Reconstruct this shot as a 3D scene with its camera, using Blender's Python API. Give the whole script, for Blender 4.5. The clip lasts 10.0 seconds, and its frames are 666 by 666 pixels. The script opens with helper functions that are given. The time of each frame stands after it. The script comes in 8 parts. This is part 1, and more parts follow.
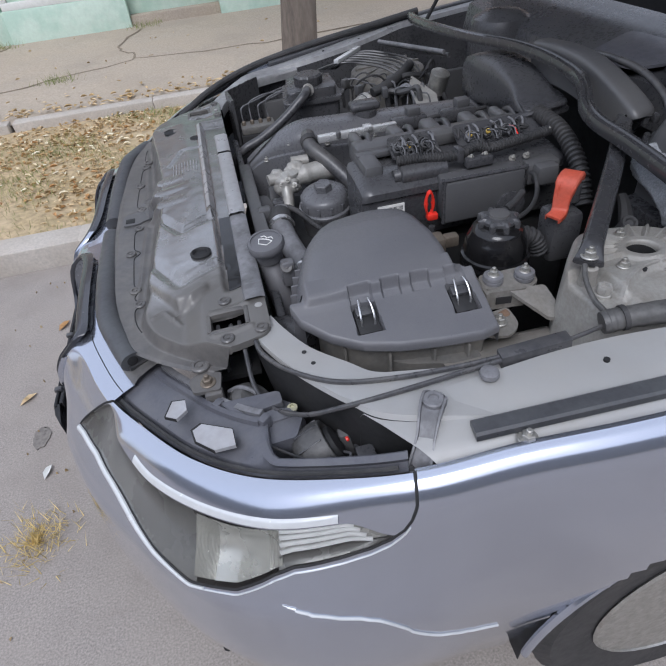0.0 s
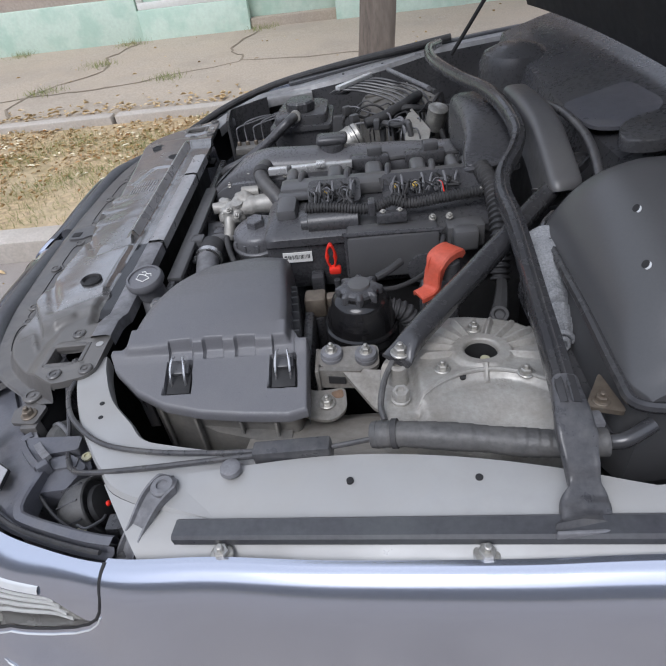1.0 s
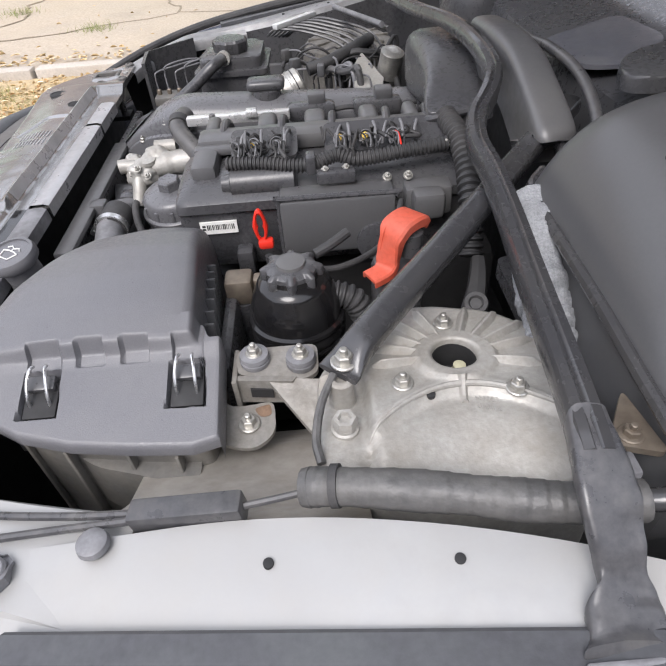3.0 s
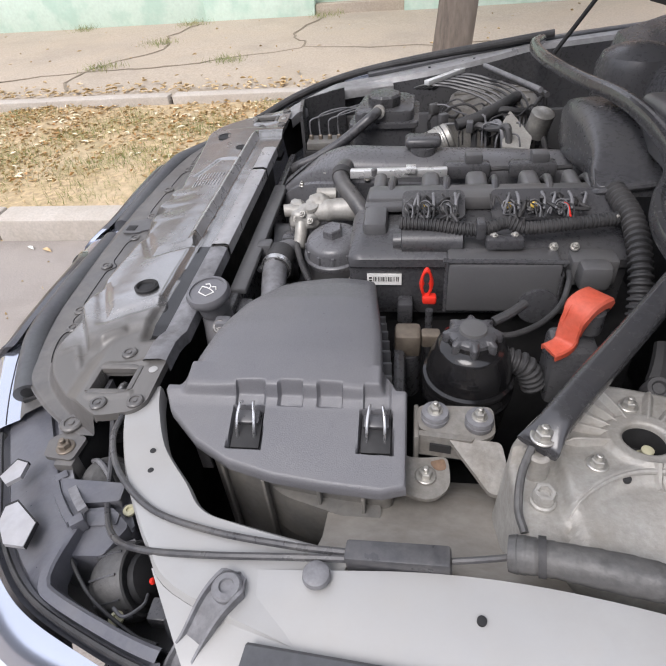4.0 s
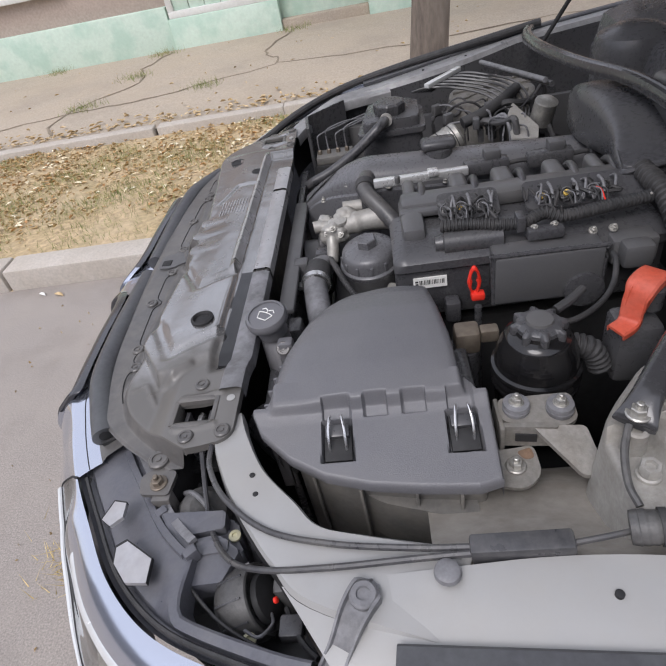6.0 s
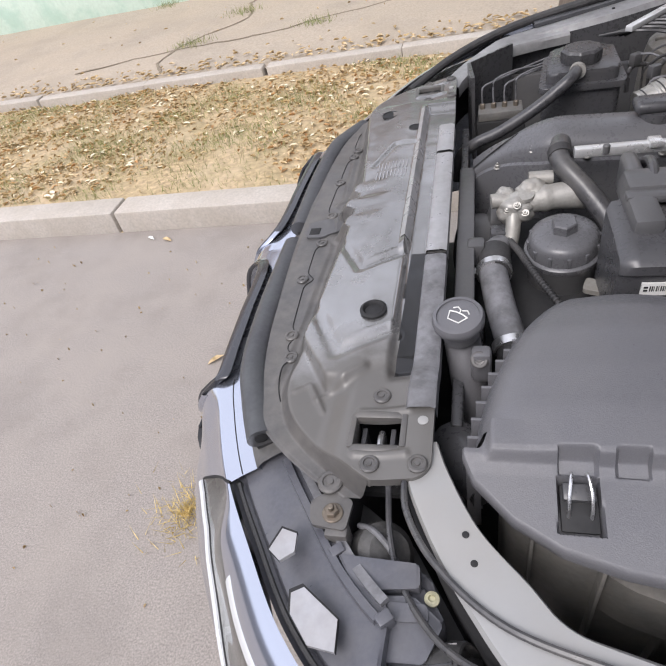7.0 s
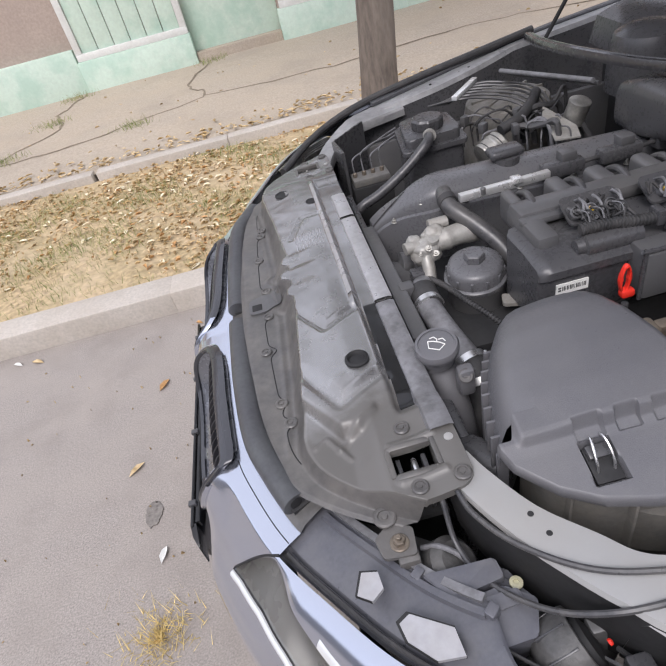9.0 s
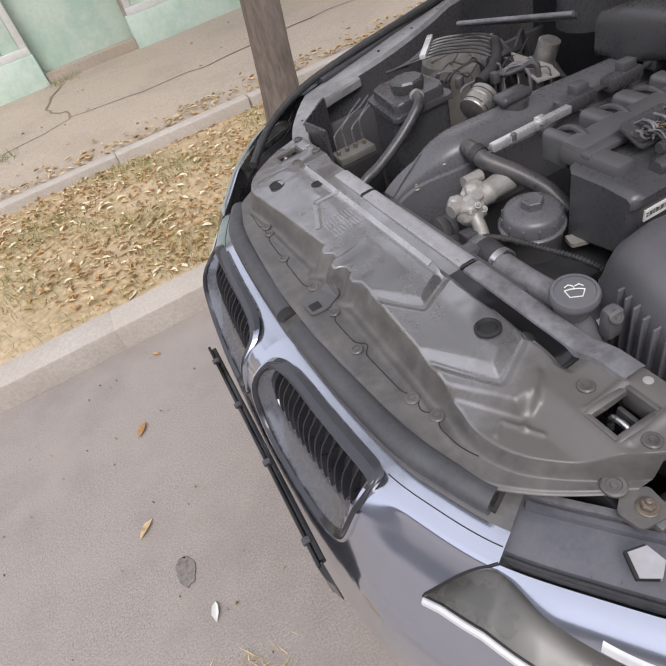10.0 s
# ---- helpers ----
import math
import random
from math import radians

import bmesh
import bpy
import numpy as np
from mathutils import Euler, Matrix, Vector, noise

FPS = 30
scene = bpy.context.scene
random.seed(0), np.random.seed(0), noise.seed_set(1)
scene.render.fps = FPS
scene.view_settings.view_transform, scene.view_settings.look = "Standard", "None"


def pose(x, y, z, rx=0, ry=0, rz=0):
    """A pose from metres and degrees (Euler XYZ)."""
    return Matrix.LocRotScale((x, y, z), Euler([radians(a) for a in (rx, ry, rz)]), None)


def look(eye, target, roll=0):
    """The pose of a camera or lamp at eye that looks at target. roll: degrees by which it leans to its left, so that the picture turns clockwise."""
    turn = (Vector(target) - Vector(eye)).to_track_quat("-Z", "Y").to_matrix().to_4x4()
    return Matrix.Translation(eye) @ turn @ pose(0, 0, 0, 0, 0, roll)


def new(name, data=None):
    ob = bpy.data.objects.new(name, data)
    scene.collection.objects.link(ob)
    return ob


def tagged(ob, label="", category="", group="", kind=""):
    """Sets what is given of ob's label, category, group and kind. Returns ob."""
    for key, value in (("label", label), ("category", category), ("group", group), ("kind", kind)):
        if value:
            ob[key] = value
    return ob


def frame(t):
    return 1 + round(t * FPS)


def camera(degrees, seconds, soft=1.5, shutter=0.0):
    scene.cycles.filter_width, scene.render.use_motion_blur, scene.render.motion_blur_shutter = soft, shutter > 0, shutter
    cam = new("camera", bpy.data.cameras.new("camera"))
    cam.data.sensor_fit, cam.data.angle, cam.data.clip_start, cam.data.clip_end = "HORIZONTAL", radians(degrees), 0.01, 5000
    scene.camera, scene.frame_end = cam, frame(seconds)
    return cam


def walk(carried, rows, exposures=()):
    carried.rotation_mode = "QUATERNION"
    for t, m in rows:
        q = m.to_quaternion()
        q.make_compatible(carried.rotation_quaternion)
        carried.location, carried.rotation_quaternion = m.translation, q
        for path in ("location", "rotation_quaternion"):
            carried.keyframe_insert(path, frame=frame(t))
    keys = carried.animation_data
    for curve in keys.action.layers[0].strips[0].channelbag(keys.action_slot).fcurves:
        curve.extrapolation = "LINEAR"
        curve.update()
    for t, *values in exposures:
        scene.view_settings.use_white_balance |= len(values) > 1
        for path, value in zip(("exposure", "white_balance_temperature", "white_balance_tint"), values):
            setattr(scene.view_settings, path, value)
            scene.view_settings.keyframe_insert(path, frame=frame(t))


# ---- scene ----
cam = camera(62.8, 10.0, soft=1.5)
PATH = [
    (0, (0.06, 0.046, 1.365), (0.288, 1.544, 0.059), -7.1),
    (0.5, (0.321, 0.059, 1.384), (0.3, 1.634, 0.152), -4.9),
    (1, (0.479, 0.098, 1.365), (0.333, 1.641, 0.101), -7.6),
    (1.5, (0.534, 0.205, 1.255), (0.45, 1.627, -0.149), -10.5),
    (1.8, (0.564, 0.231, 1.218), (0.717, 1.729, -0.098), -3.2),
    (2, (0.589, 0.25, 1.235), (0.788, 1.701, -0.126), -3.0),
    (2.5, (0.566, 0.254, 1.251), (0.765, 1.723, -0.091), -2.0),
    (3, (0.5, 0.265, 1.257), (0.511, 1.738, -0.096), -4.5),
    (3.2, (0.465, 0.266, 1.269), (0.387, 1.747, -0.073), -5.5),
    (4.3, (0.374, 0.224, 1.355), (0.049, 1.761, 0.118), -6.4),
    (4.5, (0.377, 0.181, 1.37), (-0.011, 1.728, 0.162), -8.0),
    (5, (0.364, 0.086, 1.384), (-0.156, 1.623, 0.214), -9.7),
    (5.2, (0.367, 0.075, 1.388), (-0.19, 1.608, 0.231), -10.8),
    (6.3, (0.237, 0.299, 1.356), (0.051, 1.808, 0.056), -12.7),
    (6.5, (0.197, 0.325, 1.356), (-0.034, 1.812, 0.04), -12.9),
    (7, (0.117, 0.366, 1.35), (-0.406, 1.754, 0.008), -14.6),
    (7.5, (-0.027, 0.503, 1.335), (-0.313, 1.923, -0.044), -17.6),
    (8, (-0.023, 0.474, 1.357), (0.088, 1.932, -0.007), -12.7),
    (8.5, (0.002, 0.334, 1.405), (0.124, 1.85, 0.106), -12.4),
    (9, (-0.058, 0.301, 1.415), (-0.043, 1.863, 0.166), -15.1),
    (9.5, (-0.236, 0.333, 1.415), (-0.063, 1.873, 0.15), -16.3),
    (10, (-0.348, 0.472, 1.403), (0.008, 1.921, 0.07), -19.5),
]
walk(cam, [(t, look(eye, target, roll)) for t, eye, target, roll in PATH],
     [(0,1.05,5800,12),(.6,1.15,5850,11),(1.3,1.1,6000,12),(1.8,1.05,6250,12),(2.2,1.55,6250,12),(3.0,1.87,6300,13),(4.4,1.37,6300,14),(5.2,1.05,6350,15),(6.4,1.38,6150,14),(6.8,1.52,6250,14),(7.5,1.25,6350,16),(8.0,1.18,6100,15),(8.5,1.42,6100,14),(9.0,1.38,6250,15),(10,1.25,6400,15)])

import functools

# ---- light ----
world = bpy.data.worlds.new("sky")
scene.world = world
world.use_nodes = True
wn = world.node_tree
sky = wn.nodes.new("ShaderNodeTexSky")
sky.sky_type = "NISHITA"
sky.sun_disc = False
sky.sun_elevation = radians(48)
sky.sun_rotation = radians(200)
sky.air_density, sky.dust_density, sky.ozone_density = 1.0, 3.0, 1.5
wn.nodes["Background"].inputs["Strength"].default_value = 0.15
cloud = wn.nodes.new("ShaderNodeMix")
cloud.data_type = "RGBA"
cloud.inputs["Factor"].default_value = 0.8
cloud.inputs["B"].default_value = (3.45, 3.45, 3.5, 1)
wn.links.new(sky.outputs["Color"], cloud.inputs["A"])
wn.links.new(cloud.outputs["Result"], wn.nodes["Background"].inputs["Color"])
sun_data = bpy.data.lights.new("sun", "SUN")
sun_data.energy, sun_data.angle, sun_data.color = 0.75, radians(30), (1.0, 0.97, 0.93)
sun_ob = new("sun", sun_data)
sun_ob.matrix_world = look((-3, -6, 9), (0, 0, 0))


# ---- materials ----
def mat(name, colour, rough=0.5, metal=0.0, var=0.15, scale=60.0, bump=0.15, dust=0.0, dust_colour=(0.32, 0.29, 0.25),
        dust_scale=14.0, coat=0.0, second=None, second_scale=5.0, second_amount=0.5, rough_var=0.1, stretch=None):
    """A procedural surface: fine grain, large blotches, dust, bump."""
    m = bpy.data.materials.new(name)
    m.use_nodes = True
    nt = m.node_tree
    n, l = nt.nodes, nt.links
    b = n["Principled BSDF"]
    geo = n.new("ShaderNodeNewGeometry")
    mapping = n.new("ShaderNodeMapping")
    l.new(geo.outputs["Position"], mapping.inputs["Vector"])
    if stretch:
        mapping.inputs["Scale"].default_value = stretch

    def noise_tex(s, detail=4.0, r=0.6):
        t = n.new("ShaderNodeTexNoise")
        t.inputs["Scale"].default_value, t.inputs["Detail"].default_value, t.inputs["Roughness"].default_value = s, detail, r
        l.new(mapping.outputs["Vector"], t.inputs["Vector"])
        return t

    def mix(a, c, fac, kind="MIX"):
        x = n.new("ShaderNodeMix")
        x.data_type, x.blend_type = "RGBA", kind
        for sock, v in ((x.inputs["A"], a), (x.inputs["B"], c), (x.inputs["Factor"], fac)):
            if isinstance(v, (tuple, float, int)):
                sock.default_value = (*v, 1) if isinstance(v, tuple) else v
            else:
                l.new(v, sock)
        return x.outputs["Result"]

    def ramp(sock, lo, hi, a=0.0, c=1.0):
        r = n.new("ShaderNodeMapRange")
        l.new(sock, r.inputs["Value"])
        for k, v in (("From Min", lo), ("From Max", hi), ("To Min", a), ("To Max", c)):
            r.inputs[k].default_value = v
        return r.outputs["Result"]

    fine = noise_tex(scale)
    lo, hi = tuple(c * (1 - var) for c in colour), tuple(min(1, c * (1 + var)) for c in colour)
    col = mix(lo, hi, ramp(fine.outputs["Fac"], 0.3, 0.7))
    if second:
        big = noise_tex(second_scale, 5.0, 0.65)
        col = mix(col, second, ramp(big.outputs["Fac"], 0.47, 0.63, 0.0, second_amount))
    rough_sock = ramp(noise_tex(scale * 0.3).outputs["Fac"], 0.3, 0.7, max(0.02, rough - rough_var), min(1, rough + rough_var))
    if dust:
        d = noise_tex(dust_scale, 6.0, 0.7)
        f = ramp(d.outputs["Fac"], 0.4, 0.75, 0.0, dust)
        col = mix(col, dust_colour, f)
        add = n.new("ShaderNodeMath")
        add.operation, add.use_clamp = "MULTIPLY_ADD", True
        l.new(f, add.inputs[0])
        add.inputs[1].default_value = 0.5
        l.new(rough_sock, add.inputs[2])
        rough_sock = add.outputs[0]
    l.new(col, b.inputs["Base Color"])
    l.new(rough_sock, b.inputs["Roughness"])
    b.inputs["Metallic"].default_value = metal
    b.inputs["Coat Weight"].default_value = coat
    b.inputs["Coat Roughness"].default_value = 0.06
    if bump:
        bp = n.new("ShaderNodeBump")
        bp.inputs["Strength"].default_value, bp.inputs["Distance"].default_value = bump, 0.002
        l.new(fine.outputs["Fac"], bp.inputs["Height"])
        l.new(bp.outputs["Normal"], b.inputs["Normal"])
    return m


PAINT = mat("silver_blue_paint", (0.49, 0.522, 0.608), 0.18, 0.88, 0.01, 300, 0.0, 0.03, coat=1.0, rough_var=0.0)
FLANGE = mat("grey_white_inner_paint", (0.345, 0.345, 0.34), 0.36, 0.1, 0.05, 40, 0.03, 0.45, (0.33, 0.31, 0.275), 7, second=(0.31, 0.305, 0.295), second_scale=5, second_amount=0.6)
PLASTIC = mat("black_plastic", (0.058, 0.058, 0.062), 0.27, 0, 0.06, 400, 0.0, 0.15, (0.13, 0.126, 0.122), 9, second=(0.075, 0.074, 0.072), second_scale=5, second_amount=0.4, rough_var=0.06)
PLASTIC_DUSTY = mat("dusty_black_plastic", (0.085, 0.085, 0.088), 0.33, 0, 0.06, 260, 0.0, 0.2, (0.17, 0.165, 0.157), 8, second=(0.112, 0.109, 0.105), second_scale=6, second_amount=0.5, rough_var=0.06)
AIRBOX = mat("grained_grey_plastic", (0.122, 0.122, 0.131), 0.36, 0, 0.10, 700, 0.2, 0.3, (0.20, 0.192, 0.185), 6)
COVER = mat("dirty_satin_cover", (0.36, 0.357, 0.355), 0.185, 0.75, 0.04, 60, 0.0, 0.3, (0.15, 0.14, 0.125), 11, coat=0.08, second=(0.22, 0.217, 0.213), second_scale=4, second_amount=0.55, rough_var=0.05)
COVER_GRIME = mat("grimy_black_panel_end", (0.10, 0.097, 0.094), 0.36, 0.1, 0.15, 60, 0.08, 0.6, (0.17, 0.155, 0.135), 13, coat=0.15, second=(0.05, 0.049, 0.048), second_scale=14, second_amount=0.7, rough_var=0.1)


def grimed(m):
    """Matt brown-black grime with a ragged edge over the end of the panel round the bonnet lock."""
    n, l = m.node_tree.nodes, m.node_tree.links
    b = n["Principled BSDF"]
    geo = n.new("ShaderNodeNewGeometry")
    split = n.new("ShaderNodeSeparateXYZ")
    l.new(geo.outputs["Position"], split.inputs[0])
    blot = n.new("ShaderNodeTexNoise")
    blot.inputs["Scale"].default_value, blot.inputs["Detail"].default_value, blot.inputs["Roughness"].default_value = 9.0, 6.0, 0.65
    l.new(geo.outputs["Position"], blot.inputs["Vector"])
    edge = n.new("ShaderNodeMath")
    edge.operation = "MULTIPLY_ADD"
    l.new(blot.outputs["Fac"], edge.inputs[0])
    edge.inputs[1].default_value = 0.22
    l.new(split.outputs["Y"], edge.inputs[2])
    fac = n.new("ShaderNodeMapRange")
    l.new(edge.outputs[0], fac.inputs["Value"])
    for k, v in (("From Min", 1.03), ("From Max", 0.95), ("To Min", 0.0), ("To Max", 0.88)):
        fac.inputs[k].default_value = v
    col = n.new("ShaderNodeMix")
    col.data_type = "RGBA"
    col.inputs["B"].default_value = (0.105, 0.099, 0.09, 1)
    l.new(b.inputs["Base Color"].links[0].from_socket, col.inputs["A"])
    l.new(fac.outputs["Result"], col.inputs["Factor"])
    l.new(col.outputs["Result"], b.inputs["Base Color"])
    rough = n.new("ShaderNodeMix")
    rough.inputs["B"].default_value = 0.42
    l.new(b.inputs["Roughness"].links[0].from_socket, rough.inputs["A"])
    l.new(fac.outputs["Result"], rough.inputs["Factor"])
    l.new(rough.outputs["Result"], b.inputs["Roughness"])
    metal = n.new("ShaderNodeMapRange")
    l.new(fac.outputs["Result"], metal.inputs["Value"])
    metal.inputs["To Min"].default_value, metal.inputs["To Max"].default_value = b.inputs["Metallic"].default_value, 0.05
    l.new(metal.outputs["Result"], b.inputs["Metallic"])


grimed(COVER)
COVER_PLAIN = mat("satin_black_moulding", (0.07, 0.07, 0.072), 0.33, 0, 0.04, 300, 0.0, 0, rough_var=0.03)
RUBBER = mat("black_rubber", (0.03, 0.03, 0.031), 0.6, 0, 0.2, 200, 0.2, 0.3, (0.14, 0.13, 0.125), 20)
RUBBER_GREY = mat("worn_grey_rubber", (0.05, 0.05, 0.054), 0.3, 0, 0.15, 120, 0.06, 0.3, (0.15, 0.143, 0.135), 60, second=(0.11, 0.106, 0.1), second_scale=14, second_amount=0.6)
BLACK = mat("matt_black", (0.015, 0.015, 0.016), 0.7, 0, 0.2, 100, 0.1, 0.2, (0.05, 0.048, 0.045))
GLOSS_BLACK = mat("gloss_black", (0.007, 0.007, 0.008), 0.13, 0, 0.1, 100, 0, 0.04, rough_var=0.04)
ALLOY = mat("cast_alloy", (0.37, 0.36, 0.335), 0.45, 0.3, 0.12, 180, 0.3, 0.6, (0.22, 0.195, 0.16), 16, second=(0.24, 0.228, 0.20), second_scale=9, second_amount=0.5)
UNSEEN_WALL = mat("unseen_wall_grey", (0.15, 0.155, 0.175), 0.9, 0, 0.12, 40, 0.3, 0.4, (0.2, 0.2, 0.21), 2)
LEAF_CROWN = mat("yellowing_green_leaf", (0.085, 0.11, 0.03), 0.6, 0, 0.4, 3, 0.0, second=(0.24, 0.19, 0.05), second_scale=1.5, second_amount=0.7)
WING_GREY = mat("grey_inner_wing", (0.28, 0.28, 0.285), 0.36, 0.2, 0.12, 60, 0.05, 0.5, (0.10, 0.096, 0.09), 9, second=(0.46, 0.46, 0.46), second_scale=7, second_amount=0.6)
HOSE_GREY = mat("greyed_hose_rubber", (0.19, 0.19, 0.20), 0.42, 0, 0.15, 80, 0.15, 0.5, (0.07, 0.068, 0.066), 22, second=(0.085, 0.084, 0.086), second_scale=38, second_amount=0.6)
COVER_DUST = mat("dust_grey_panel_edge", (0.082, 0.079, 0.077), 0.38, 0, 0.15, 70, 0.1, 0.5, (0.22, 0.205, 0.185), 15, coat=0.2, second=(0.065, 0.063, 0.06), second_scale=10, second_amount=0.6)
STEEL = mat("zinc_steel", (0.46, 0.45, 0.42), 0.36, 0.75, 0.15, 150, 0.1, 0.6, (0.26, 0.235, 0.20), 60)
CHROME = mat("bright_steel", (0.66, 0.66, 0.66), 0.25, 0.9, 0.08, 100, 0.05, 0.25, (0.35, 0.33, 0.30), 40)
CHROME_SOFT = mat("brushed_steel", (0.72, 0.72, 0.71), 0.3, 0.6, 0.06, 100, 0.05, 0.1)
RUST = mat("rusty_steel", (0.22, 0.14, 0.09), 0.75, 0.3, 0.4, 90, 0.5, 0.5, (0.15, 0.13, 0.11), 30)
RED = mat("orange_red_plastic", (0.52, 0.085, 0.045), 0.5, 0, 0.15, 200, 0.1, 0.4, (0.30, 0.13, 0.10), 25)
RED_DEEP = mat("red_plastic", (0.75, 0.03, 0.015), 0.35, 0, 0.05, 200, 0.0, 0.05)
WHITE_LABEL = mat("white_label", (0.75, 0.75, 0.72), 0.5, 0, 0.05, 200, 0.0, 0.1)
INK = mat("black_ink", (0.03, 0.03, 0.03), 0.6, 0, 0.05, 200, 0.0)
YELLOW = mat("yellow_plastic", (0.62, 0.4, 0.03), 0.5, 0, 0.1, 200, 0.0, 0.2)
TAN = mat("cream_plastic", (0.46, 0.44, 0.29), 0.5, 0, 0.1, 200, 0.0, 0.3)
CLOTH = mat("grey_towelling", (0.29, 0.30, 0.315), 0.95, 0, 0.3, 420, 0.8, 0.4, (0.19, 0.19, 0.195), 30)
TAPE = mat("grey_cloth_tape", (0.07, 0.069, 0.068), 0.42, 0, 0.25, 140, 0.4, 0.5, (0.17, 0.162, 0.15), 18)
LAMP_GREY = mat("grey_lamp_plastic", (0.092, 0.094, 0.109), 0.36, 0, 0.1, 200, 0.08, 0.3, (0.19, 0.185, 0.182), 30, second=(0.13, 0.131, 0.14), second_scale=9, second_amount=0.5)
REFLECT = mat("lamp_reflector", (0.50, 0.50, 0.47), 0.25, 0.6, 0.03, 60, 0.0)
LAMP_DARK = mat("smoked_lamp_inner", (0.12, 0.12, 0.115), 0.3, 0.2, 0.06, 40, 0.0)
OPENING = mat("pale_lamp_opening", (0.36, 0.36, 0.375), 0.4, 0.1, 0.1, 60, 0.0, 0.4)
LAMP_STRIP = mat("pale_lamp_strip", (0.62, 0.63, 0.63), 0.2, 0.2, 0.05, 60, 0.0)
BRACE = mat("satin_black_steel", (0.038, 0.038, 0.041), 0.24, 0, 0.06, 200, 0.0, 0.08, (0.11, 0.104, 0.096), 20, coat=0.3, second=(0.055, 0.053, 0.051), second_scale=6, second_amount=0.4, rough_var=0.05)
PRIMER = mat("beige_dirty_primer", (0.30, 0.28, 0.25), 0.5, 0, 0.12, 60, 0.1, 0.6, (0.18, 0.155, 0.125), 10)
DIRTY_BOX = mat("grey_beige_dirty_plastic", (0.13, 0.126, 0.118), 0.45, 0, 0.15, 120, 0.15, 0.6, (0.27, 0.245, 0.205), 14)
SILVER = mat("silvered_panel_edge", (0.42, 0.42, 0.43), 0.26, 0.4, 0.08, 90, 0.03, 0.5, (0.20, 0.19, 0.175), 10)
LAMP_RIB = mat("ribbed_lamp_plastic", (0.30, 0.30, 0.285), 0.25, 0.3, 0.06, 60, 0.0, 0.1)
FOAM = mat("grey_foam_rubber", (0.052, 0.052, 0.058), 0.34, 0, 0.15, 150, 0.1, 0.3, (0.15, 0.165, 0.16), 9)
BROWN_METAL = mat("brown_stained_metal", (0.17, 0.14, 0.11), 0.45, 0.5, 0.2, 90, 0.2, 0.5, (0.30, 0.27, 0.22), 25)
GRILLE_FRAME = mat("satin_black_grille_frame", (0.045, 0.046, 0.053), 0.22, 0.3, 0.06, 200, 0.0, 0.08, (0.10, 0.098, 0.096), 16, coat=0.3, rough_var=0.04)
GRILLE_INNER = mat("smooth_grey_scoop", (0.17, 0.176, 0.195), 0.26, 0.5, 0.04, 200, 0.0, 0.08, (0.14, 0.14, 0.14), 10, coat=0.4)
GRILLE_SLAT = mat("black_grille_slat", (0.02, 0.02, 0.024), 0.3, 0.0, 0.05, 200, 0.0, 0.2, (0.12, 0.12, 0.12), 20)
STRAW = mat("straw_grass", (0.62, 0.48, 0.20), 0.8, 0, 0.4, 40, 0.0)
OIL = mat("oil_stained_asphalt", (0.17, 0.155, 0.14), 0.75, 0, 0.4, 90, 0.4, 0.7, (0.27, 0.245, 0.22), 30)
ALLOY_DIRTY = mat("dirty_cast_alloy", (0.25, 0.24, 0.22), 0.45, 0.35, 0.15, 180, 0.3, 0.7, (0.15, 0.13, 0.105), 22, second=(0.16, 0.148, 0.13), second_scale=12, second_amount=0.6)
LEAF_PALE = mat("bleached_leaf", (0.82, 0.74, 0.56), 0.8, 0, 0.25, 18, 0.2, second=(0.62, 0.48, 0.26), second_scale=11, second_amount=0.7)
ENGINE_BLACK = mat("satin_engine_plastic", (0.106, 0.106, 0.112), 0.28, 0, 0.05, 500, 0.0, 0.12, (0.17, 0.165, 0.16), 7, second=(0.12, 0.118, 0.117), second_scale=5, second_amount=0.4, rough_var=0.05)
ASPHALT = mat("asphalt", (0.30, 0.27, 0.245), 0.9, 0, 0.36, 190, 0.55, 0.5, (0.37, 0.33, 0.29), 4, second=(0.22, 0.195, 0.175), second_scale=2.6, second_amount=0.45)
PAVE = mat("pavement_concrete", (0.42, 0.36, 0.29), 0.9, 0, 0.18, 60, 0.4, 0.4, (0.5, 0.41, 0.3), 2, second=(0.3, 0.26, 0.21), second_scale=1.4, second_amount=0.4)
KERB = mat("kerb_concrete", (0.48, 0.44, 0.39), 0.85, 0, 0.15, 80, 0.4, 0.5, (0.36, 0.31, 0.25), 5)
SOIL = mat("dry_soil_and_grass", (0.46, 0.35, 0.21), 0.95, 0, 0.4, 30, 1.0, 0.55, (0.24, 0.21, 0.09), 4, second=(0.55, 0.44, 0.30), second_scale=2.5, second_amount=0.6)
CRACK = mat("dark_soil_in_cracks", (0.24, 0.20, 0.15), 0.95, 0, 0.3, 60, 0.6, 0.5, (0.34, 0.28, 0.2), 9)
BARK = mat("bark", (0.15, 0.125, 0.105), 0.95, 0, 0.35, 40, 1.0, 0.5, (0.30, 0.26, 0.22), 6, stretch=(1, 1, 0.25))
PLASTER = mat("pink_grey_plaster", (0.46, 0.38, 0.33), 0.9, 0, 0.12, 40, 0.3, 0.5, (0.36, 0.29, 0.25), 2)
GREEN = mat("pale_green_wall_paint", (0.58, 0.71, 0.61), 0.75, 0, 0.06, 30, 0.2, 0.3, (0.5, 0.52, 0.43), 3, second=(0.30, 0.58, 0.47), second_scale=3, second_amount=0.45)
WINDOW_WHITE = mat("white_window_paint", (0.72, 0.73, 0.70), 0.6, 0, 0.05, 30, 0.1, 0.2)
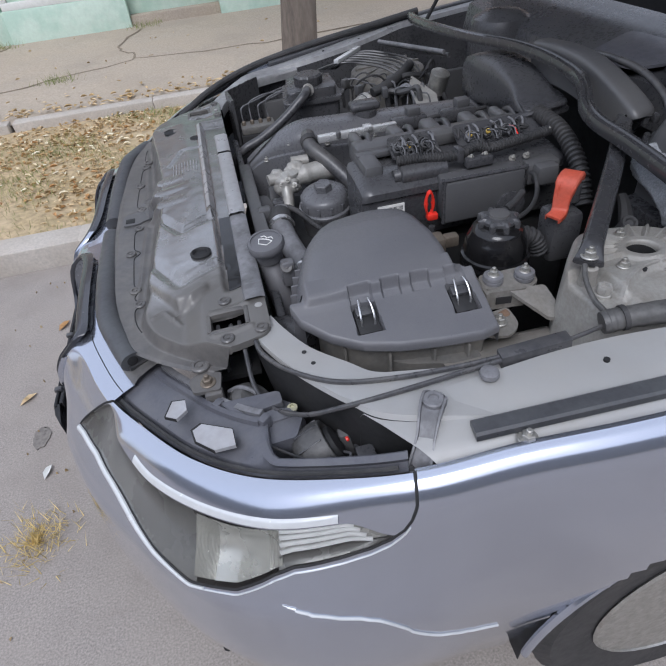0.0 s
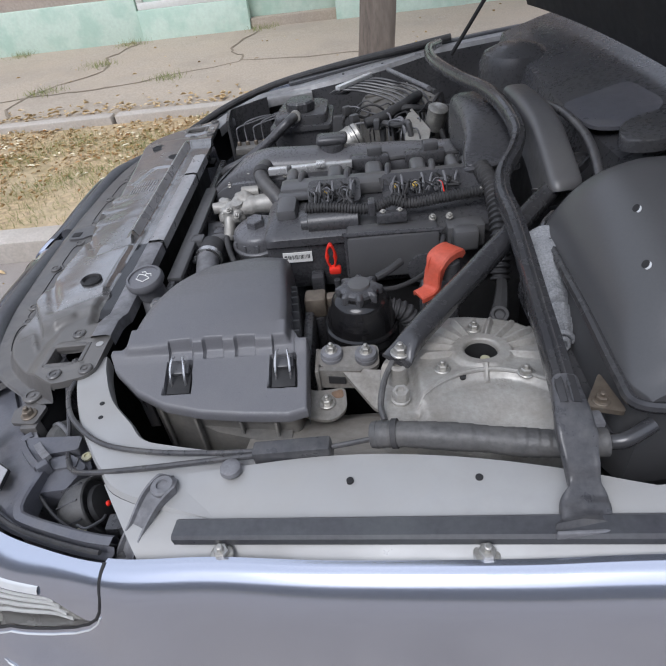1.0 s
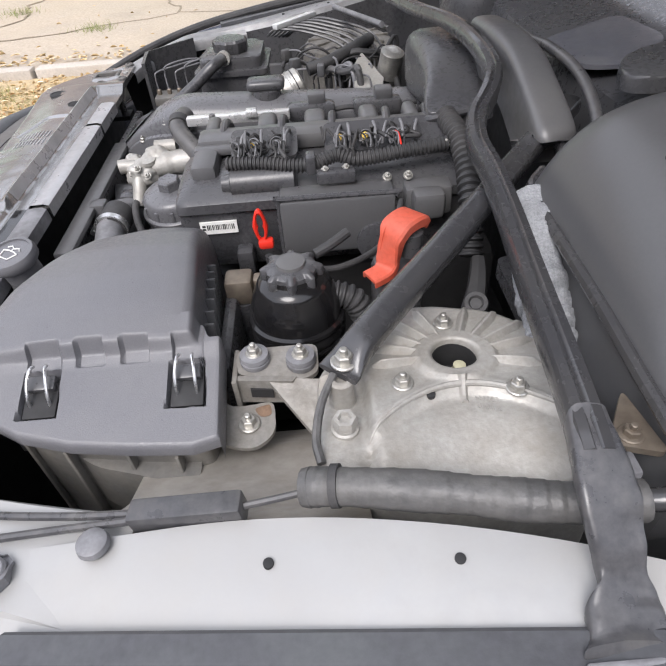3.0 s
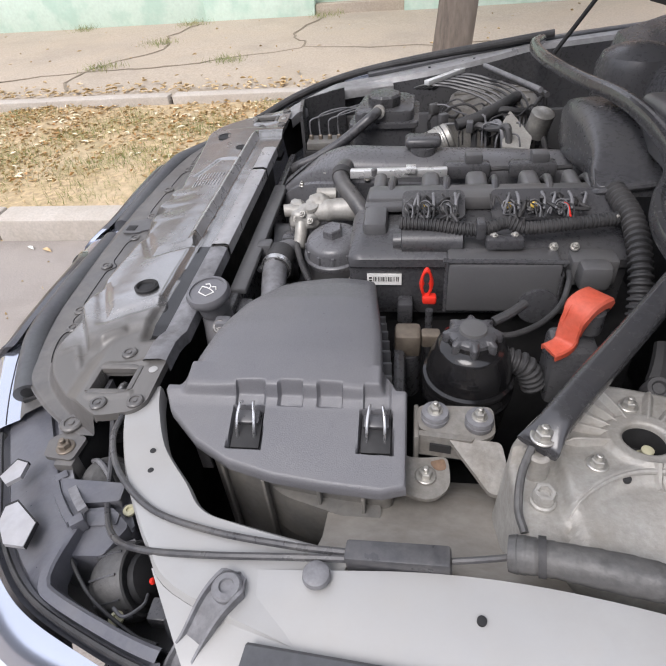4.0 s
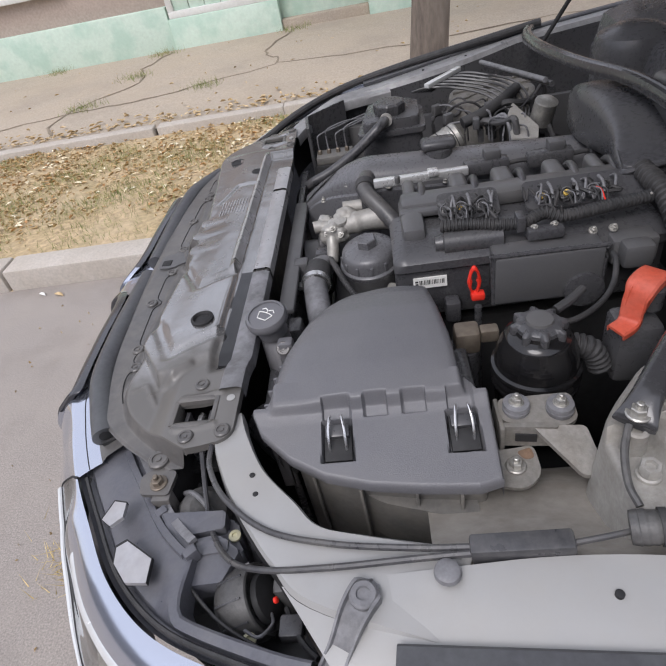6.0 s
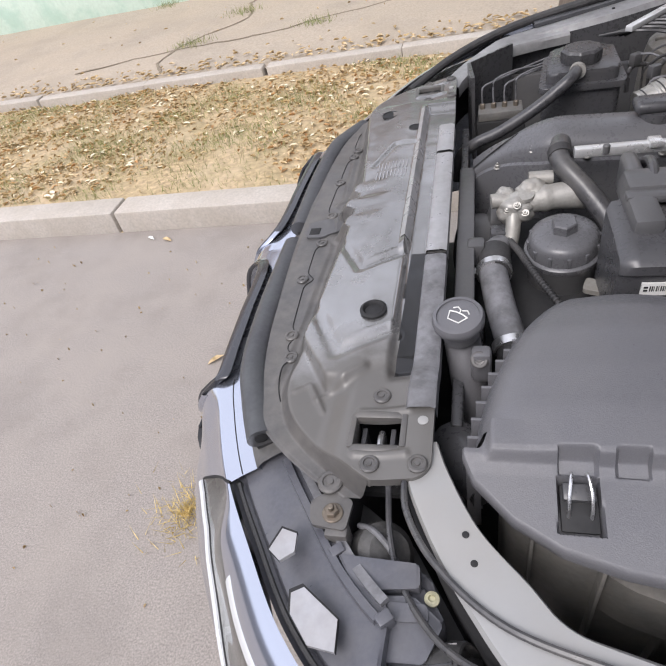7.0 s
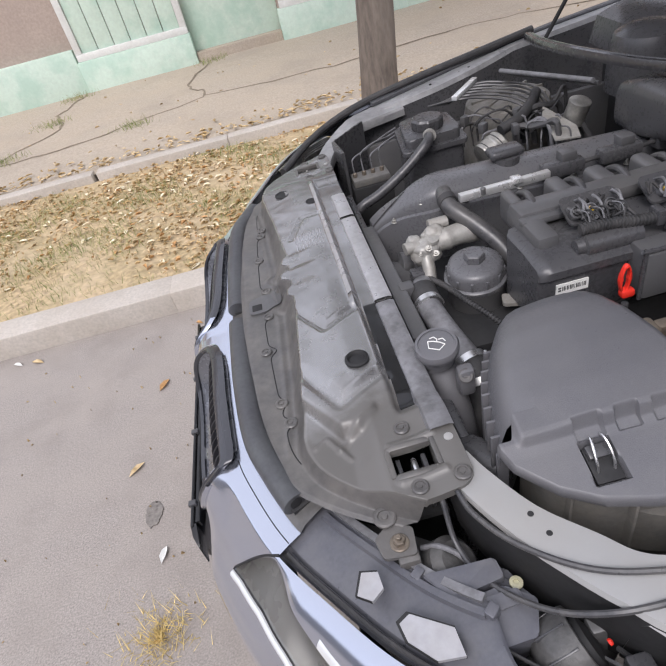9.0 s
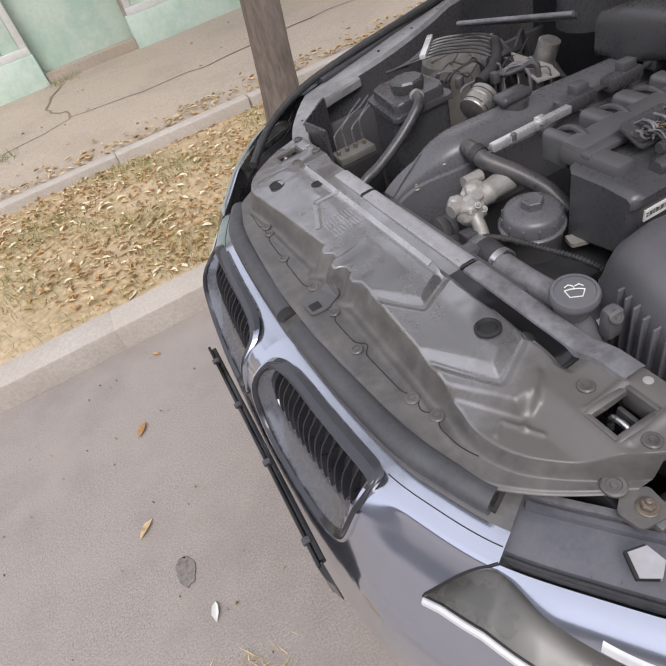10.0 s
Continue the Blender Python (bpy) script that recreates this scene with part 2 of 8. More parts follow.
LEAF_DRY = mat("dry_leaf", (0.46, 0.33, 0.16), 0.8, 0, 0.5, 18, 0.2, second=(0.68, 0.55, 0.36), second_scale=9, second_amount=0.9)
LEAF_ORANGE = mat("orange_leaf", (0.47, 0.27, 0.11), 0.7, 0, 0.35, 60, 0.2)
GRASS = mat("dry_green_grass", (0.20, 0.25, 0.07), 0.8, 0, 0.4, 12, 0.0, second=(0.38, 0.34, 0.14), second_scale=6, second_amount=0.6)


def glass(name, rough=0.02, tint=(0.95, 0.96, 0.97)):
    m = bpy.data.materials.new(name)
    m.use_nodes = True
    b = m.node_tree.nodes["Principled BSDF"]
    b.inputs["Base Color"].default_value = (*tint, 1)
    b.inputs["Roughness"].default_value = rough
    b.inputs["IOR"].default_value = 1.45
    b.inputs["Transmission Weight"].default_value = 1.0
    return m


LENS = glass("lamp_lens", 0.03, (0.97, 0.97, 0.95))


# ---- building helpers ----
def thing(name, at, label, category, group="", kind=""):
    e = new(name)
    e.empty_display_size = 0.02
    e.location = at
    return tagged(e, label, category, group, kind)


def undo(parent):
    """Children are given in world metres: undo the place of a thing's Empty; parts of it stand at zero already."""
    return Matrix.Identity(4) if parent.parent else Matrix.Translation(-Vector(parent.location))


def mesh_of(name, bm, material, smooth=35):
    bmesh.ops.recalc_face_normals(bm, faces=bm.faces[:])
    me = bpy.data.meshes.new(name)
    bm.to_mesh(me)
    bm.free()
    me.materials.append(material)
    if smooth:
        me.shade_smooth()
        me.set_sharp_from_angle(angle=radians(smooth))
    return me


def part(name, bm, material, parent=None, label="", smooth=35):
    """Links a bmesh, given in world metres, as one mesh under a thing or part."""
    ob = new(name, mesh_of(name, bm, material, smooth))
    if parent:
        ob.parent = parent
        ob.matrix_parent_inverse = undo(parent)
    if label:
        tagged(ob, label)
    return ob


def placed(name, me, parent, m):
    """A part that shares its mesh with others, at the pose m in the world."""
    ob = new(name, me)
    ob.parent = parent
    ob.matrix_parent_inverse = undo(parent)
    ob.matrix_basis = m
    return ob


def solo(name, bm, material, label, category, group="", kind="", smooth=35):
    return tagged(part(name, bm, material, None, "", smooth), label, category, group, kind)


def spline(pts, per=8, closed=False):
    """Catmull-Rom through the points."""
    p = [Vector(q) for q in pts]
    out = []
    n = len(p)
    for i in range(n if closed else n - 1):
        if closed:
            a, b, c, d = p[i - 1], p[i], p[(i + 1) % n], p[(i + 2) % n]
        else:
            b, c = p[i], p[i + 1]
            a = p[i - 1] if i else b * 2 - c
            d = p[i + 2] if i + 2 < n else c * 2 - b
        for k in range(per):
            t = k / per
            out.append(0.5 * ((2 * b) + (c - a) * t + (2 * a - 5 * b + 4 * c - d) * t * t + (3 * b - a - 3 * c + d) * t ** 3))
    if not closed:
        out.append(p[-1])
    return out


def grid(bm, rows, close_u=False, close_v=False):
    """A sheet through rows of points."""
    vs = [[bm.verts.new(p) for p in r] for r in rows]
    nr, nc = len(vs), len(vs[0])
    for i in range(nr if close_u else nr - 1):
        for j in range(nc if close_v else nc - 1):
            q = [vs[i][j], vs[(i + 1) % nr][j], vs[(i + 1) % nr][(j + 1) % nc], vs[i][(j + 1) % nc]]
            bm.faces.new(q)
    return vs


def sweep(pts, section, bm=None, up=(0, 0, 1), caps=True, scale=None):
    """A closed section (list of (side, up) pairs) swept along points."""
    bm = bm or bmesh.new()
    p = [Vector(q) for q in pts]
    rows = []
    ref = Vector(up)
    for i, q in enumerate(p):
        d = (p[min(i + 1, len(p) - 1)] - p[max(i - 1, 0)]).normalized()
        side = d.cross(ref)
        if side.length < 0.05:
            side = d.cross(Vector((1, 0, 0)))
        side.normalize()
        u = side.cross(d)
        k = scale(i / (len(p) - 1)) if scale else 1.0
        rows.append([q + side * (a * k) + u * (b * k) for a, b in section])
    vs = grid(bm, rows, False, True)
    if caps:
        bm.faces.new(vs[0])
        bm.faces.new(list(reversed(vs[-1])))
    return bm


def circle(r, n=12, squash=1.0):
    return [(r * math.cos(2 * math.pi * i / n), r * squash * math.sin(2 * math.pi * i / n)) for i in range(n)]


def tube(pts, r, per=8, n=12, bm=None, smooth_path=True, scale=None, squash=1.0):
    return sweep(spline(pts, per) if smooth_path else pts, circle(r, n, squash), bm, scale=scale)


def corrugated(pts, r, pitch=0.006, depth=0.002, n=12, bm=None):
    path = spline(pts, 24)
    length = sum((path[i + 1] - path[i]).length for i in range(len(path) - 1))
    count = max(8, int(length / pitch) * 4)
    fine = []
    cum, i, acc = 0.0, 0, 0.0
    for k in range(count + 1):
        want = length * k / count
        while i < len(path) - 2 and acc + (path[i + 1] - path[i]).length < want:
            acc += (path[i + 1] - path[i]).length
            i += 1
        seg = path[i + 1] - path[i]
        fine.append(path[i] + seg * ((want - acc) / max(seg.length, 1e-6)))
    return sweep(fine, circle(r, n), bm, scale=lambda f: 1.0 - depth / r * (1 if int(round(f * count)) % 4 < 2 else 0))


def lathe(at, profile, n=28, bm=None, axis=(0, 0, 1), lobes=0, lobe=0.0):
    """A turned body: profile of (radius, height) about an axis through at."""
    bm = bm or bmesh.new()
    rot = Vector(axis).normalized().to_track_quat("Z", "Y").to_matrix().to_4x4()
    m = Matrix.Translation(at) @ rot
    rows = []
    for r, h in profile:
        rows.append([m @ Vector(((r + lobe * r * max(0, math.cos(lobes * a))) * math.cos(a), (r + lobe * r * max(0, math.cos(lobes * a))) * math.sin(a), h))
                     for a in [2 * math.pi * i / n for i in range(n)]])
    vs = grid(bm, rows, False, True)
    bm.faces.new(vs[0])
    bm.faces.new(list(reversed(vs[-1])))
    return bm


def box(lo, hi, bevel=0.004, bm=None, turn=0.0, seg=2, m=None):
    bm = bm or bmesh.new()
    lo, hi = Vector(lo), Vector(hi)
    r = bmesh.ops.create_cube(bm, size=1.0)
    vs = r["verts"]
    c = (lo + hi) / 2
    base = m or (Matrix.Translation(c) @ Matrix.Rotation(radians(turn), 4, "Z"))
    bmesh.ops.transform(bm, matrix=base @ Matrix.Diagonal((*(hi - lo), 1)), verts=vs)
    if bevel:
        es = list({e for v in vs for e in v.link_edges})
        bmesh.ops.bevel(bm, geom=es, offset=bevel, segments=seg, affect="EDGES", profile=0.5)
    return bm


def slab(outline, zf, thick, bm=None, bevel=0.0):
    """A plate from an outline in plan; zf(x, y) is its upper height, or a number."""
    bm = bm or bmesh.new()
    h = zf if callable(zf) else (lambda x, y: zf)
    top = [bm.verts.new((p[0], p[1], h(p[0], p[1]))) for p in outline]
    low = [bm.verts.new((p[0], p[1], h(p[0], p[1]) - thick)) for p in outline]
    n = len(outline)
    f = bm.faces.new(top)
    bm.faces.new(list(reversed(low)))
    for i in range(n):
        bm.faces.new((top[i], low[i], low[(i + 1) % n], top[(i + 1) % n]))
    if bevel:
        bmesh.ops.bevel(bm, geom=list(f.edges), offset=bevel, segments=2, affect="EDGES", profile=0.5)
    bmesh.ops.triangulate(bm, faces=[x for x in bm.faces if len(x.verts) > 4])
    return bm


def rounded(pts, r=0.01, n=4):
    """Rounds the corners of a plan outline."""
    out = []
    c = [Vector((p[0], p[1])) for p in pts]
    for i in range(len(c)):
        a, b, d = c[i - 1], c[i], c[(i + 1) % len(c)]
        u, v = (a - b), (d - b)
        k = min(r, u.length * 0.45, v.length * 0.45)
        p0, p1 = b + u.normalized() * k, b + v.normalized() * k
        for j in range(n + 1):
            t = j / n
            out.append(tuple(p0 * (1 - t) ** 2 + b * 2 * t * (1 - t) + p1 * t * t))
    return out


def hexbolt_mesh(name, material, r=0.008, flange=0.012, h=0.008):
    bm = bmesh.new()
    lathe((0, 0, 0), [(flange, 0), (flange, 0.0015), (flange * 0.9, 0.0025)], 20, bm)
    lathe((0, 0, 0.002), [(r, 0), (r, h * 0.85), (r * 0.85, h)], 6, bm)
    lathe((0, 0, h), [(r * 0.45, 0), (r * 0.45, h * 0.9), (r * 0.3, h)], 10, bm)
    return mesh_of(name, bm, material, 30)


def rivet_mesh(name, material, r=0.011):
    bm = bmesh.new()
    lathe((0, 0, 0), [(r, -0.001), (r, 0.0015), (r * 0.85, 0.003), (r * 0.6, 0.003), (r * 0.55, 0.0015), (r * 0.3, 0.0012), (r * 0.25, 0.0025)], 20, bm)
    return mesh_of(name, bm, material, 30)


def socket_mesh(name, material, r=0.014, h=0.006):
    bm = bmesh.new()
    lathe((0, 0, 0), [(r, 0), (r, h * 0.7), (r * 0.85, h), (r * 0.5, h), (r * 0.45, h * 0.6)], 24, bm)
    return mesh_of(name, bm, material, 30)


BOLT = hexbolt_mesh("bolt", STEEL)
BOLT_SMALL = hexbolt_mesh("bolt", STEEL, 0.005, 0.007, 0.006)
RIVET = rivet_mesh("rivet", COVER_DUST)
BIGBOLT = socket_mesh("bolt", HOSE_GREY, 0.0135, 0.007)
ALLOY_BOLT = socket_mesh("bolt", ALLOY, 0.015, 0.01)


def at(x, y, z, ax=(0, 0, 1), s=1.0):
    return Matrix.Translation((x, y, z)) @ Vector(ax).to_track_quat("Z", "Y").to_matrix().to_4x4() @ Matrix.Diagonal((s, s, s, 1))


# ---- street ----
def sheet(x0, x1, y0, y1, zf, nx, ny):
    bm = bmesh.new()
    grid(bm, [[(x0 + (x1 - x0) * i / nx, y0 + (y1 - y0) * j / ny, zf(x0 + (x1 - x0) * i / nx, y0 + (y1 - y0) * j / ny)) for j in range(ny + 1)] for i in range(nx + 1)])
    return bm


ground = bmesh.new()
grid(ground, [[(x, y, -0.004) for y in (-300, -40, 2.6, 40, 300)] for x in (-300, -40, 0, 40, 300)])
solo("ground", ground, SOIL, "dry bare ground reaching to the horizon", "ground", kind="structure")
solo("road", sheet(-40, 40, -9, 2.54, lambda x, y: 0.0, 40, 12), ASPHALT, "worn grey-brown asphalt road beside the kerb", "road", kind="structure")


def strip_z(x, y):
    return 0.10 + 0.02 * noise.noise((x * 1.5, y * 1.5, 0)) + 0.012 * noise.noise((x * 6, y * 6, 3))


solo("verge", sheet(-12, 10, 2.70, 4.40, strip_z, 220, 20), SOIL, "dry soil verge with sparse grass between two kerbs", "verge", kind="structure")
solo("pavement", sheet(-14, 12, 4.44, 7.3, lambda x, y: 0.145 + 0.022 * (y - 4.44) + 0.006 * noise.noise((x, y, 5)), 80, 14), PAVE,
     "cracked sandy concrete pavement along the house", "pavement", kind="structure")


def kerb_run(label, y0, y1, top, low, x0, x1, length):
    k = thing("kerb", (0, (y0 + y1) / 2, low), label, "kerb", kind="structure")
    me = mesh_of("kerb_stone", box((-length / 2 + 0.003, y0, low), (length / 2 - 0.003, y1, top), 0.014), KERB, 40)
    n = int((x1 - x0) / length)
    for i in range(n):
        placed("kerb_stone", me, k, Matrix.Translation((x0 + length * (i + 0.5), random.uniform(-0.004, 0.004), random.uniform(-0.004, 0.004))) @ Matrix.Rotation(random.uniform(-0.004, 0.004), 4, "Z"))


kerb_run("pale concrete kerb stones at the road's edge", 2.54, 2.71, 0.115, -0.2, -12.73, 11, 1.0)
kerb_run("low chipped concrete kerb between verge and pavement", 4.38, 4.49, 0.165, -0.1, -12.4, 11, 1.0)

# cracks of the pavement, filled with soil
for i, pts in enumerate(([(-1.9, 6.95), (-2.1, 6.4), (-2.0, 5.9), (-2.5, 5.2), (-2.4, 4.6)], [(-0.55, 6.9), (-0.75, 6.2), (-0.6, 5.7), (-1.6, 5.3)],
                         [(-0.6, 5.7), (0.6, 5.55), (1.9, 5.65), (3.0, 5.4)], [(-3.4, 5.0), (-2.5, 5.2), (-1.6, 5.3)])):
    path = [(p[0] + random.uniform(-0.03, 0.03), p[1] + random.uniform(-0.03, 0.03), 0.149 + 0.022 * (p[1] - 4.44)) for p in spline([(a, b, 0) for a, b in pts], 7)]
    solo("pavement_crack", sweep(path, [(-0.014, 0), (0, 0.004), (0.014, 0), (0, -0.006)], scale=lambda f: 0.5 + 0.9 * abs(math.sin(f * 19) * math.cos(f * 47))), CRACK,
         "irregular crack in the pavement filled with soil", "crack", kind="structure")

# house
house = thing("house_wall", (0, 7.2, 0), "single-storey house front with pale green plinth and plaster", "house", kind="structure")
part("wall", box((-14, 7.12, 0.0), (-0.66, 7.5, 3.2), 0.01), PLASTER, house, "pink-grey rendered plaster")
part("plinth", box((-14, 7.04, 0.0), (-1.88, 7.14, 0.63), 0.012), GREEN, house, "pale green painted plinth with peeling patches")
part("bay_plinth", box((-1.88, 7.02, 0.0), (-0.64, 7.14, 0.505), 0.012), GREEN, house)
part("recess_wall", box((-0.66, 7.17, 0.0), (0.34, 7.5, 3.2), 0.01), GREEN, house, "pale green painted recess")
part("recess_step", box((-0.64, 7.06, 0.0), (0.33, 7.19, 0.30), 0.012), PAVE, house)
part("bay_plinth", box((0.33, 7.02, 0.0), (1.75, 7.14, 0.50), 0.012), GREEN, house)
part("wall", box((0.34, 7.12, 0.0), (14, 7.5, 3.2), 0.01), PLASTER, house)
part("plinth", box((1.75, 7.04, 0.0), (14, 7.14, 0.55), 0.012), GREEN, house)
part("roof_edge", box((-14, 6.7, 3.2), (14, 7.6, 3.35), 0.02), PLASTER, house)


def window(x0, x1, z0, z1):
    w = part("window", box((x0, 7.03, z0), (x1, 7.10, z0 + 0.07), 0.006), WINDOW_WHITE, house, "white-painted wooden window with vertical boards")
    part("window_frame", box((x0, 7.035, z0 + 0.07), (x0 + 0.07, 7.10, z1), 0.005), WINDOW_WHITE, w)
    part("window_frame", box((x1 - 0.07, 7.035, z0 + 0.07), (x1, 7.10, z1), 0.005), WINDOW_WHITE, w)
    part("window_frame", box((x0, 7.035, z1), (x1, 7.10, z1 + 0.07), 0.005), WINDOW_WHITE, w)
    n = 6
    step = (x1 - x0 - 0.14) / n
    for i in range(n):
        a = x0 + 0.07 + step * i
        part("shutter_board", box((a + 0.004, 7.06, z0 + 0.07), (a + step - 0.004, 7.09, z1), 0.004), GREEN, w)


window(-1.86, -0.65, 0.505, 1.9)
window(0.36, 1.72, 0.50, 1.9)
window(-4.6, -3.0, 0.93, 2.1)

# unseen dark walls added on three sides to darken reflections and low sidelight
solo("unseen_wall_opposite", box((-24, -13.5, 0.0), (26, -13.0, 7.5), 0.02), UNSEEN_WALL, "unseen dark wall added to darken reflections from across the street", "wall", kind="structure")

solo("unseen_wall_west", box((-22.5, -12.9, 0.0), (-22.0, 7.0, 7.5), 0.02), UNSEEN_WALL, "unseen dark wall added to darken reflections from one street end", "wall", kind="structure")
solo("unseen_wall_east", box((24.0, -12.9, 0.0), (24.5, 7.0, 7.5), 0.02), UNSEEN_WALL, "unseen dark wall added to darken reflections from the other street end", "wall", kind="structure")

# tree
tree = thing("tree", (0.59, 3.57, 0.1), "street tree with grey-brown fissured bark", "tree")
bm = bmesh.new()
rows = []
for i in range(40):
    z = -0.02 + 3.6 * i / 39
    cx, cy = 0.58 + 0.075 * z, 3.57 + 0.01 * z
    r = 0.108 * (1 - 0.10 * z) + 0.05 * math.exp(-z * 9)
    rows.append([Vector((cx + r * (1 + 0.07 * noise.noise((math.cos(a) * 3, math.sin(a) * 3, z * 2)) + 0.03 * math.sin(9 * a + 3 * math.sin(z * 2))) * math.cos(a),
                         cy + r * (1 + 0.07 * noise.noise((math.cos(a) * 3, math.sin(a) * 3, z * 2)) + 0.03 * math.sin(9 * a + 3 * math.sin(z * 2))) * math.sin(a), 0.1 + z))
                 for a in [2 * math.pi * k / 36 for k in range(36)]])
vs = grid(bm, rows, False, True)
bm.faces.new(vs[-1])
part("trunk", bm, BARK, tree)
for dx, dy, dz in ((0.9, 0.4, 1.2), (-0.8, 0.5, 1.4), (0.2, -0.5, 1.6)):
    part("limb", tube([(0.86, 3.6, 3.55), (0.86 + dx * 0.4, 3.6 + dy * 0.4, 3.55 + dz * 0.5), (0.86 + dx, 3.6 + dy, 3.55 + dz)], 0.06, 6, 10, scale=lambda f: 1 - 0.75 * f), BARK, tree)
# crown stands out of view; added for its dark reflection in the radiator cover
crown_rng = random.Random(12)
vs, fs = [], []
clumps = []
while len(clumps) < 95:
    p = Vector([crown_rng.uniform(-1, 1) for _ in range(3)])
    if 0.35 < p.length < 1.0:
        clumps.append(Vector((0.9 + 2.3 * p.x, 4.0 + 1.9 * p.y, 4.75 + 1.65 * p.z)))
for c in clumps:
    size = crown_rng.uniform(0.22, 0.5)
    for _ in range(60):
        q = c + Vector([crown_rng.gauss(0, size * 0.5) for _ in range(3)])
        a = Vector([crown_rng.gauss(0, 1) for _ in range(3)]).normalized()
        b = a.orthogonal().normalized()
        w = crown_rng.uniform(0.05, 0.09)
        k = len(vs)
        vs += [tuple(q - a * w), tuple(q + b * w * 0.5), tuple(q + a * w), tuple(q - b * w * 0.5)]
        fs.append((k, k + 1, k + 2, k + 3))
me = bpy.data.meshes.new("crown")
me.from_pydata(vs, [], fs)
me.materials.append(LEAF_CROWN)
crown = new("crown", me)
crown.parent = tree
crown.matrix_parent_inverse = undo(tree)

TUFT, STAIN = (-0.70, 1.02), (-0.752, 1.418)

# leaf litter, one sheet of many loose leaves, and grass
rng = random.Random(5)


def leaf_verts(c, size, ang, lift):
    """A small curled leaf of two bent halves."""
    ca, sa = math.cos(ang), math.sin(ang)
    w = size * rng.uniform(0.5, 0.8)
    out = []
    for u, v, h in ((-size, 0, 0.2), (-size * 0.3, w * 0.55, 1), (size * 0.45, w * 0.45, 0.9), (size, 0, 0.1), (size * 0.45, -w * 0.45, 0.8), (-size * 0.3, -w * 0.55, 1), (0, 0, 0)):
        out.append((c[0] + u * ca - v * sa, c[1] + u * sa + v * ca, c[2] + h * lift))
    return out


def litter(name, count, place, material, label, lo=0.014, hi=0.036):
    vs, fs = [], []
    for _ in range(count):
        c = place()
        b = len(vs)
        vs += leaf_verts(c, rng.uniform(lo, hi), rng.uniform(0, 6.3), rng.uniform(0.002, 0.016))
        fs += [(b + 6, b + i, b + (i + 1) % 6) for i in range(6)]
    me = bpy.data.meshes.new(name)
    me.from_pydata(vs, [], fs)
    me.materials.append(material)
    return tagged(new(name, me), label, "leaves", kind="stuff")


def on_verge():
    x, y = rng.uniform(-6, 3), rng.uniform(2.74, 4.38)
    return (x, y, strip_z(x, y) + rng.uniform(0.002, 0.015))


def dense(f):
    def pick():
        while True:
            c = f()
            if noise.noise((c[0] * 1.1, c[1] * 1.6, 9)) + 0.55 > rng.random():
                return c
    return pick


litter("leaf_litter", 9000, dense(on_verge), LEAF_DRY, "pale dry fallen leaves lying thick over the verge", 0.008, 0.024)
litter("leaf_litter", 700, dense(on_verge), LEAF_PALE, "larger bleached leaves scattered over the verge", 0.018, 0.034)
litter("leaf_litter", 1100, dense(on_verge), LEAF_ORANGE, "orange-brown fallen leaves scattered over the verge", 0.012, 0.028)


def by_kerb():
    x = rng.uniform(-6, 3)
    y = 4.5 + abs(rng.gauss(0, 0.14))
    return (x, y, 0.152 + 0.022 * (y - 4.44) + rng.uniform(0.002, 0.02))


litter("leaf_litter", 900, by_kerb, LEAF_DRY, "dry leaves drifted along the pavement's kerb")
litter("leaf_litter", 90, lambda: (rng.uniform(-6, 3), rng.uniform(4.6, 6.9), 0.2), LEAF_DRY, "a few dry leaves scattered over the pavement", 0.012, 0.025)

vs, fs = [], []
for _ in range(26000):
    while True:
        x, y = rng.uniform(-6, 3), rng.uniform(2.72, 4.36)
        if noise.noise((x * 2.2, y * 2.2, 1)) + 0.25 > rng.random():
            break
    z, a, h = strip_z(x, y), rng.uniform(0, 6.3), rng.uniform(0.015, 0.05)
    lx, ly = rng.uniform(-0.02, 0.02), rng.uniform(-0.02, 0.02)
    b = len(vs)
    vs += [(x - 0.0015 * math.cos(a), y - 0.0015 * math.sin(a), z), (x + 0.0015 * math.cos(a), y + 0.0015 * math.sin(a), z), (x + lx, y + ly, z + h)]
    fs.append((b, b + 1, b + 2))
for cx, cy in ((-2.0, 6.9), (-2.1, 6.1), (-3.3, 6.95), (-0.5, 6.95), (-2.35, 5.3), (-1.2, 5.35)):
    for _ in range(160):
        x, y = rng.gauss(cx, 0.09), rng.gauss(cy, 0.06)
        z, a, h = 0.15 + 0.022 * (y - 4.44), rng.uniform(0, 6.3), rng.uniform(0.02, 0.07)
        b = len(vs)
        vs += [(x - 0.002 * math.cos(a), y - 0.002 * math.sin(a), z), (x + 0.002 * math.cos(a), y + 0.002 * math.sin(a), z), (x + rng.uniform(-0.04, 0.04), y + rng.uniform(-0.04, 0.04), z + h)]
        fs.append((b, b + 1, b + 2))
me = bpy.data.meshes.new("grass")
me.from_pydata(vs, [], fs)
me.materials.append(GRASS)
tagged(new("grass", me), "sparse dry grass blades on the verge and in cracks", "grass", kind="stuff")

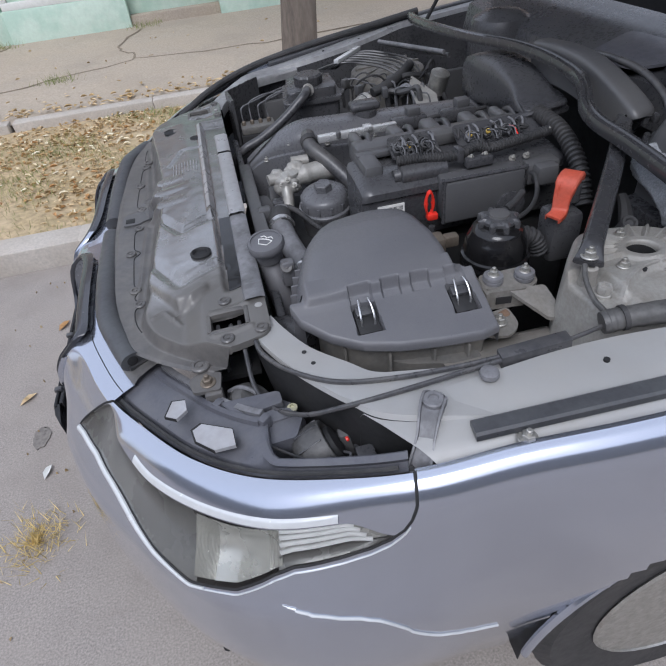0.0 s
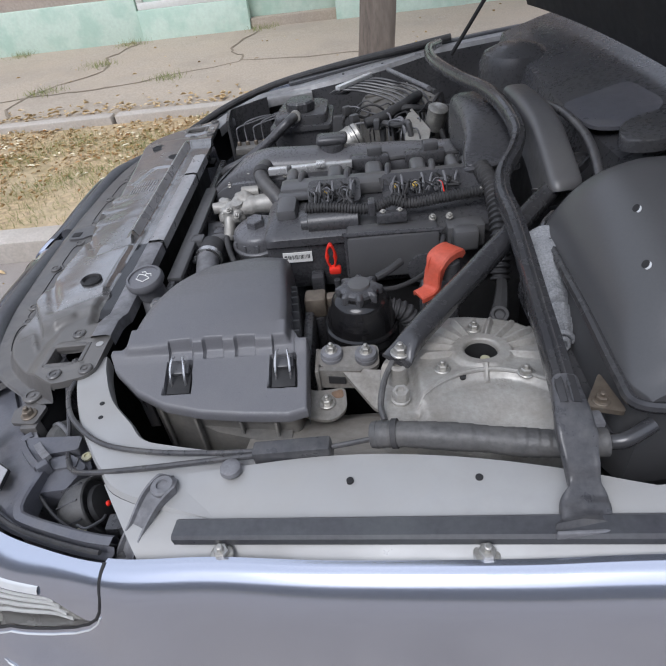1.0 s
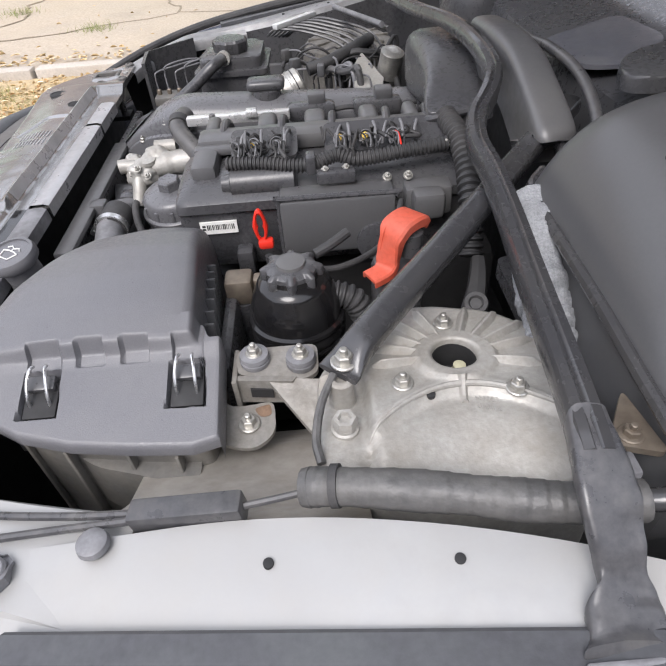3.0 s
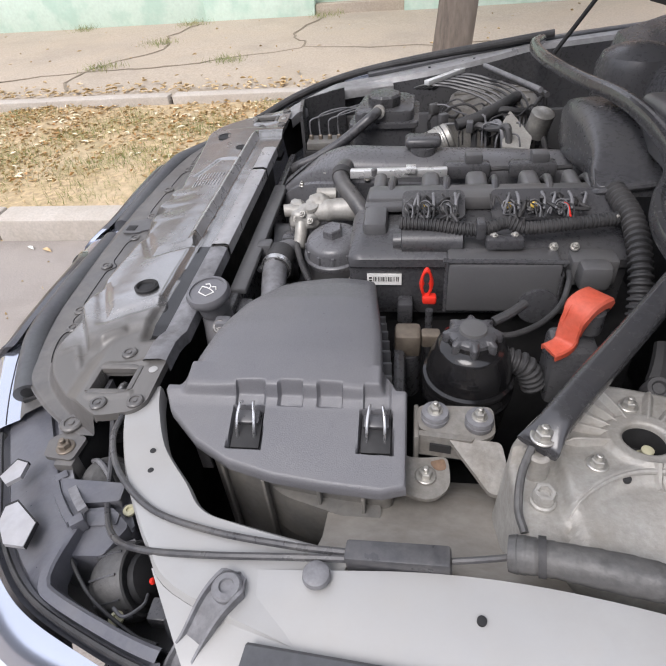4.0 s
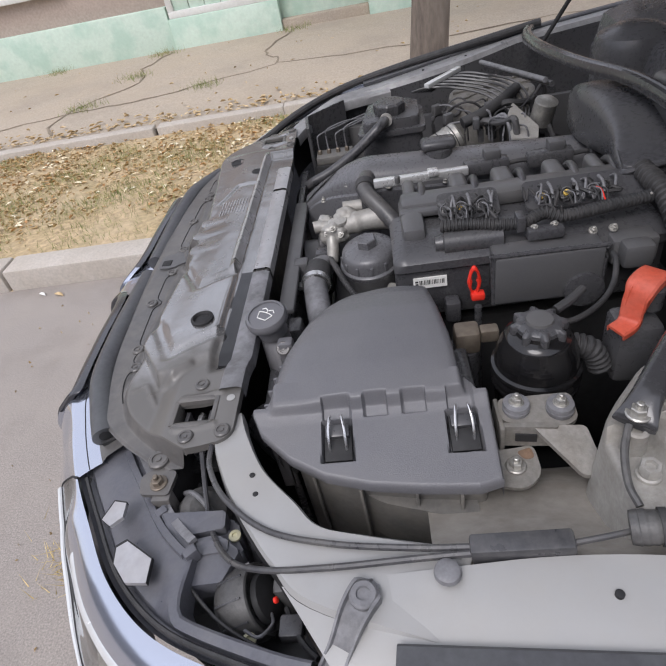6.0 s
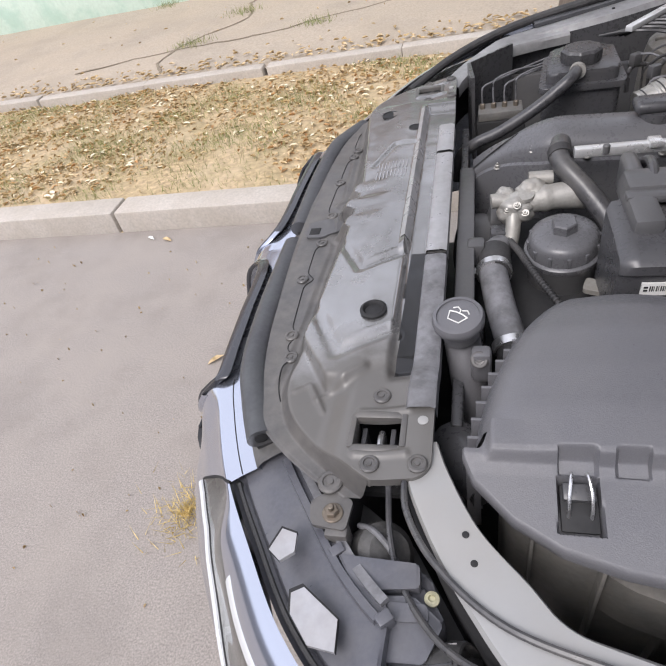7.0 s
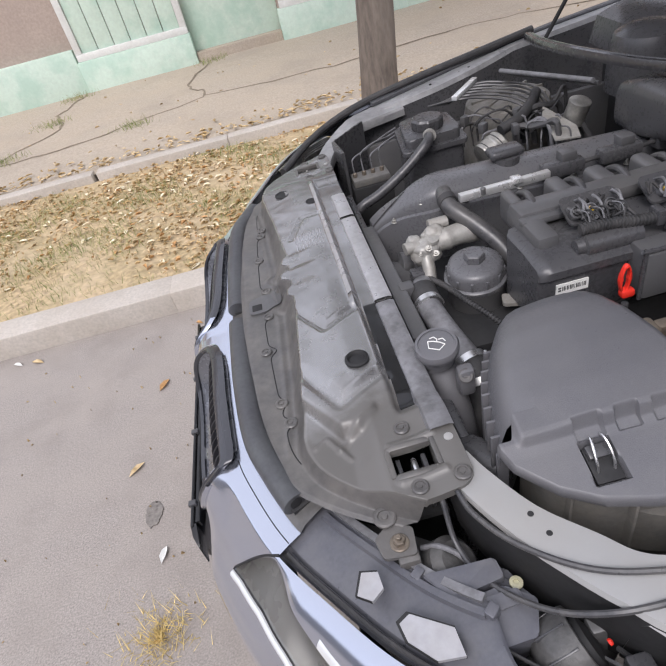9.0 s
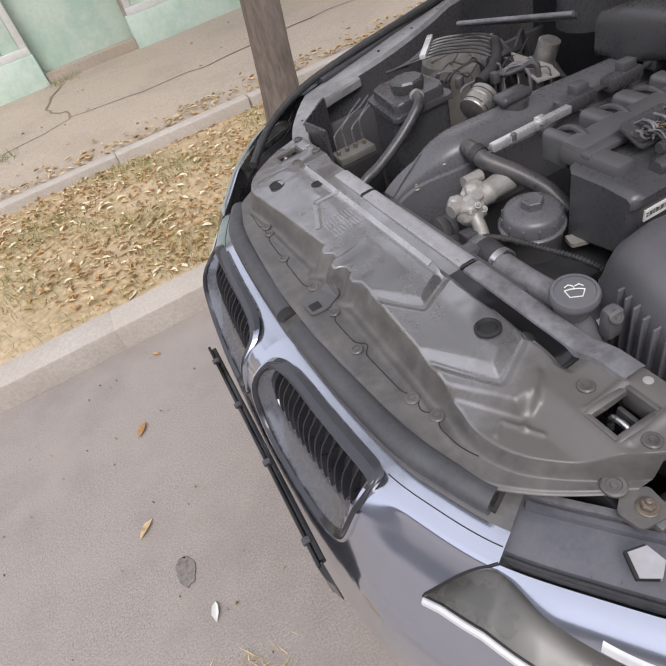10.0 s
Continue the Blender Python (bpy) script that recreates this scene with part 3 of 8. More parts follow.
# single leaves and marks on the road
for (x, y, s, m, lab) in ((-0.76, 2.03, 0.035, LEAF_ORANGE, "fallen orange leaf on the asphalt"), (-0.706, 1.26, 0.028, WHITE_LABEL, "pale crumpled leaf on the asphalt"),
                          (-0.83, 1.62, 0.035, LEAF_DRY, "yellow-brown leaf on the asphalt"), (-0.62, 2.40, 0.02, LEAF_ORANGE, "small orange leaf near the kerb"),
                          (-1.4, 2.44, 0.035, LEAF_DRY, "dry leaf lying against the kerb"), (-1.5, 2.46, 0.03, WHITE_LABEL, "pale leaf lying against the kerb")):
    vs = leaf_verts((x, y, 0.003), s, rng.uniform(0, 6), 0.01)
    bm = bmesh.new()
    q = [bm.verts.new(p) for p in vs]
    for i in range(6):
        bm.faces.new((q[6], q[i], q[(i + 1) % 6]))
    r = bmesh.ops.extrude_face_region(bm, geom=bm.faces[:])
    bmesh.ops.translate(bm, verts=[g for g in r["geom"] if isinstance(g, bmesh.types.BMVert)], vec=(0, 0, 0.0012))
    solo("leaf", bm, m, lab, "leaf")

litter("road_grit", 120, lambda: (rng.uniform(-2.2, -0.45), rng.uniform(0.3, 2.5), 0.0015), LEAF_DRY, "crumbled leaf bits scattered over the asphalt", 0.002, 0.006)
vs, fs = [], []
for _ in range(420):
    a0, r0 = rng.uniform(0, 6.3), abs(rng.gauss(0, 0.06))
    x, y = TUFT[0] + r0 * math.cos(a0), TUFT[1] + r0 * math.sin(a0)
    a, h = rng.uniform(0, 6.3), rng.uniform(0.01, 0.05)
    b = len(vs)
    vs += [(x - 0.0014 * math.cos(a), y - 0.0014 * math.sin(a), 0), (x + 0.0014 * math.cos(a), y + 0.0014 * math.sin(a), 0), (x + rng.uniform(-0.04, 0.04), y + rng.uniform(-0.04, 0.04), h)]
    fs.append((b, b + 1, b + 2))
me = bpy.data.meshes.new("grass_tuft")
me.from_pydata(vs, [], fs)
me.materials.append(STRAW)
tagged(new("grass_tuft", me), "straw-yellow dry grass tuft growing from the asphalt", "grass", kind="stuff")
bm = bmesh.new()
ring_ = [(STAIN[0] + (0.028 + 0.012 * noise.noise((math.cos(a) * 2, math.sin(a) * 2, 3))) * math.cos(a), STAIN[1] + (0.045 + 0.018 * noise.noise((math.cos(a) * 2, math.sin(a) * 2, 8))) * math.sin(a)) for a in [2 * math.pi * k / 28 for k in range(28)]]
slab(ring_, 0.0045, 0.004, bm)
solo("oil_stain", bm, OIL, "dark oil stain on the asphalt", "stain", kind="structure")

# ---- car body ----
YC = 1.225          # the car's middle line
SHOULDER = [(1.9, 0.305, 0.975), (1.3, 0.31, 0.965), (0.9, 0.314, 0.935), (0.677, 0.330, 0.907), (0.589, 0.336, 0.896), (0.425, 0.350, 0.881), (0.305, 0.367, 0.866),
            (0.195, 0.379, 0.848), (0.102, 0.409, 0.829), (0.005, 0.454, 0.81), (-0.075, 0.523, 0.79), (-0.143, 0.613, 0.77), (-0.203, 0.703, 0.758),
            (-0.242, 0.79, 0.763), (-0.266, 0.87, 0.768), (-0.279, 1.0, 0.764), (-0.284, 1.12, 0.758), (-0.286, 1.225, 0.754)]
SIDE = [(0, 0), (0.010, -0.004), (0.020, -0.014), (0.028, -0.032), (0.034, -0.07), (0.04, -0.14), (0.043, -0.22), (0.042, -0.32), (0.03, -0.45), (0.01, -0.56)]
FRONT = [(0, 0), (0.014, -0.003), (0.030, -0.010), (0.046, -0.026), (0.058, -0.055), (0.066, -0.10), (0.074, -0.15), (0.088, -0.22), (0.105, -0.40), (0.06, -0.52)]

LAMPS = [(0, 0), (0.010, -0.002), (0.022, -0.008), (0.034, -0.021), (0.048, -0.046), (0.065, -0.088), (0.085, -0.13), (0.10, -0.18), (0.105, -0.33), (0.06, -0.45)]
NOSE = [(0, 0), (0.005, -0.003), (0.011, -0.013), (0.024, -0.032), (0.045, -0.06), (0.065, -0.095), (0.085, -0.13), (0.10, -0.18), (0.105, -0.33), (0.06, -0.45)]


def cr(vals, u):
    n = len(vals)
    u = min(max(u, 0.0), n - 1.0001)
    i = int(u)
    t = u - i
    b, c = Vector(vals[i]), Vector(vals[i + 1])
    a = Vector(vals[i - 1]) if i else b * 2 - c
    d = Vector(vals[i + 2]) if i + 2 < n else c * 2 - b
    return 0.5 * ((2 * b) + (c - a) * t + (2 * a - 5 * b + 4 * c - d) * t * t + (3 * b - a - 3 * c + d) * t ** 3)


SIDE3, LAMPS3, NOSE3, FRONT3 = ([(*q, 0) for q in f] for f in (SIDE, LAMPS, NOSE, FRONT))


def smooth(a, b, x):
    t = min(1, max(0, (x - a) / (b - a)))
    return t * t * (3 - 2 * t)


def body(u, v, inset=0.0, far=False):
    """A point of the painted skin. u: along the shoulder, from the rear to the middle of the front; v: 0 at the shoulder, 9 at the sill."""
    p = cr(SHOULDER, u)
    d = cr(SHOULDER, min(u + 0.05, len(SHOULDER) - 1)) - cr(SHOULDER, u - 0.05)
    if u > len(SHOULDER) - 2:
        d = d.lerp(Vector((0, 1, 0)) * d.length, u - (len(SHOULDER) - 2))
    n = Vector((-d.y, d.x, 0)).normalized()
    a, b, e, c = (cr(f, v) for f in (SIDE3, LAMPS3, NOSE3, FRONT3))
    b = b.lerp(e, smooth(11.3, 12.0, u))
    low_part = 0.75 * smooth(2.5, 8.0, v)
    o = a.lerp(b, smooth(7.3, 8.8, u) * (1 - low_part) + smooth(5.4, 8.4, u) * low_part).lerp(c, smooth(13.2, 14.4, u))
    q = p + n * (o.x - inset) + Vector((0, 0, o.y))
    return Vector((q.x, 2 * YC - q.y, q.z)) if far else q


@functools.lru_cache(maxsize=None)
def v_at_drop(u, drop):
    lo, hi = 0.0, 9.0
    z0 = body(u, 0).z
    for _ in range(24):
        mid = (lo + hi) / 2
        if z0 - body(u, mid).z < drop:
            lo = mid
        else:
            hi = mid
    return (lo + hi) / 2


U_GAP, U_TIP = 7.12, 11.95
U_POINT = 12.72     # foremost point of the lamp


def lamp_top_drop(u):
    """The lamp's upper edge falls away in front of the nose corner."""
    return 0.078 * max(0.0, (u - U_TIP) / (U_POINT - U_TIP)) ** 1.4


@functools.lru_cache(maxsize=None)
def lamp_low(u):
    """The lamp's lower edge."""
    us = [(7.12, 0.025), (7.16, 0.043), (7.26, 0.060), (7.42, 0.074), (7.65, 0.084), (7.95, 0.089), (8.3, 0.090), (8.5, 0.090), (8.7, 0.099), (9.1, 0.13), (9.7, 0.147), (10.3, 0.134), (10.9, 0.108), (11.4, 0.086), (11.95, 0.075), (12.45, 0.074), (12.72, 0.080)]
    for (a, da), (b, db) in zip(us, us[1:]):
        if u <= b:
            t = max(0, (u - a) / (b - a))
            return v_at_drop(u, da + (db - da) * t)
    return v_at_drop(u, us[-1][1])


def shell(bm):
    bmesh.ops.remove_doubles(bm, verts=bm.verts[:], dist=1e-5)
    return bm


def frange(a, b, n):
    return [a + (b - a) * i / n for i in range(n + 1)]


def front_fender(far):
    f = thing("front_fender", (0.6, (2 * YC - 0.34) if far else 0.34, 0.4), "silver-blue metallic front fender of the parked car", "fender", "front fenders")
    wheel = (0.71, 0.325)
    bm = bmesh.new()
    us, vs_ = frange(0, U_GAP, 60), frange(0, 9, 110)
    pts = [[body(u, v, 0, far) for v in vs_] for u in us]
    q = [[bm.verts.new(p) for p in r] for r in pts]
    for i in range(len(us) - 1):
        for j in range(len(vs_) - 1):
            c = (pts[i][j] + pts[i + 1][j + 1]) / 2
            if math.hypot(c.x - wheel[0], c.z - wheel[1]) > 0.37:
                bm.faces.new((q[i][j], q[i + 1][j], q[i + 1][j + 1], q[i][j + 1]))
    bmesh.ops.delete(bm, geom=[v for v in bm.verts if not v.link_faces], context="VERTS")
    # folded top lip
    lip = [[body(u, 0, d, far) + Vector((0, 0, -h)) for u in us] for d, h in ((0, 0), (0.006, 0.001), (0.008, 0.01))]
    grid(bm, lip)
    part("fender_panel", shell(bm), PAINT, f)
    # wheel-arch edge
    arch = [Vector((wheel[0] + 0.368 * math.cos(a), 0, wheel[1] + 0.368 * math.sin(a))) for a in frange(radians(8), radians(172), 40)]
    path = []
    for p in arch:
        path.append((p.x, (2 * YC - 0.312) if far else 0.312, p.z))
    part("arch_lip", sweep(path, circle(0.007, 8), up=(0, 1, 0)), PAINT, f)
    # inner liner
    bm = bmesh.new()
    s = -1 if far else 1
    y0 = (2 * YC - 0.32) if far else 0.32
    grid(bm, [[(wheel[0] + r * math.cos(a), y0 + s * d, wheel[1] + r * math.sin(a)) for r, d in ((0.366, 0.0), (0.364, 0.1), (0.355, 0.22))] for a in frange(0, math.pi, 30)])
    part("arch_liner", bm, BLACK, f)
    # the wheel
    tyre = [(0.20, -0.1), (0.30, -0.11), (0.322, -0.095), (0.325, 0), (0.322, 0.095), (0.30, 0.11), (0.20, 0.1)]
    w = part("wheel", lathe((wheel[0], y0 + s * 0.115, wheel[1]), tyre, 40, axis=(0, 1, 0)), RUBBER, f, "black tyre with silver rim")
    part("rim", lathe((wheel[0], y0 + s * 0.01, wheel[1]), [(0.215, 0), (0.21, -0.004), (0.2, -0.03 * -s), (0.06, -0.02 * -s), (0.02, -0.03 * -s)], 40, axis=(0, s, 0)), STEEL, w)
    return f


fender_near = front_fender(False)
fender_far = front_fender(True)

# bumper with the nose panel, the two grille openings cut through
KY, KW, KV, KH = 0.194, 0.163, 2.75, 3.0     # middle and half sizes of a grille opening


def kidney_uv(ang):
    """Outline of a grille opening, in (y from the middle, v): a sharp upper outer corner, the others round."""
    c, s = math.cos(ang), math.sin(ang)
    p = 9.0 if c > 0 and s < 0 else 3.4
    a, b = abs(c) ** (2 / p) * (1 if c > 0 else -1), abs(s) ** (2 / p) * (1 if s > 0 else -1)
    return KY + KW * a - 0.010 * b, KV + KH * b


def u_of_y(dy):
    """The place along the front where the skin is dy from the middle line."""
    lo, hi = 11.0, len(SHOULDER) - 1.0
    for _ in range(30):
        mid = (lo + hi) / 2
        if YC - cr(SHOULDER, mid).y > dy:
            lo = mid
        else:
            hi = mid
    return lo


def in_kidney(y, v):
    dy, dv = (y - KY) / KW, (v - KV) / KH
    p = 9.0 if dy > 0 and dv < 0 else 3.4
    return abs(dy) ** p + abs(dv) ** p < 0.93


bumper = thing("front_bumper", (-0.3, YC, 0.3), "silver-blue painted front bumper and nose panel", "bumper")
for far in (False, True):
    bm = bmesh.new()
    us, vs_ = frange(U_GAP, len(SHOULDER) - 1, 260), frange(0, 9, 110)
    holes = [(v_at_drop(u, lamp_top_drop(u)) if u > U_TIP else -1.0, lamp_low(u)) if u < U_POINT else None for u in us]

    def edged(v, hole):
        if hole and hole[0] < v < hole[1]:
            return hole[0] if hole[0] >= 0 and v < (hole[0] + hole[1]) / 2 else hole[1]
        return v

    pts = [[body(u, edged(v, h), 0, far) for v in vs_] for u, h in zip(us, holes)]
    q = [[None] * len(vs_) for _ in us]
    for i in range(len(us) - 1):
        um = (us[i] + us[i + 1]) / 2
        for j in range(len(vs_) - 1):
            vm = (vs_[j] + vs_[j + 1]) / 2
            if holes[i] and all(h and h[0] <= vs_[j] and vs_[j + 1] <= h[1] for h in (holes[i], holes[i + 1] or holes[i])):
                continue
            yy = abs(YC - (pts[i][j].y + pts[i + 1][j].y) / 2)
            if um > 12 and in_kidney(yy, vm):
                continue
            ids = ((i, j), (i + 1, j), (i + 1, j + 1), (i, j + 1))
            for a, b in ids:
                if q[a][b] is None:
                    q[a][b] = bm.verts.new(pts[a][b])
            bm.faces.new([q[a][b] for a, b in ids])
    part("nose_panel", bm, PAINT, bumper)

# lip of the nose behind the shoulder, up to the seal
bm = bmesh.new()
edge = [(u, False) for u in frange(U_TIP, len(SHOULDER) - 1, 50)] + [(u, True) for u in reversed(frange(U_TIP, len(SHOULDER) - 1.02, 50))]
grid(bm, [[body(u, 0, d, fr) + Vector((0, 0, h)) for d, h in ((0.0, 0.0), (0.02, 0.004), (0.042, 0.006), (0.046, -0.002))] for u, fr in edge])
part("nose_lip", bm, PAINT, bumper)
for far in (False, True):
    part("lip_seam", sweep([body(u, 0, 0.02, far) + Vector((0, 0, 0.0042)) for u in frange(U_TIP + 0.02, 13.9, 30)], circle(0.0008, 6)), BLACK, bumper)


def kidney(far):
    k = thing("kidney_grille", (-0.32, (2 * YC - 1.04) if far else 1.04, 0.6), "black kidney grille with vertical slats set into the nose", "grille", "kidney grilles")
    n = 96

    def spot(y, v, inset):
        """A point of the grille; above the shoulder it lies on the nose's lip."""
        q = body(u_of_y(max(0.004, y)), max(0.0, v), inset + 0.013 * max(0.0, -v), far)
        return q + Vector((0, 0, 0.007 * max(0.0, -v) + 0.010 * smooth(2.2, -0.2, v)))

    def back(v):
        """Depth of the upright slats behind the outward-leaning nose."""
        return 0.012 + 0.0035 * max(0.0, v)

    def ring(sy, top, foot, inset, deep=0.0):
        """The outline between the levels top and foot, set back by inset and by a share of the slats' depth."""
        out = []
        for i in range(n):
            y, v = kidney_uv(2 * math.pi * i / n)
            k_ = (v - KV) / KH
            v = KV + k_ * (KV - top if k_ < 0 else foot - KV)
            out.append(spot(KY + (y - KY) * sy, v, inset + deep * back(v)))
        return out

    bm = bmesh.new()
    grid(bm, [ring(1.03, -1.15, 5.95, 0.006), ring(1.025, -1.13, 5.93, -0.004), ring(1.015, -1.1, 5.88, -0.006), ring(0.998, -1.05, 5.78, -0.006)], False, True)
    part("outer_edge", bm, GRILLE_FRAME, k)
    bm = bmesh.new()
    half = [[r[i] for i in range(n // 2 + 10)] for r in (ring(1.05, -1.15, 6.15, 0.003), ring(1.045, -1.13, 6.1, -0.005), ring(1.035, -1.1, 6.02, -0.0075), ring(1.022, -1.1, 5.94, -0.0065))]
    grid(bm, half)
    part("silver_rim", bm, PAINT, k, "bright silver lower rim")
    bm = bmesh.new()
    grid(bm, [ring(0.998, -1.05, 5.78, -0.0055), ring(0.992, -0.98, 5.775, -0.0075), ring(0.985, -0.55, 5.77, -0.008), ring(0.98, -0.45, 5.765, -0.006), ring(0.975, -0.1, 5.76, -0.005), ring(0.97, 0.1, 5.75, -0.002), ring(0.965, 0.25, 5.73, 0.003)], False, True)
    part("surround", bm, GRILLE_FRAME, k, "dark satin surround")
    bm = bmesh.new()
    grid(bm, [ring(0.965, 0.25, 5.73, 0.003), ring(0.955, 0.3, 5.6, 0.005, 0.2), ring(0.935, 0.35, 5.35, 0.004, 0.65), ring(0.91, 0.4, 5.05, 0.002, 1.0), ring(0.90, 0.45, 4.85, 0.002, 1.0), ring(0.895, 0.45, 4.8, 0.018, 1.0)], False, True)
    part("inner_frame", bm, GRILLE_INNER, k, "smooth satin black inner scoop")
    bm = bmesh.new()
    grid(bm, [ring(0.91 * s, KV - 2.35 * s, KV + 2.1 * s, 0.017, 1.0) for s in (1.0, 0.8, 0.6, 0.4, 0.2, 0.02)], False, True)
    part("backing", bm, BLACK, k)
    for i in range(14):
        c = (i - 6.5) / 7.2
        y = KY + c * KW * 0.885
        e = (1 - abs(c) ** 3.4) ** (1 / 3.4)
        rows = []
        for v in frange(KV - 2.3 * e, KV + 2.06 * e, 16):
            d = back(v)
            rows.append([spot(y - 0.0013, v, d + 0.001), spot(y - 0.0006, v, d), spot(y + 0.0006, v, d), spot(y + 0.0013, v, d + 0.001), spot(y + 0.0015, v, d + 0.018), spot(y - 0.0015, v, d + 0.018)])
        bm = bmesh.new()
        grid(bm, rows, False, True)
        part("slat", bm, GRILLE_SLAT, k)
    return k


kidney(False)
kidney(True)

# crease below the lamp, its highlight drawn as a pale line
def skin_at(x, z, far):
    best = min(frange(5.0, 10.0, 120), key=lambda u: abs(body(u, v_at_drop(u, body(u, 0).z - z)).x - x))
    return body(best, v_at_drop(best, body(best, 0).z - z), -0.001, far)


for far in (False, True):
    path = [skin_at(p.x, p.z, far) for p in spline([(0.002, 0, 0.680), (0.03, 0, 0.668), (0.115, 0, 0.628), (0.188, 0, 0.560), (0.29, 0, 0.50)], 8)]
    part("crease_edge", sweep(path, circle(0.0022, 8), scale=lambda f: 0.15 + 0.85 * smooth(0.0, 0.25, f)), LAMP_STRIP, bumper, "pale line painting in the crease's highlight")

# number-plate carrier in front of the bumper
plate = thing("plate_carrier", (-0.385, 1.2, 0.55), "empty black plastic number-plate carrier on the bumper", "plate holder")
part("carrier", box((-0.391, 0.90, 0.49), (-0.384, 1.52, 0.594), 0.003), GLOSS_BLACK, plate)
part("carrier_ledge", box((-0.384, 0.91, 0.575), (-0.374, 1.51, 0.590), 0.002), GLOSS_BLACK, plate)
part("end_cheek", slab([(-0.391, 0.906), (-0.388, 0.884), (-0.380, 0.866), (-0.378, 0.868), (-0.380, 0.906)], lambda x, y: 0.592 - 0.5 * max(0, 0.90 - y), 0.05), GLOSS_BLACK, plate)
for y in (0.95, 1.13, 1.30, 1.46):
    part("clip", box((-0.395, y - 0.006, 0.588), (-0.380, y + 0.006, 0.597), 0.002), PLASTIC, plate)


# ---- headlights ----
def headlight(far):
    h = thing("headlight", (0, (2 * YC - 0.5) if far else 0.5, 0.7), "clear-lens headlight unit with pale strip along its top", "headlight", "headlights")
    us = frange(U_GAP + 0.02, U_POINT - 0.01, 110)

    def v0(u):
        return v_at_drop(u, lamp_top_drop(u))

    def drop1(u):
        return lamp_top_drop(u) + 0.002 + 0.036 * smooth(12.2, 10.4, u) + 0.030 * smooth(7.95, 7.3, u)

    def low(u):
        return max(lamp_low(u) - 0.02, v0(u) + 0.005)

    def v1(u):
        return min(v_at_drop(u, drop1(u)), low(u) - 0.002)

    def inside(u, k, inset):
        return body(u, v1(u) + (low(u) - v1(u)) * k, inset, far)

    bm = bmesh.new()
    grid(bm, [[body(u, v0(u) + (v1(u) - v0(u)) * j / 8, 0.0, far) for j in range(9)] for u in us])
    part("upper_band", bm, PAINT, h, "silver upper band of the lamp")
    # pale strip under the band
    bm = bmesh.new()
    grid(bm, [[body(u, v_at_drop(u, max(0.0, drop1(u) + d)), -0.001 + e, far) for d, e in ((-0.013, 0.003), (-0.0125, 0), (-0.010, -0.0015), (-0.004, -0.0015), (-0.002, 0), (-0.0015, 0.003))] for u in frange(8.0, 10.9, 60)])
    part("light_strip", bm, LAMP_STRIP, h, "pale indicator strip")
    # clear lens
    bm = bmesh.new()
    grid(bm, [[inside(u, j / 10, 0.0) for j in range(11)] for u in us])
    lens = part("lens", bm, LENS, h, "clear plastic lens")
    lens.visible_shadow = False
    # smoked front chamber
    bm = bmesh.new()
    grid(bm, [[inside(u, j / 10, 0.004 + 0.030 * math.sin(math.pi * j / 10)) for j in range(11)] for u in us if u > 9.62])
    part("bezel", bm, LAMP_DARK, h, "smoked inner bezel")
    # bright reflector with fine flutes at its two sides
    bm = bmesh.new()
    n = 120
    rows = []
    for i in range(n + 1):
        u = 8.62 + 1.04 * i / n
        flute = 0.0016 * (i % 2) * (1 if i < 16 or i > n - 34 else 0)
        rows.append([inside(u, 0.10 + 0.84 * j / 10, 0.006 + 0.022 * math.sin(math.pi * i / n) * math.sin(math.pi * j / 10) + flute) for j in range(11)])
    grid(bm, rows)
    part("reflector", bm, REFLECT, h, "pale reflector bowl", smooth=20)
    # side indicator with long ribs
    bm = bmesh.new()
    grid(bm, [[inside(u, 0.04 + 0.66 * j / 8, 0.007) for j in range(9)] for u in frange(7.46, 8.66, 40)])
    part("ribs", bm, LAMP_RIB, h, "pale ribbed side indicator", smooth=20)
    for q in range(4):
        path = [inside(u, 0.08 + 0.17 * q, 0.004) for u in frange(7.62 + 0.07 * (3 - q), 8.64, 24)]
        part("bright_rib", sweep(path, [(-0.0032, -0.003), (-0.0022, 0.0005), (0.0, 0.0012), (0.0022, 0.0005), (0.0032, -0.003)]), LAMP_STRIP, h)
    bm = bmesh.new()
    grid(bm, [[inside(u, 0.70 + 0.3 * j / 4, 0.005 + 0.004 * math.sin(math.pi * j / 4)) for j in range(5)] for u in frange(7.25, 8.66, 30)])
    part("lower_bezel", bm, LAMP_DARK, h, "smoked lower bezel")
    # black gap round the unit
    path = [body(U_GAP, v, 0.001, far) for v in frange(0, lamp_low(U_GAP), 8)] + [body(u, lamp_low(u), 0.001, far) for u in frange(U_GAP + 0.02, U_POINT, 140)]
    path += [body(u, v0(u), 0.001, far) for u in frange(U_POINT - 0.02, U_TIP, 24)]
    part("gap_seal", sweep(path, circle(0.0022, 8)), BLACK, h)
    # the fender edge's highlight, put in as a thin pale line
    path = [body(u, lamp_low(u) + 0.16, -0.0005, far) for u in frange(7.2, 9.6, 50)]
    part("edge_highlight", sweep(path, circle(0.0012, 8)), LAMP_STRIP, h, "thin pale line painting in the edge highlight under the lamp")
    path = [body(u, lamp_low(u) + 0.1, -0.001, far) for u in frange(9.5, U_POINT - 0.03, 70)]
    part("lower_trim", sweep(path, circle(0.006, 8), scale=lambda f: 0.4 + 0.6 * smooth(0.0, 0.5, f)), LAMP_STRIP, h, "bright trim line")
    return h


headlight(False)
headlight(True)


# ---- inner panels ----
def mir(p, far):
    return (p[0], 2 * YC - p[1], *p[2:]) if far else tuple(p)


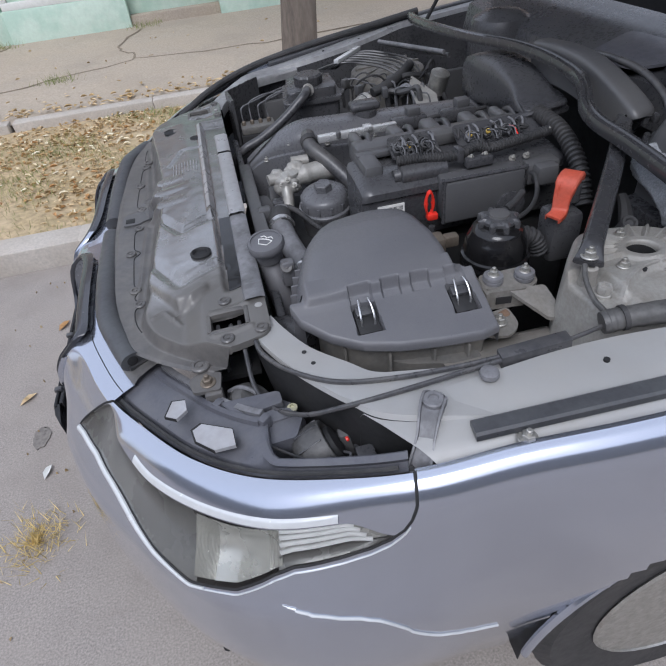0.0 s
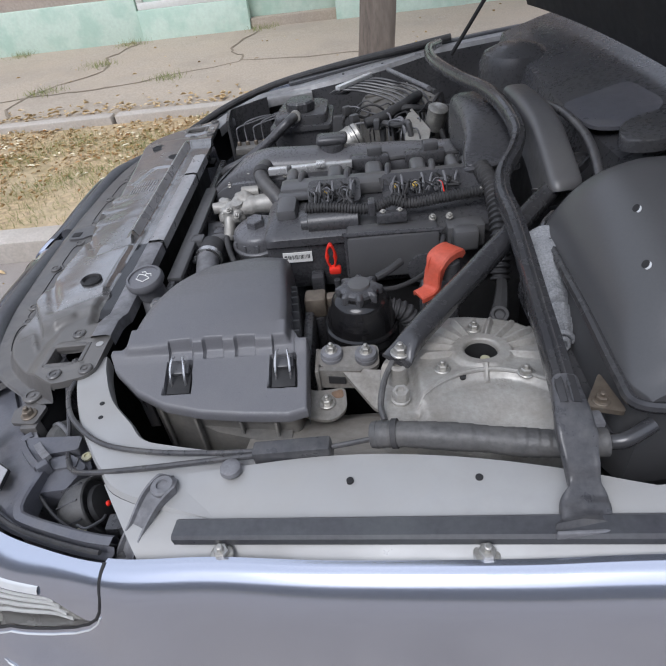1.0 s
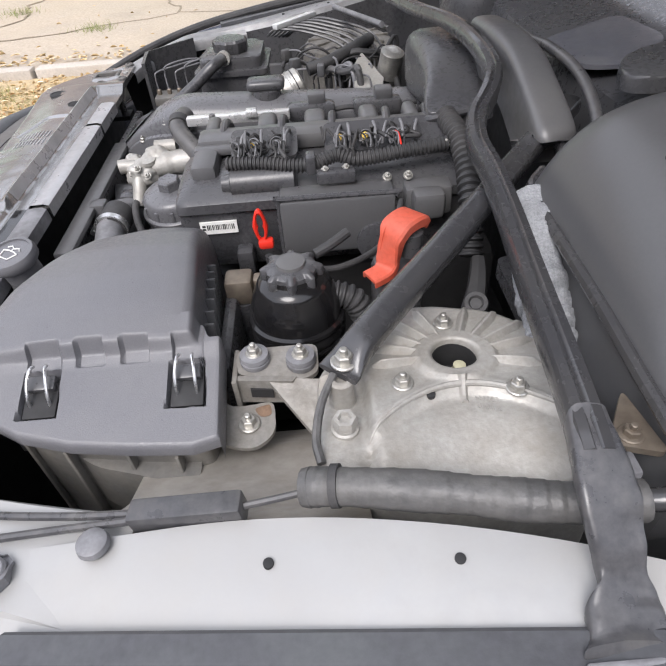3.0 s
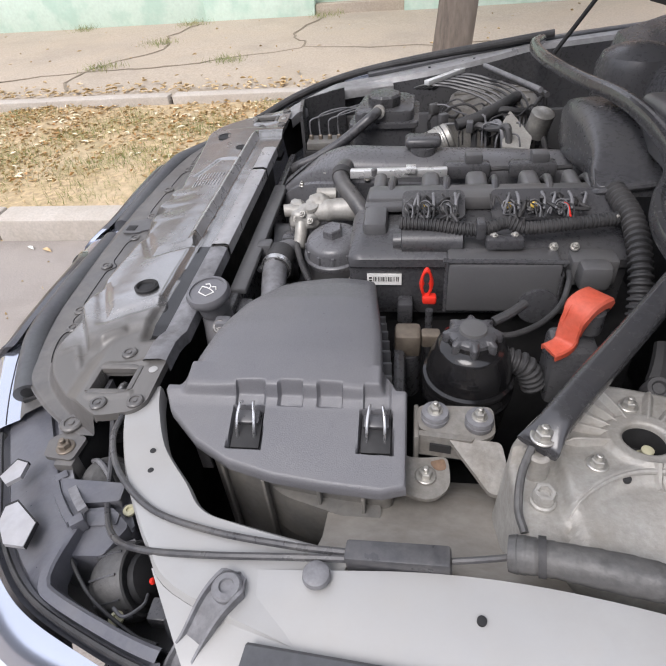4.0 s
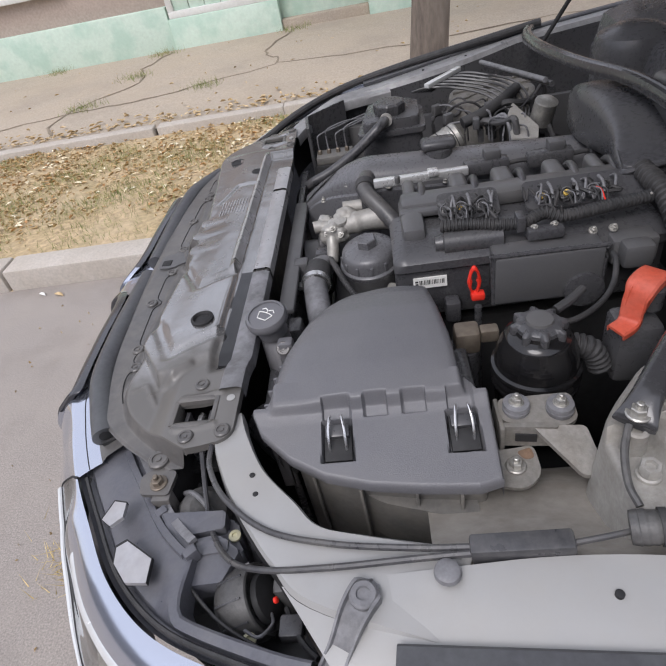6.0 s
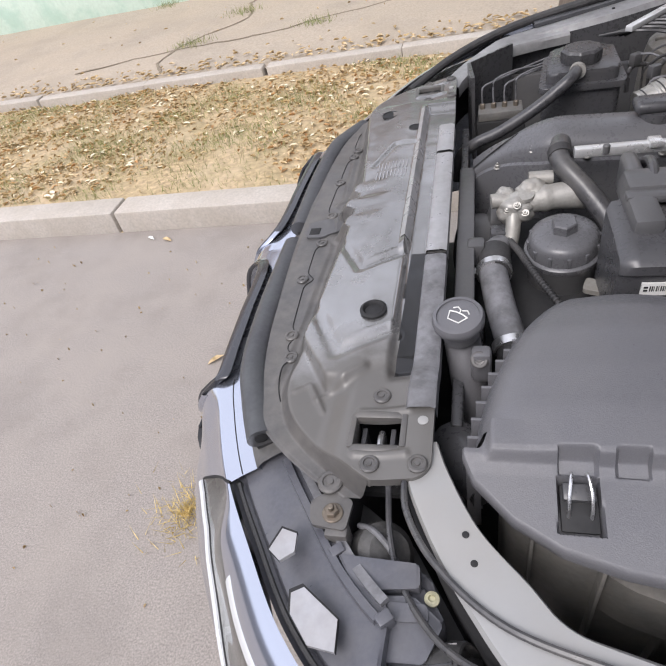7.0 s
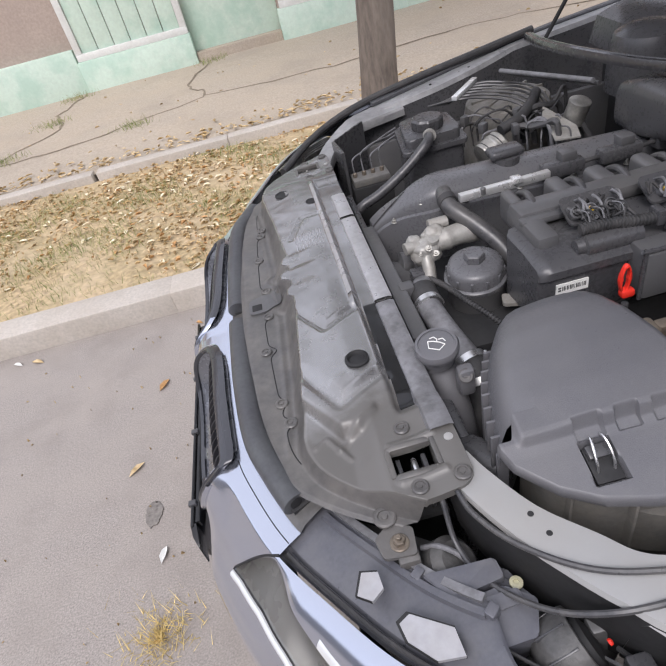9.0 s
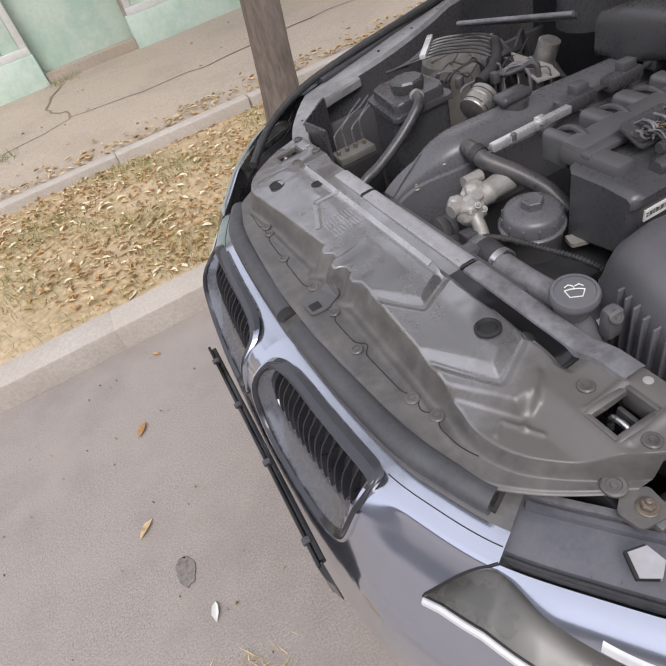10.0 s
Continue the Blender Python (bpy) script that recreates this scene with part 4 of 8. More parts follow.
def side_flange(far):
    g = thing("inner_wing", mir((0.5, 0.45, 0.8), far), "light grey painted inner wing flange with drilled holes", "inner wing", "inner wings")
    # flat top from the fender's lip to the inner wall
    def fz(x):
        return 0.857 + 0.117 * (x - 0.233) - 0.03 * max(0, x - 0.75)

    def inner_y(x):
        return max(0.40, 0.484 - 0.62 * max(0, x - 0.355) ** 2)

    rows = []
    for x in frange(0.135, 1.4, 60):
        z = fz(x)
        yo = max(0.305, 0.370 - 0.095 * (x - 0.236))
        yi = inner_y(x)
        prof = [(yo + 0.004, z - 0.010), (yo + 0.010, z - 0.008), (yo + 0.018, z - 0.003), (yo + 0.03, z + 0.001), (yi - 0.03, z + 0.004), (yi - 0.006, z + 0.003), (yi, z - 0.010)]
        cut = max(0, 1 - (x - 0.13) / 0.4)
        rows.append([mir((x + 0.085 * cut * min(1, max(0, (0.50 - y) / 0.12)), y, zz), far) for y, zz in prof])
    bm = bmesh.new()
    grid(bm, rows)
    # the far side takes a darker, mottled grey than the near side
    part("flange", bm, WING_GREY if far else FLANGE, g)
    # wall below the flange, in black instead of the flange's grey
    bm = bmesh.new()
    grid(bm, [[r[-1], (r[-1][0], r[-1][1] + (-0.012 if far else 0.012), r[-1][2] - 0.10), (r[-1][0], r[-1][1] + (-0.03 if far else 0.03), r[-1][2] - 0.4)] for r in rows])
    part("inner_wall", bm, PLASTIC, g, "dark inner wall below the flange")
    # curved front rail to the lock panel
    inner = spline([(0.071, 0.72), (0.085, 0.68), (0.115, 0.62), (0.157, 0.572), (0.185, 0.54), (0.23, 0.525), (0.34, 0.500)], 6)
    outer = spline([(0.035, 0.70), (0.045, 0.655), (0.075, 0.59), (0.11, 0.535), (0.14, 0.495), (0.18, 0.455), (0.30, 0.41)], 6)
    bm = bmesh.new()
    rows = []
    for i, (a, b) in enumerate(zip(inner, outer)):
        t = i / (len(inner) - 1)
        z = 0.842 + 0.020 * t
        rows.append([mir(p, far) for p in ((a.x, a.y, z - 0.025), (a.x, a.y, z - 0.006), (a.x * 0.95 + b.x * 0.05, a.y * 0.95 + b.y * 0.05, z), (a.x * 0.5 + b.x * 0.5, a.y * 0.5 + b.y * 0.5, z + 0.001),
                                           (a.x * 0.05 + b.x * 0.95, a.y * 0.05 + b.y * 0.95, z), (b.x, b.y, z - 0.006))])
    grid(bm, rows)
    # the rail's outer side is blackened to stand in for the shaded void below
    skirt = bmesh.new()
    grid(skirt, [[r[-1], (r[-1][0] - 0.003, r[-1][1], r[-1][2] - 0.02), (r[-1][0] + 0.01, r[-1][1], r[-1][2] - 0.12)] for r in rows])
    part("rail_shade", skirt, BLACK, g, "black skirt painting in the shaded void under the rail")
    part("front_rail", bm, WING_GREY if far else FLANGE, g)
    # rubber strip
    path = [mir((x, max(0.335, 0.404 - 0.112 * (x - 0.257)), fz(x) + 0.004), far) for x in frange(0.26, 1.3, 20)]
    part("foam_strip", sweep(path, [(-0.012, -0.006), (-0.012, 0.003), (-0.009, 0.006), (0.009, 0.006), (0.012, 0.003), (0.012, -0.006)]), FOAM, g, "dark foam strip along the fender")
    for x, y, z in ((0.313, 0.377, 0.861), (0.566, 0.350, 0.889)):
        placed("bolt", BOLT, g, Matrix.Translation(mir((x, y, z), far)))
    for x, y, z in ((0.444, 0.439, fz(0.444) + 0.004), (0.573, 0.424, fz(0.573) + 0.004), (0.110, 0.584, 0.850), (0.102, 0.611, 0.849), (0.185, 0.49, 0.8545)):
        r_ = 0.0038 if x > 0.3 else 0.0034
        part("drilled_hole", lathe(mir((x, y, z - 0.004), far), [(r_, 0), (r_, 0.0052), (r_ * 0.6, 0.0055)], 16), BLACK, g)
    if not far:
        bm = bmesh.new()
        grid(bm, [[(x, inner_y(x) - 0.004, fz(x) - 0.006), (x, 0.515, 0.835), (x, 0.545, 0.808 + 0.01 * math.sin(20 * x)), (x, 0.58, 0.79), (x, 0.62, 0.775), (x, 0.68, 0.72)] for x in frange(0.30, 0.52, 20)])
        part("wheelhouse", bm, PRIMER, g, "beige dirty wheelhouse panel")
    return g


side_flange(False)
side_flange(True)

# dark floor, bulkhead and walls added to close the bay behind the gaps
bay = thing("engine_bay_tub", (0.4, YC, 0.2), "dark floor and walls added to close the engine bay", "engine bay")
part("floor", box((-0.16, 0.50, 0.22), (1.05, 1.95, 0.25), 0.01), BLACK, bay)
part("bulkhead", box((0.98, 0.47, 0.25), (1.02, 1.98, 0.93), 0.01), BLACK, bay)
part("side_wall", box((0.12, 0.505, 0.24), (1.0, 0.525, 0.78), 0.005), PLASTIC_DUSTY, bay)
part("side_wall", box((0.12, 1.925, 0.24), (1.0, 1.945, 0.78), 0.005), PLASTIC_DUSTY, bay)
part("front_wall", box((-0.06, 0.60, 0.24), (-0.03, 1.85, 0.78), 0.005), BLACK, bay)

# ---- lock-panel cover over the radiator ----
cover = thing("radiator_cover", (0, YC, 0.78), "dirty dark satin cover panel over the radiator, riveted at its edges", "cover panel")


def front_x(y):
    d = abs(y - YC)
    return -0.215 + 0.10 * d * d + 4.5 * max(0, d - 0.38) ** 2


def rear_x(y):
    e = max(0.0, 0.690 - (YC - abs(y - YC)))
    return 0.066 - 0.024 + math.sqrt(max(0, 0.024 ** 2 - e * e))


def seg_dist(x, y, ax, ay, bx, by):
    dx, dy = bx - ax, by - ay
    k = max(0, min(1, ((x - ax) * dx + (y - ay) * dy) / (dx * dx + dy * dy)))
    return math.hypot(x - ax - dx * k, y - ay - dy * k)


# channels pressed into the panel: two ends in plan, height, half width
PRESS = (([(-0.106, 1.117), (-0.062, 1.034), (-0.006, 1.064)], -0.0065, 0.016), ([(-0.119, 0.950), (-0.068, 0.852), (0.0, 0.890)], -0.0075, 0.019),
         ([(-0.083, 1.368), (-0.050, 1.445), (0.004, 1.445)], -0.004, 0.009), ([(-0.086, 0.786), (-0.026, 0.826)], 0.003, 0.007),
         ([(-0.118, 0.800), (-0.100, 0.812), (-0.074, 0.768)], 0.003, 0.006))
LOCK_PRESS = (([(-0.02, 0.755), (0.036, 0.757)], 0.004, 0.009), ([(-0.02, 0.698), (0.036, 0.698)], 0.004, 0.009))
NEAR_END = [(-0.30, 0.93), (-0.16, 0.915), (-0.125, 0.888), (-0.076, 0.808), (-0.05, 0.806), (-0.02, 0.832), (0.0, 0.842), (0.1, 0.842)]


def along(pts, x):
    """Linear between the points of a list of (x, value)."""
    for (a, p), (b, q) in zip(pts, pts[1:]):
        if x <= b:
            return p + (q - p) * max(0.0, (x - a) / (b - a))
    return pts[-1][1]


def wall_foot(y):
    """Where the sloping wall rises behind the riveted strip."""
    d = abs(y - YC)
    w = along([(0.0, 0.082), (0.09, 0.082), (0.26, 0.070), (0.37, 0.056), (0.47, 0.032), (0.56, 0.026)], d)
    pleat = sum(h * math.exp(-((y - c) / 0.014) ** 4) for c, h in ((1.292, 0.012), (1.238, 0.018), (1.180, 0.010)))
    return front_x(y) + w - pleat


def wall_width(y):
    return along([(0.6, 0.016), (0.80, 0.018), (0.90, 0.022), (1.10, 0.031), (1.32, 0.035), (1.55, 0.022), (1.8, 0.016)], y)


def cover_z(x, y):
    d = abs(y - YC)
    fx, w0 = front_x(y), wall_foot(y)
    w1 = w0 + wall_width(y)
    up = smooth(w0, w1, x) * 0.7 + 0.3 * min(1, max(0, (x - w0) / (w1 - w0)))
    main = 0.041 + 0.009 * smooth(w1, -0.03, x)
    if y < YC:
        low = 0.022 + 0.019 * smooth(-0.075, -0.030, x) + 0.009 * smooth(0.0, 0.06, x)
        k = smooth(-0.014, 0.010, y - along(NEAR_END, x))
    else:
        low = 0.041 + 0.009 * smooth(0.0, 0.06, x)
        k = smooth(1.665, 1.645, y)
    z = 0.797 + 0.004 * smooth(fx, fx + 0.01, x) + up * (low + (main - low) * k)
    # gutter behind the raised middle
    z -= 0.013 * smooth(0.0, 0.011, x) * smooth(0.80, 0.83, y) * smooth(1.63, 1.60, y)
    if y > 1.07:
        z += 0.007 * max(0, 1 - abs(x - 0.001) / 0.010) * smooth(1.07, 1.09, y) * smooth(1.63, 1.60, y)
    yn = YC - abs(y - YC)
    for lines, yy in ((PRESS, y), (LOCK_PRESS, yn)):
        for line, h, w in lines:
            near = min(seg_dist(x, yy, *a, *b) for a, b in zip(line, line[1:]))
            if near < w:
                z += h * smooth(w, 0.0, near)
    # bead between the rivets and the wall
    z += 0.0022 * math.exp(-((x - w0 + 0.012) / 0.004) ** 2) * smooth(0.42, 0.38, d)
    z += 0.0012 * noise.noise((x * 10, y * 10, 2)) + 0.0003 * noise.noise((x * 40, y * 40, 4))
    return z


LATCH = (-0.025, 0.03, 0.708, 0.748)
bm, bm_front, bm_dark = bmesh.new(), bmesh.new(), bmesh.new()
ys, ts = frange(0.6665, 2 * YC - 0.6665, 400), frange(0, 1, 104)
q = {}
STEP_COL = 32
for i, y in enumerate(ys):
    fx, sx = front_x(y), min(wall_foot(y) + 0.85 * wall_width(y), 0.04)
    for j in range(len(ts)):
        x = fx + (sx - fx) * j / STEP_COL if j <= STEP_COL else sx + (rear_x(y) - sx) * (j - STEP_COL) / (len(ts) - 1 - STEP_COL)
        q[i, j] = (x, y, cover_z(x, y))
verts, verts_front, verts_dark = {}, {}, {}
for i in range(len(ys) - 1):
    for j in range(len(ts) - 1):
        cx, cy = q[i, j][0], (ys[i] + ys[i + 1]) / 2
        dy = YC - abs(cy - YC)
        if LATCH[0] < cx < LATCH[1] and LATCH[2] < dy < LATCH[3]:
            continue
        ids = ((i, j), (i + 1, j), (i + 1, j + 1), (i, j + 1))
        # near part of the gutter, blackened to paint in the bonnet's dark reflection
        dark = 0.82 < cy < 1.075 and cx > 0.010
        pool, mesh = (verts_dark, bm_dark) if dark else (verts_front, bm_front) if j < STEP_COL else (verts, bm)
        for k in ids:
            if k not in pool:
                pool[k] = mesh.verts.new(q[k])
        mesh.faces.new([pool[k] for k in ids])
rim = [e for e in bm.edges if len(e.link_faces) == 1]
r = bmesh.ops.extrude_edge_only(bm, edges=rim)
bmesh.ops.translate(bm, verts=[g for g in r["geom"] if isinstance(g, bmesh.types.BMVert)], vec=(0, 0, -0.012))
part("panel", bm, COVER, cover, smooth=50)
part("dark_gutter", bm_dark, GLOSS_BLACK, cover, "gutter strip blackened for the bonnet's dark reflection", smooth=50)
part("front_strip", bm_front, COVER_DUST, cover, "dust-grey riveted front edge", smooth=50)
seam_path = []
for y in frange(0.80, 1.62, 260):
    x = front_x(y) + 0.043
    for rx, ry in ((-0.15, 0.882), (-0.160, 0.927), (-0.175, 1.064), (-0.162, 1.17), (-0.16, 1.26), (-0.167, 1.389), (-0.155, 1.50), (-0.15, 1.53)):
        x += 0.013 * math.exp(-((y - ry) / 0.012) ** 2)
    seam_path.append((x, y, cover_z(x, y) + 0.0004))
part("strip_seam", sweep(seam_path, circle(0.0009, 5)), BLACK, cover)
# ribbed rear rim, in two lengths with a gap
for y0, y1 in ((1.075, 1.40), (1.41, 1.53), (0.755, 1.065)):
    rows = []
    for y in frange(y0, y1, 16):
        z = cover_z(0.062, y) + 0.003
        rows.append([(x, y, z + h) for x, h in ((0.032, -0.008), (0.035, 0.000), (0.038, 0.002), (0.060, 0.003), (0.067, 0.000), (0.068, -0.02))])
    bm = bmesh.new()
    grid(bm, rows)
    part("rear_rim", bm, SILVER if y0 > 1.07 else HOSE_GREY, cover, "silvery worn rear rim" if y0 > 1.07 else "grey worn rear rim")
# silvery overlay along the ridge puts its sky reflection into the colour
bm = bmesh.new()
grid(bm, [[(x, y, cover_z(x, y) + 0.0012) for x in frange(-0.007, 0.009, 6)] for y in frange(1.10, 1.60, 60)])
part("ridge_sheen", bm, SILVER, cover, "silvery strip painting in the ridge's sky reflection")
RIV = [(-0.175, 1.064, 0.801), (-0.15, 0.882, 0.806), (-0.160, 0.927, 0.80), (-0.162, 1.17, 0.803), (-0.16, 1.26, 0.80), (-0.167, 1.389, 0.79), (-0.155, 1.50, 0.80), (-0.15, 1.53, 0.80),
       (0.002, 0.78, 0.842), (0.052, 0.683, 0.846), (-0.001, 0.685, 0.845), (0.056, 0.784, 0.845)]
for x, y, z in RIV:
    placed("rivet", RIVET, cover, Matrix.Translation((x, y, cover_z(x, y) + 0.001)))
for x, y, z in ((0.002, 0.78, 0), (0.052, 0.683, 0), (-0.001, 0.685, 0), (0.056, 0.784, 0)):
    placed("rivet", RIVET, cover, Matrix.Translation((x, 2 * YC - y, cover_z(x, 2 * YC - y) + 0.001)))
part("grommet", lathe((-0.027, 0.926, cover_z(-0.027, 0.926)), [(0.019, -0.002), (0.019, 0.004), (0.015, 0.006), (0.0125, 0.003), (0.012, 0.0012), (0.006, 0.0014), (0.0003, 0.003)], 28), BLACK, cover, "round black rubber plug")
for x, y, a in ((-0.077, 1.60, 0.020), (-0.015, 1.513, 0.013)):
    part("oval_hole", lathe((x, y, cover_z(x, y) - 0.001), [(a, 0), (a, 0.0025), (a * 0.8, 0.0035), (a * 0.75, 0.002)], 24), BLACK, cover)
for far in (False, True):
    bm = bmesh.new()
    box(mir((LATCH[0] - 0.005, LATCH[2] - 0.004, 0.74), far), mir((LATCH[1] + 0.005, LATCH[3] + 0.004, 0.75), far), 0, bm)
    part("lock_recess", bm, BLACK, cover)
    placed("rivet", RIVET, cover, Matrix.Translation(mir((-0.052, 0.683, cover_z(-0.052, 0.683) + 0.002), far)) @ Matrix.Diagonal((1.35, 1.35, 1.3, 1)))
    for yb, dz in ((LATCH[3] + 0.003, 0.0), (LATCH[2] - 0.003, -0.001)):
        zc = cover_z(0.0, 0.728) + 0.002 + dz
        part("lock_lip", sweep([mir(p, far) for p in ((LATCH[0] - 0.006, yb, zc - 0.006), (LATCH[0] + 0.004, yb, zc), (LATCH[1] - 0.004, yb, zc + 0.001), (LATCH[1] + 0.008, yb, zc - 0.004))], [(-0.006, -0.006), (-0.005, 0.001), (-0.002, 0.003), (0.002, 0.003), (0.005, 0.001), (0.006, -0.006)]), COVER_GRIME, cover)
    for xb in (LATCH[0] - 0.002, LATCH[1] + 0.003):
        zc = cover_z(xb, 0.728)
        part("lock_cheek", box(mir((xb - 0.0035, LATCH[2] - 0.002, zc - 0.03), far), mir((xb + 0.0035, LATCH[3] + 0.002, zc + 0.002), far), 0.001), COVER_GRIME, cover)
    part("pale_plug", lathe(mir((0.054, 0.740, cover_z(0.054, 0.740) - 0.001), far), [(0.006, 0), (0.006, 0.002), (0.004, 0.0025)], 16), FLANGE, cover, "small pale plug")
    la = thing("bonnet_lock", mir((0.0, 0.728, 0.75), far), "bonnet lock with steel catch inside the panel opening", "bonnet lock", "bonnet locks")
    part("catch", tube([mir((0.004, 0.715, 0.80), far), mir((0.004, 0.715, 0.822), far), mir((0.004, 0.74, 0.822), far), mir((0.004, 0.74, 0.80), far)], 0.004, 4, 8), CHROME, la)
    for x in (-0.016, 0.018):
        part("side_plate", box(mir((x - 0.003, 0.712, 0.75), far), mir((x + 0.003, 0.745, 0.826), far), 0.001), PLASTIC, la)
# flap with square hole in the middle front
part("flap", slab(rounded([(-0.198, 1.185), (-0.198, 1.235), (-0.165, 1.245), (-0.13, 1.235), (-0.13, 1.205), (-0.165, 1.185)], 0.012), lambda x, y: cover_z(x, y) + 0.004, 0.004), PLASTIC_DUSTY, cover)
part("square_hole", box((-0.192, 1.195, 0.796), (-0.172, 1.215, cover_z(-0.18, 1.205) + 0.0052), 0.001), BLACK, cover)
# faint writing stamped into the panel
bars = bmesh.new()
for r_ in range(9):
    for c_ in range(2):
        x = -0.075 + 0.007 * r_
        y = 1.305 + 0.035 * c_
        box((x, y, cover_z(x, y) + 0.0004), (x + 0.0018, y + 0.028, cover_z(x, y) + 0.0012), 0, bars)
tagged(part("stamped_lines", bars, SILVER, cover), "faint unreadable printed lines", kind="stuff")

# bonnet seal along the front
for far, y_from, lab in ((False, 0.70, ""), (True, 0.70, "")):
    path = []
    for u in frange(12.25, len(SHOULDER) - 1.25, 40):
        p = body(u, 0, 0.058, far)
        path.append((p.x, p.y, p.z + 0.030))
    s = thing("bonnet_seal", (path[0][0], path[0][1], path[0][2]), "hollow grey rubber bonnet seal along the nose", "seal", "bonnet seals")
    part("seal_body", sweep(path, [(0.020 * math.cos(a), 0.017 * math.sin(a) - 0.003) for a in frange(0, 2 * math.pi * 23 / 24, 23)]), FOAM, s)
    part("seal_foot", sweep([(p[0] + 0.012, p[1], p[2] - 0.012) for p in path], [(-0.02, -0.003), (-0.02, 0.003), (0.02, 0.003), (0.02, -0.003)]), RUBBER, s)
    e = Vector(path[0])
    d = (Vector(path[1]) - e).normalized()
    part("seal_mouth", lathe(e - d * 0.001, [(0.009, 0), (0.009, -0.0005), (0.004, -0.001)], 14, axis=d), BLACK, s)
    # carrier strip in front of the cover
bm = bmesh.new()
edge = [(u, False) for u in frange(U_TIP, len(SHOULDER) - 1, 60)] + [(u, True) for u in reversed(frange(U_TIP, len(SHOULDER) - 1.02, 60))]
grid(bm, [[body(u, 0, d, fr) + Vector((0, 0, h)) for d, h in ((0.040, 0.006), (0.05, 0.014), (0.07, 0.018), (0.085, 0.020), (0.10, 0.03), (0.115, 0.03), (0.12, 0.0))] for u, fr in edge])
solo("nose_carrier", bm, COVER_GRIME, "dark dirty carrier strip between nose and radiator cover", "carrier strip")

# ---- engine bay ----
# air filter box
airbox = thing("air_filter_box", (0.25, 0.75, 0.6), "grained grey plastic air filter box with wire clips", "air filter box")


def hump_top(y):
    """Height of the hump along its depth."""
    pts = [(0.665, 0.874), (0.69, 0.886), (0.73, 0.896), (0.78, 0.900), (0.84, 0.896), (0.89, 0.884), (0.925, 0.868), (0.95, 0.846), (0.962, 0.82)]
    for (a, za), (b, zb) in zip(pts, pts[1:]):
        if y <= b:
            t = (y - a) / (b - a)
            return za + (zb - za) * t
    return pts[-1][1]


def hump_left(y):
    t = max(0, (y - 0.69) / 0.26)
    return 0.128 + 0.10 * t ** 1.8


def hump_right(y):
    return 0.356 - 0.018 * smooth(0.72, 0.95, y)


rows = []
for y in frange(0.712, 0.962, 36):
    a, b, top = hump_left(y), hump_right(y), hump_top(y)
    r = []
    for x, h in ((a - 0.022, 0.70), (a - 0.018, top - 0.05), (a - 0.010, top - 0.022), (a, top - 0.009), (a + 0.014, top - 0.002), (a + 0.03, top)):
        r.append((x, y, min(h, top)))
    r += [(a + 0.03 + (b - 0.012 - a - 0.03) * k / 8, y, top + 0.004 * math.sin(math.pi * k / 8)) for k in range(1, 8)]
    for x, h in ((b - 0.012, top), (b - 0.003, top - 0.003), (b, top - 0.010), (b + 0.003, 0.70)):
        r.append((x, y, h))
    rows.append(r)
back = [(p[0], 0.966, min(p[2], 0.78)) for p in rows[-1]]
bm = bmesh.new()
grid(bm, rows + [back])
part("hump", bm, AIRBOX, airbox, smooth=50)
# lower deck of the lid


def deck_z(x, y):
    return 0.872 - 0.36 * max(0, 0.685 - y) + 0.004 * smooth(0.665, 0.69, y)


CLIPS = (0.204, 0.352)


def deck_front(x):
    """Front edge of the lid in plan."""
    pts = [(0.098, 0.684), (0.108, 0.662), (0.145, 0.628), (0.187, 0.606), (0.24, 0.593), (0.30, 0.586), (0.36, 0.582), (0.386, 0.588)]
    for (a, ya), (b, yb) in zip(pts, pts[1:]):
        if x <= b:
            return ya + (yb - ya) * (x - a) / (b - a)
    return pts[-1][1]


def bay_fall(v, lo, hi, w=0.002):
    """1 inside lo..hi, with steep sides."""
    return smooth(lo - w, lo, v) * smooth(hi + w, hi, v)


def lid_z(x, y):
    z = deck_z(x, y)
    back = 0.678
    for a, b in ((0.188, 0.220), (0.239, 0.265), (0.285, 0.311), (0.338, 0.366)):
        k = bay_fall(x, a, b)
        back += 0.006 * k
        z -= 0.005 * k * smooth(0.669, 0.673, y)
    on_hump = smooth(0.118, 0.128, x) * smooth(0.362, 0.354, x)
    top = hump_top(max(0.665, y)) - 0.0002 + 0.004 * math.sin(math.pi * min(1, max(0, (x - 0.158) / 0.186)))
    z += (top - z) * on_hump * smooth(back - 0.001, back + 0.008, y)
    for c in CLIPS:
        w = 0.0165 + 0.05 * max(0, 0.66 - y)
        z -= 0.016 * bay_fall(x, c - w, c + w) * bay_fall(y, 0.622, 0.668)
    return z


rows = []
xs = frange(0.098, 0.386, 150)
for i, x in enumerate(xs):
    y0 = deck_front(x)
    e = min(1, min(x - 0.098, 0.386 - x) / 0.004)
    side = 0.004 * (1 - math.sqrt(max(0, 1 - (1 - max(0, e)) ** 2)))
    r = [(x, y0 + 0.004, deck_z(x, y0) - 0.018), (x, y0, deck_z(x, y0) - 0.014), (x, y0, deck_z(x, y0) - 0.005), (x, y0 + 0.0015, deck_z(x, y0) - 0.0015)]
    y1 = 0.690 + 0.025 * smooth(0.114, 0.128, x) * smooth(0.374, 0.362, x)
    for t in frange(0.004 / max(0.01, y1 - y0), 1, 110):
        y = y0 + (y1 - y0) * t
        r.append((x, y, lid_z(x, y) - side))
    rows.append(r)
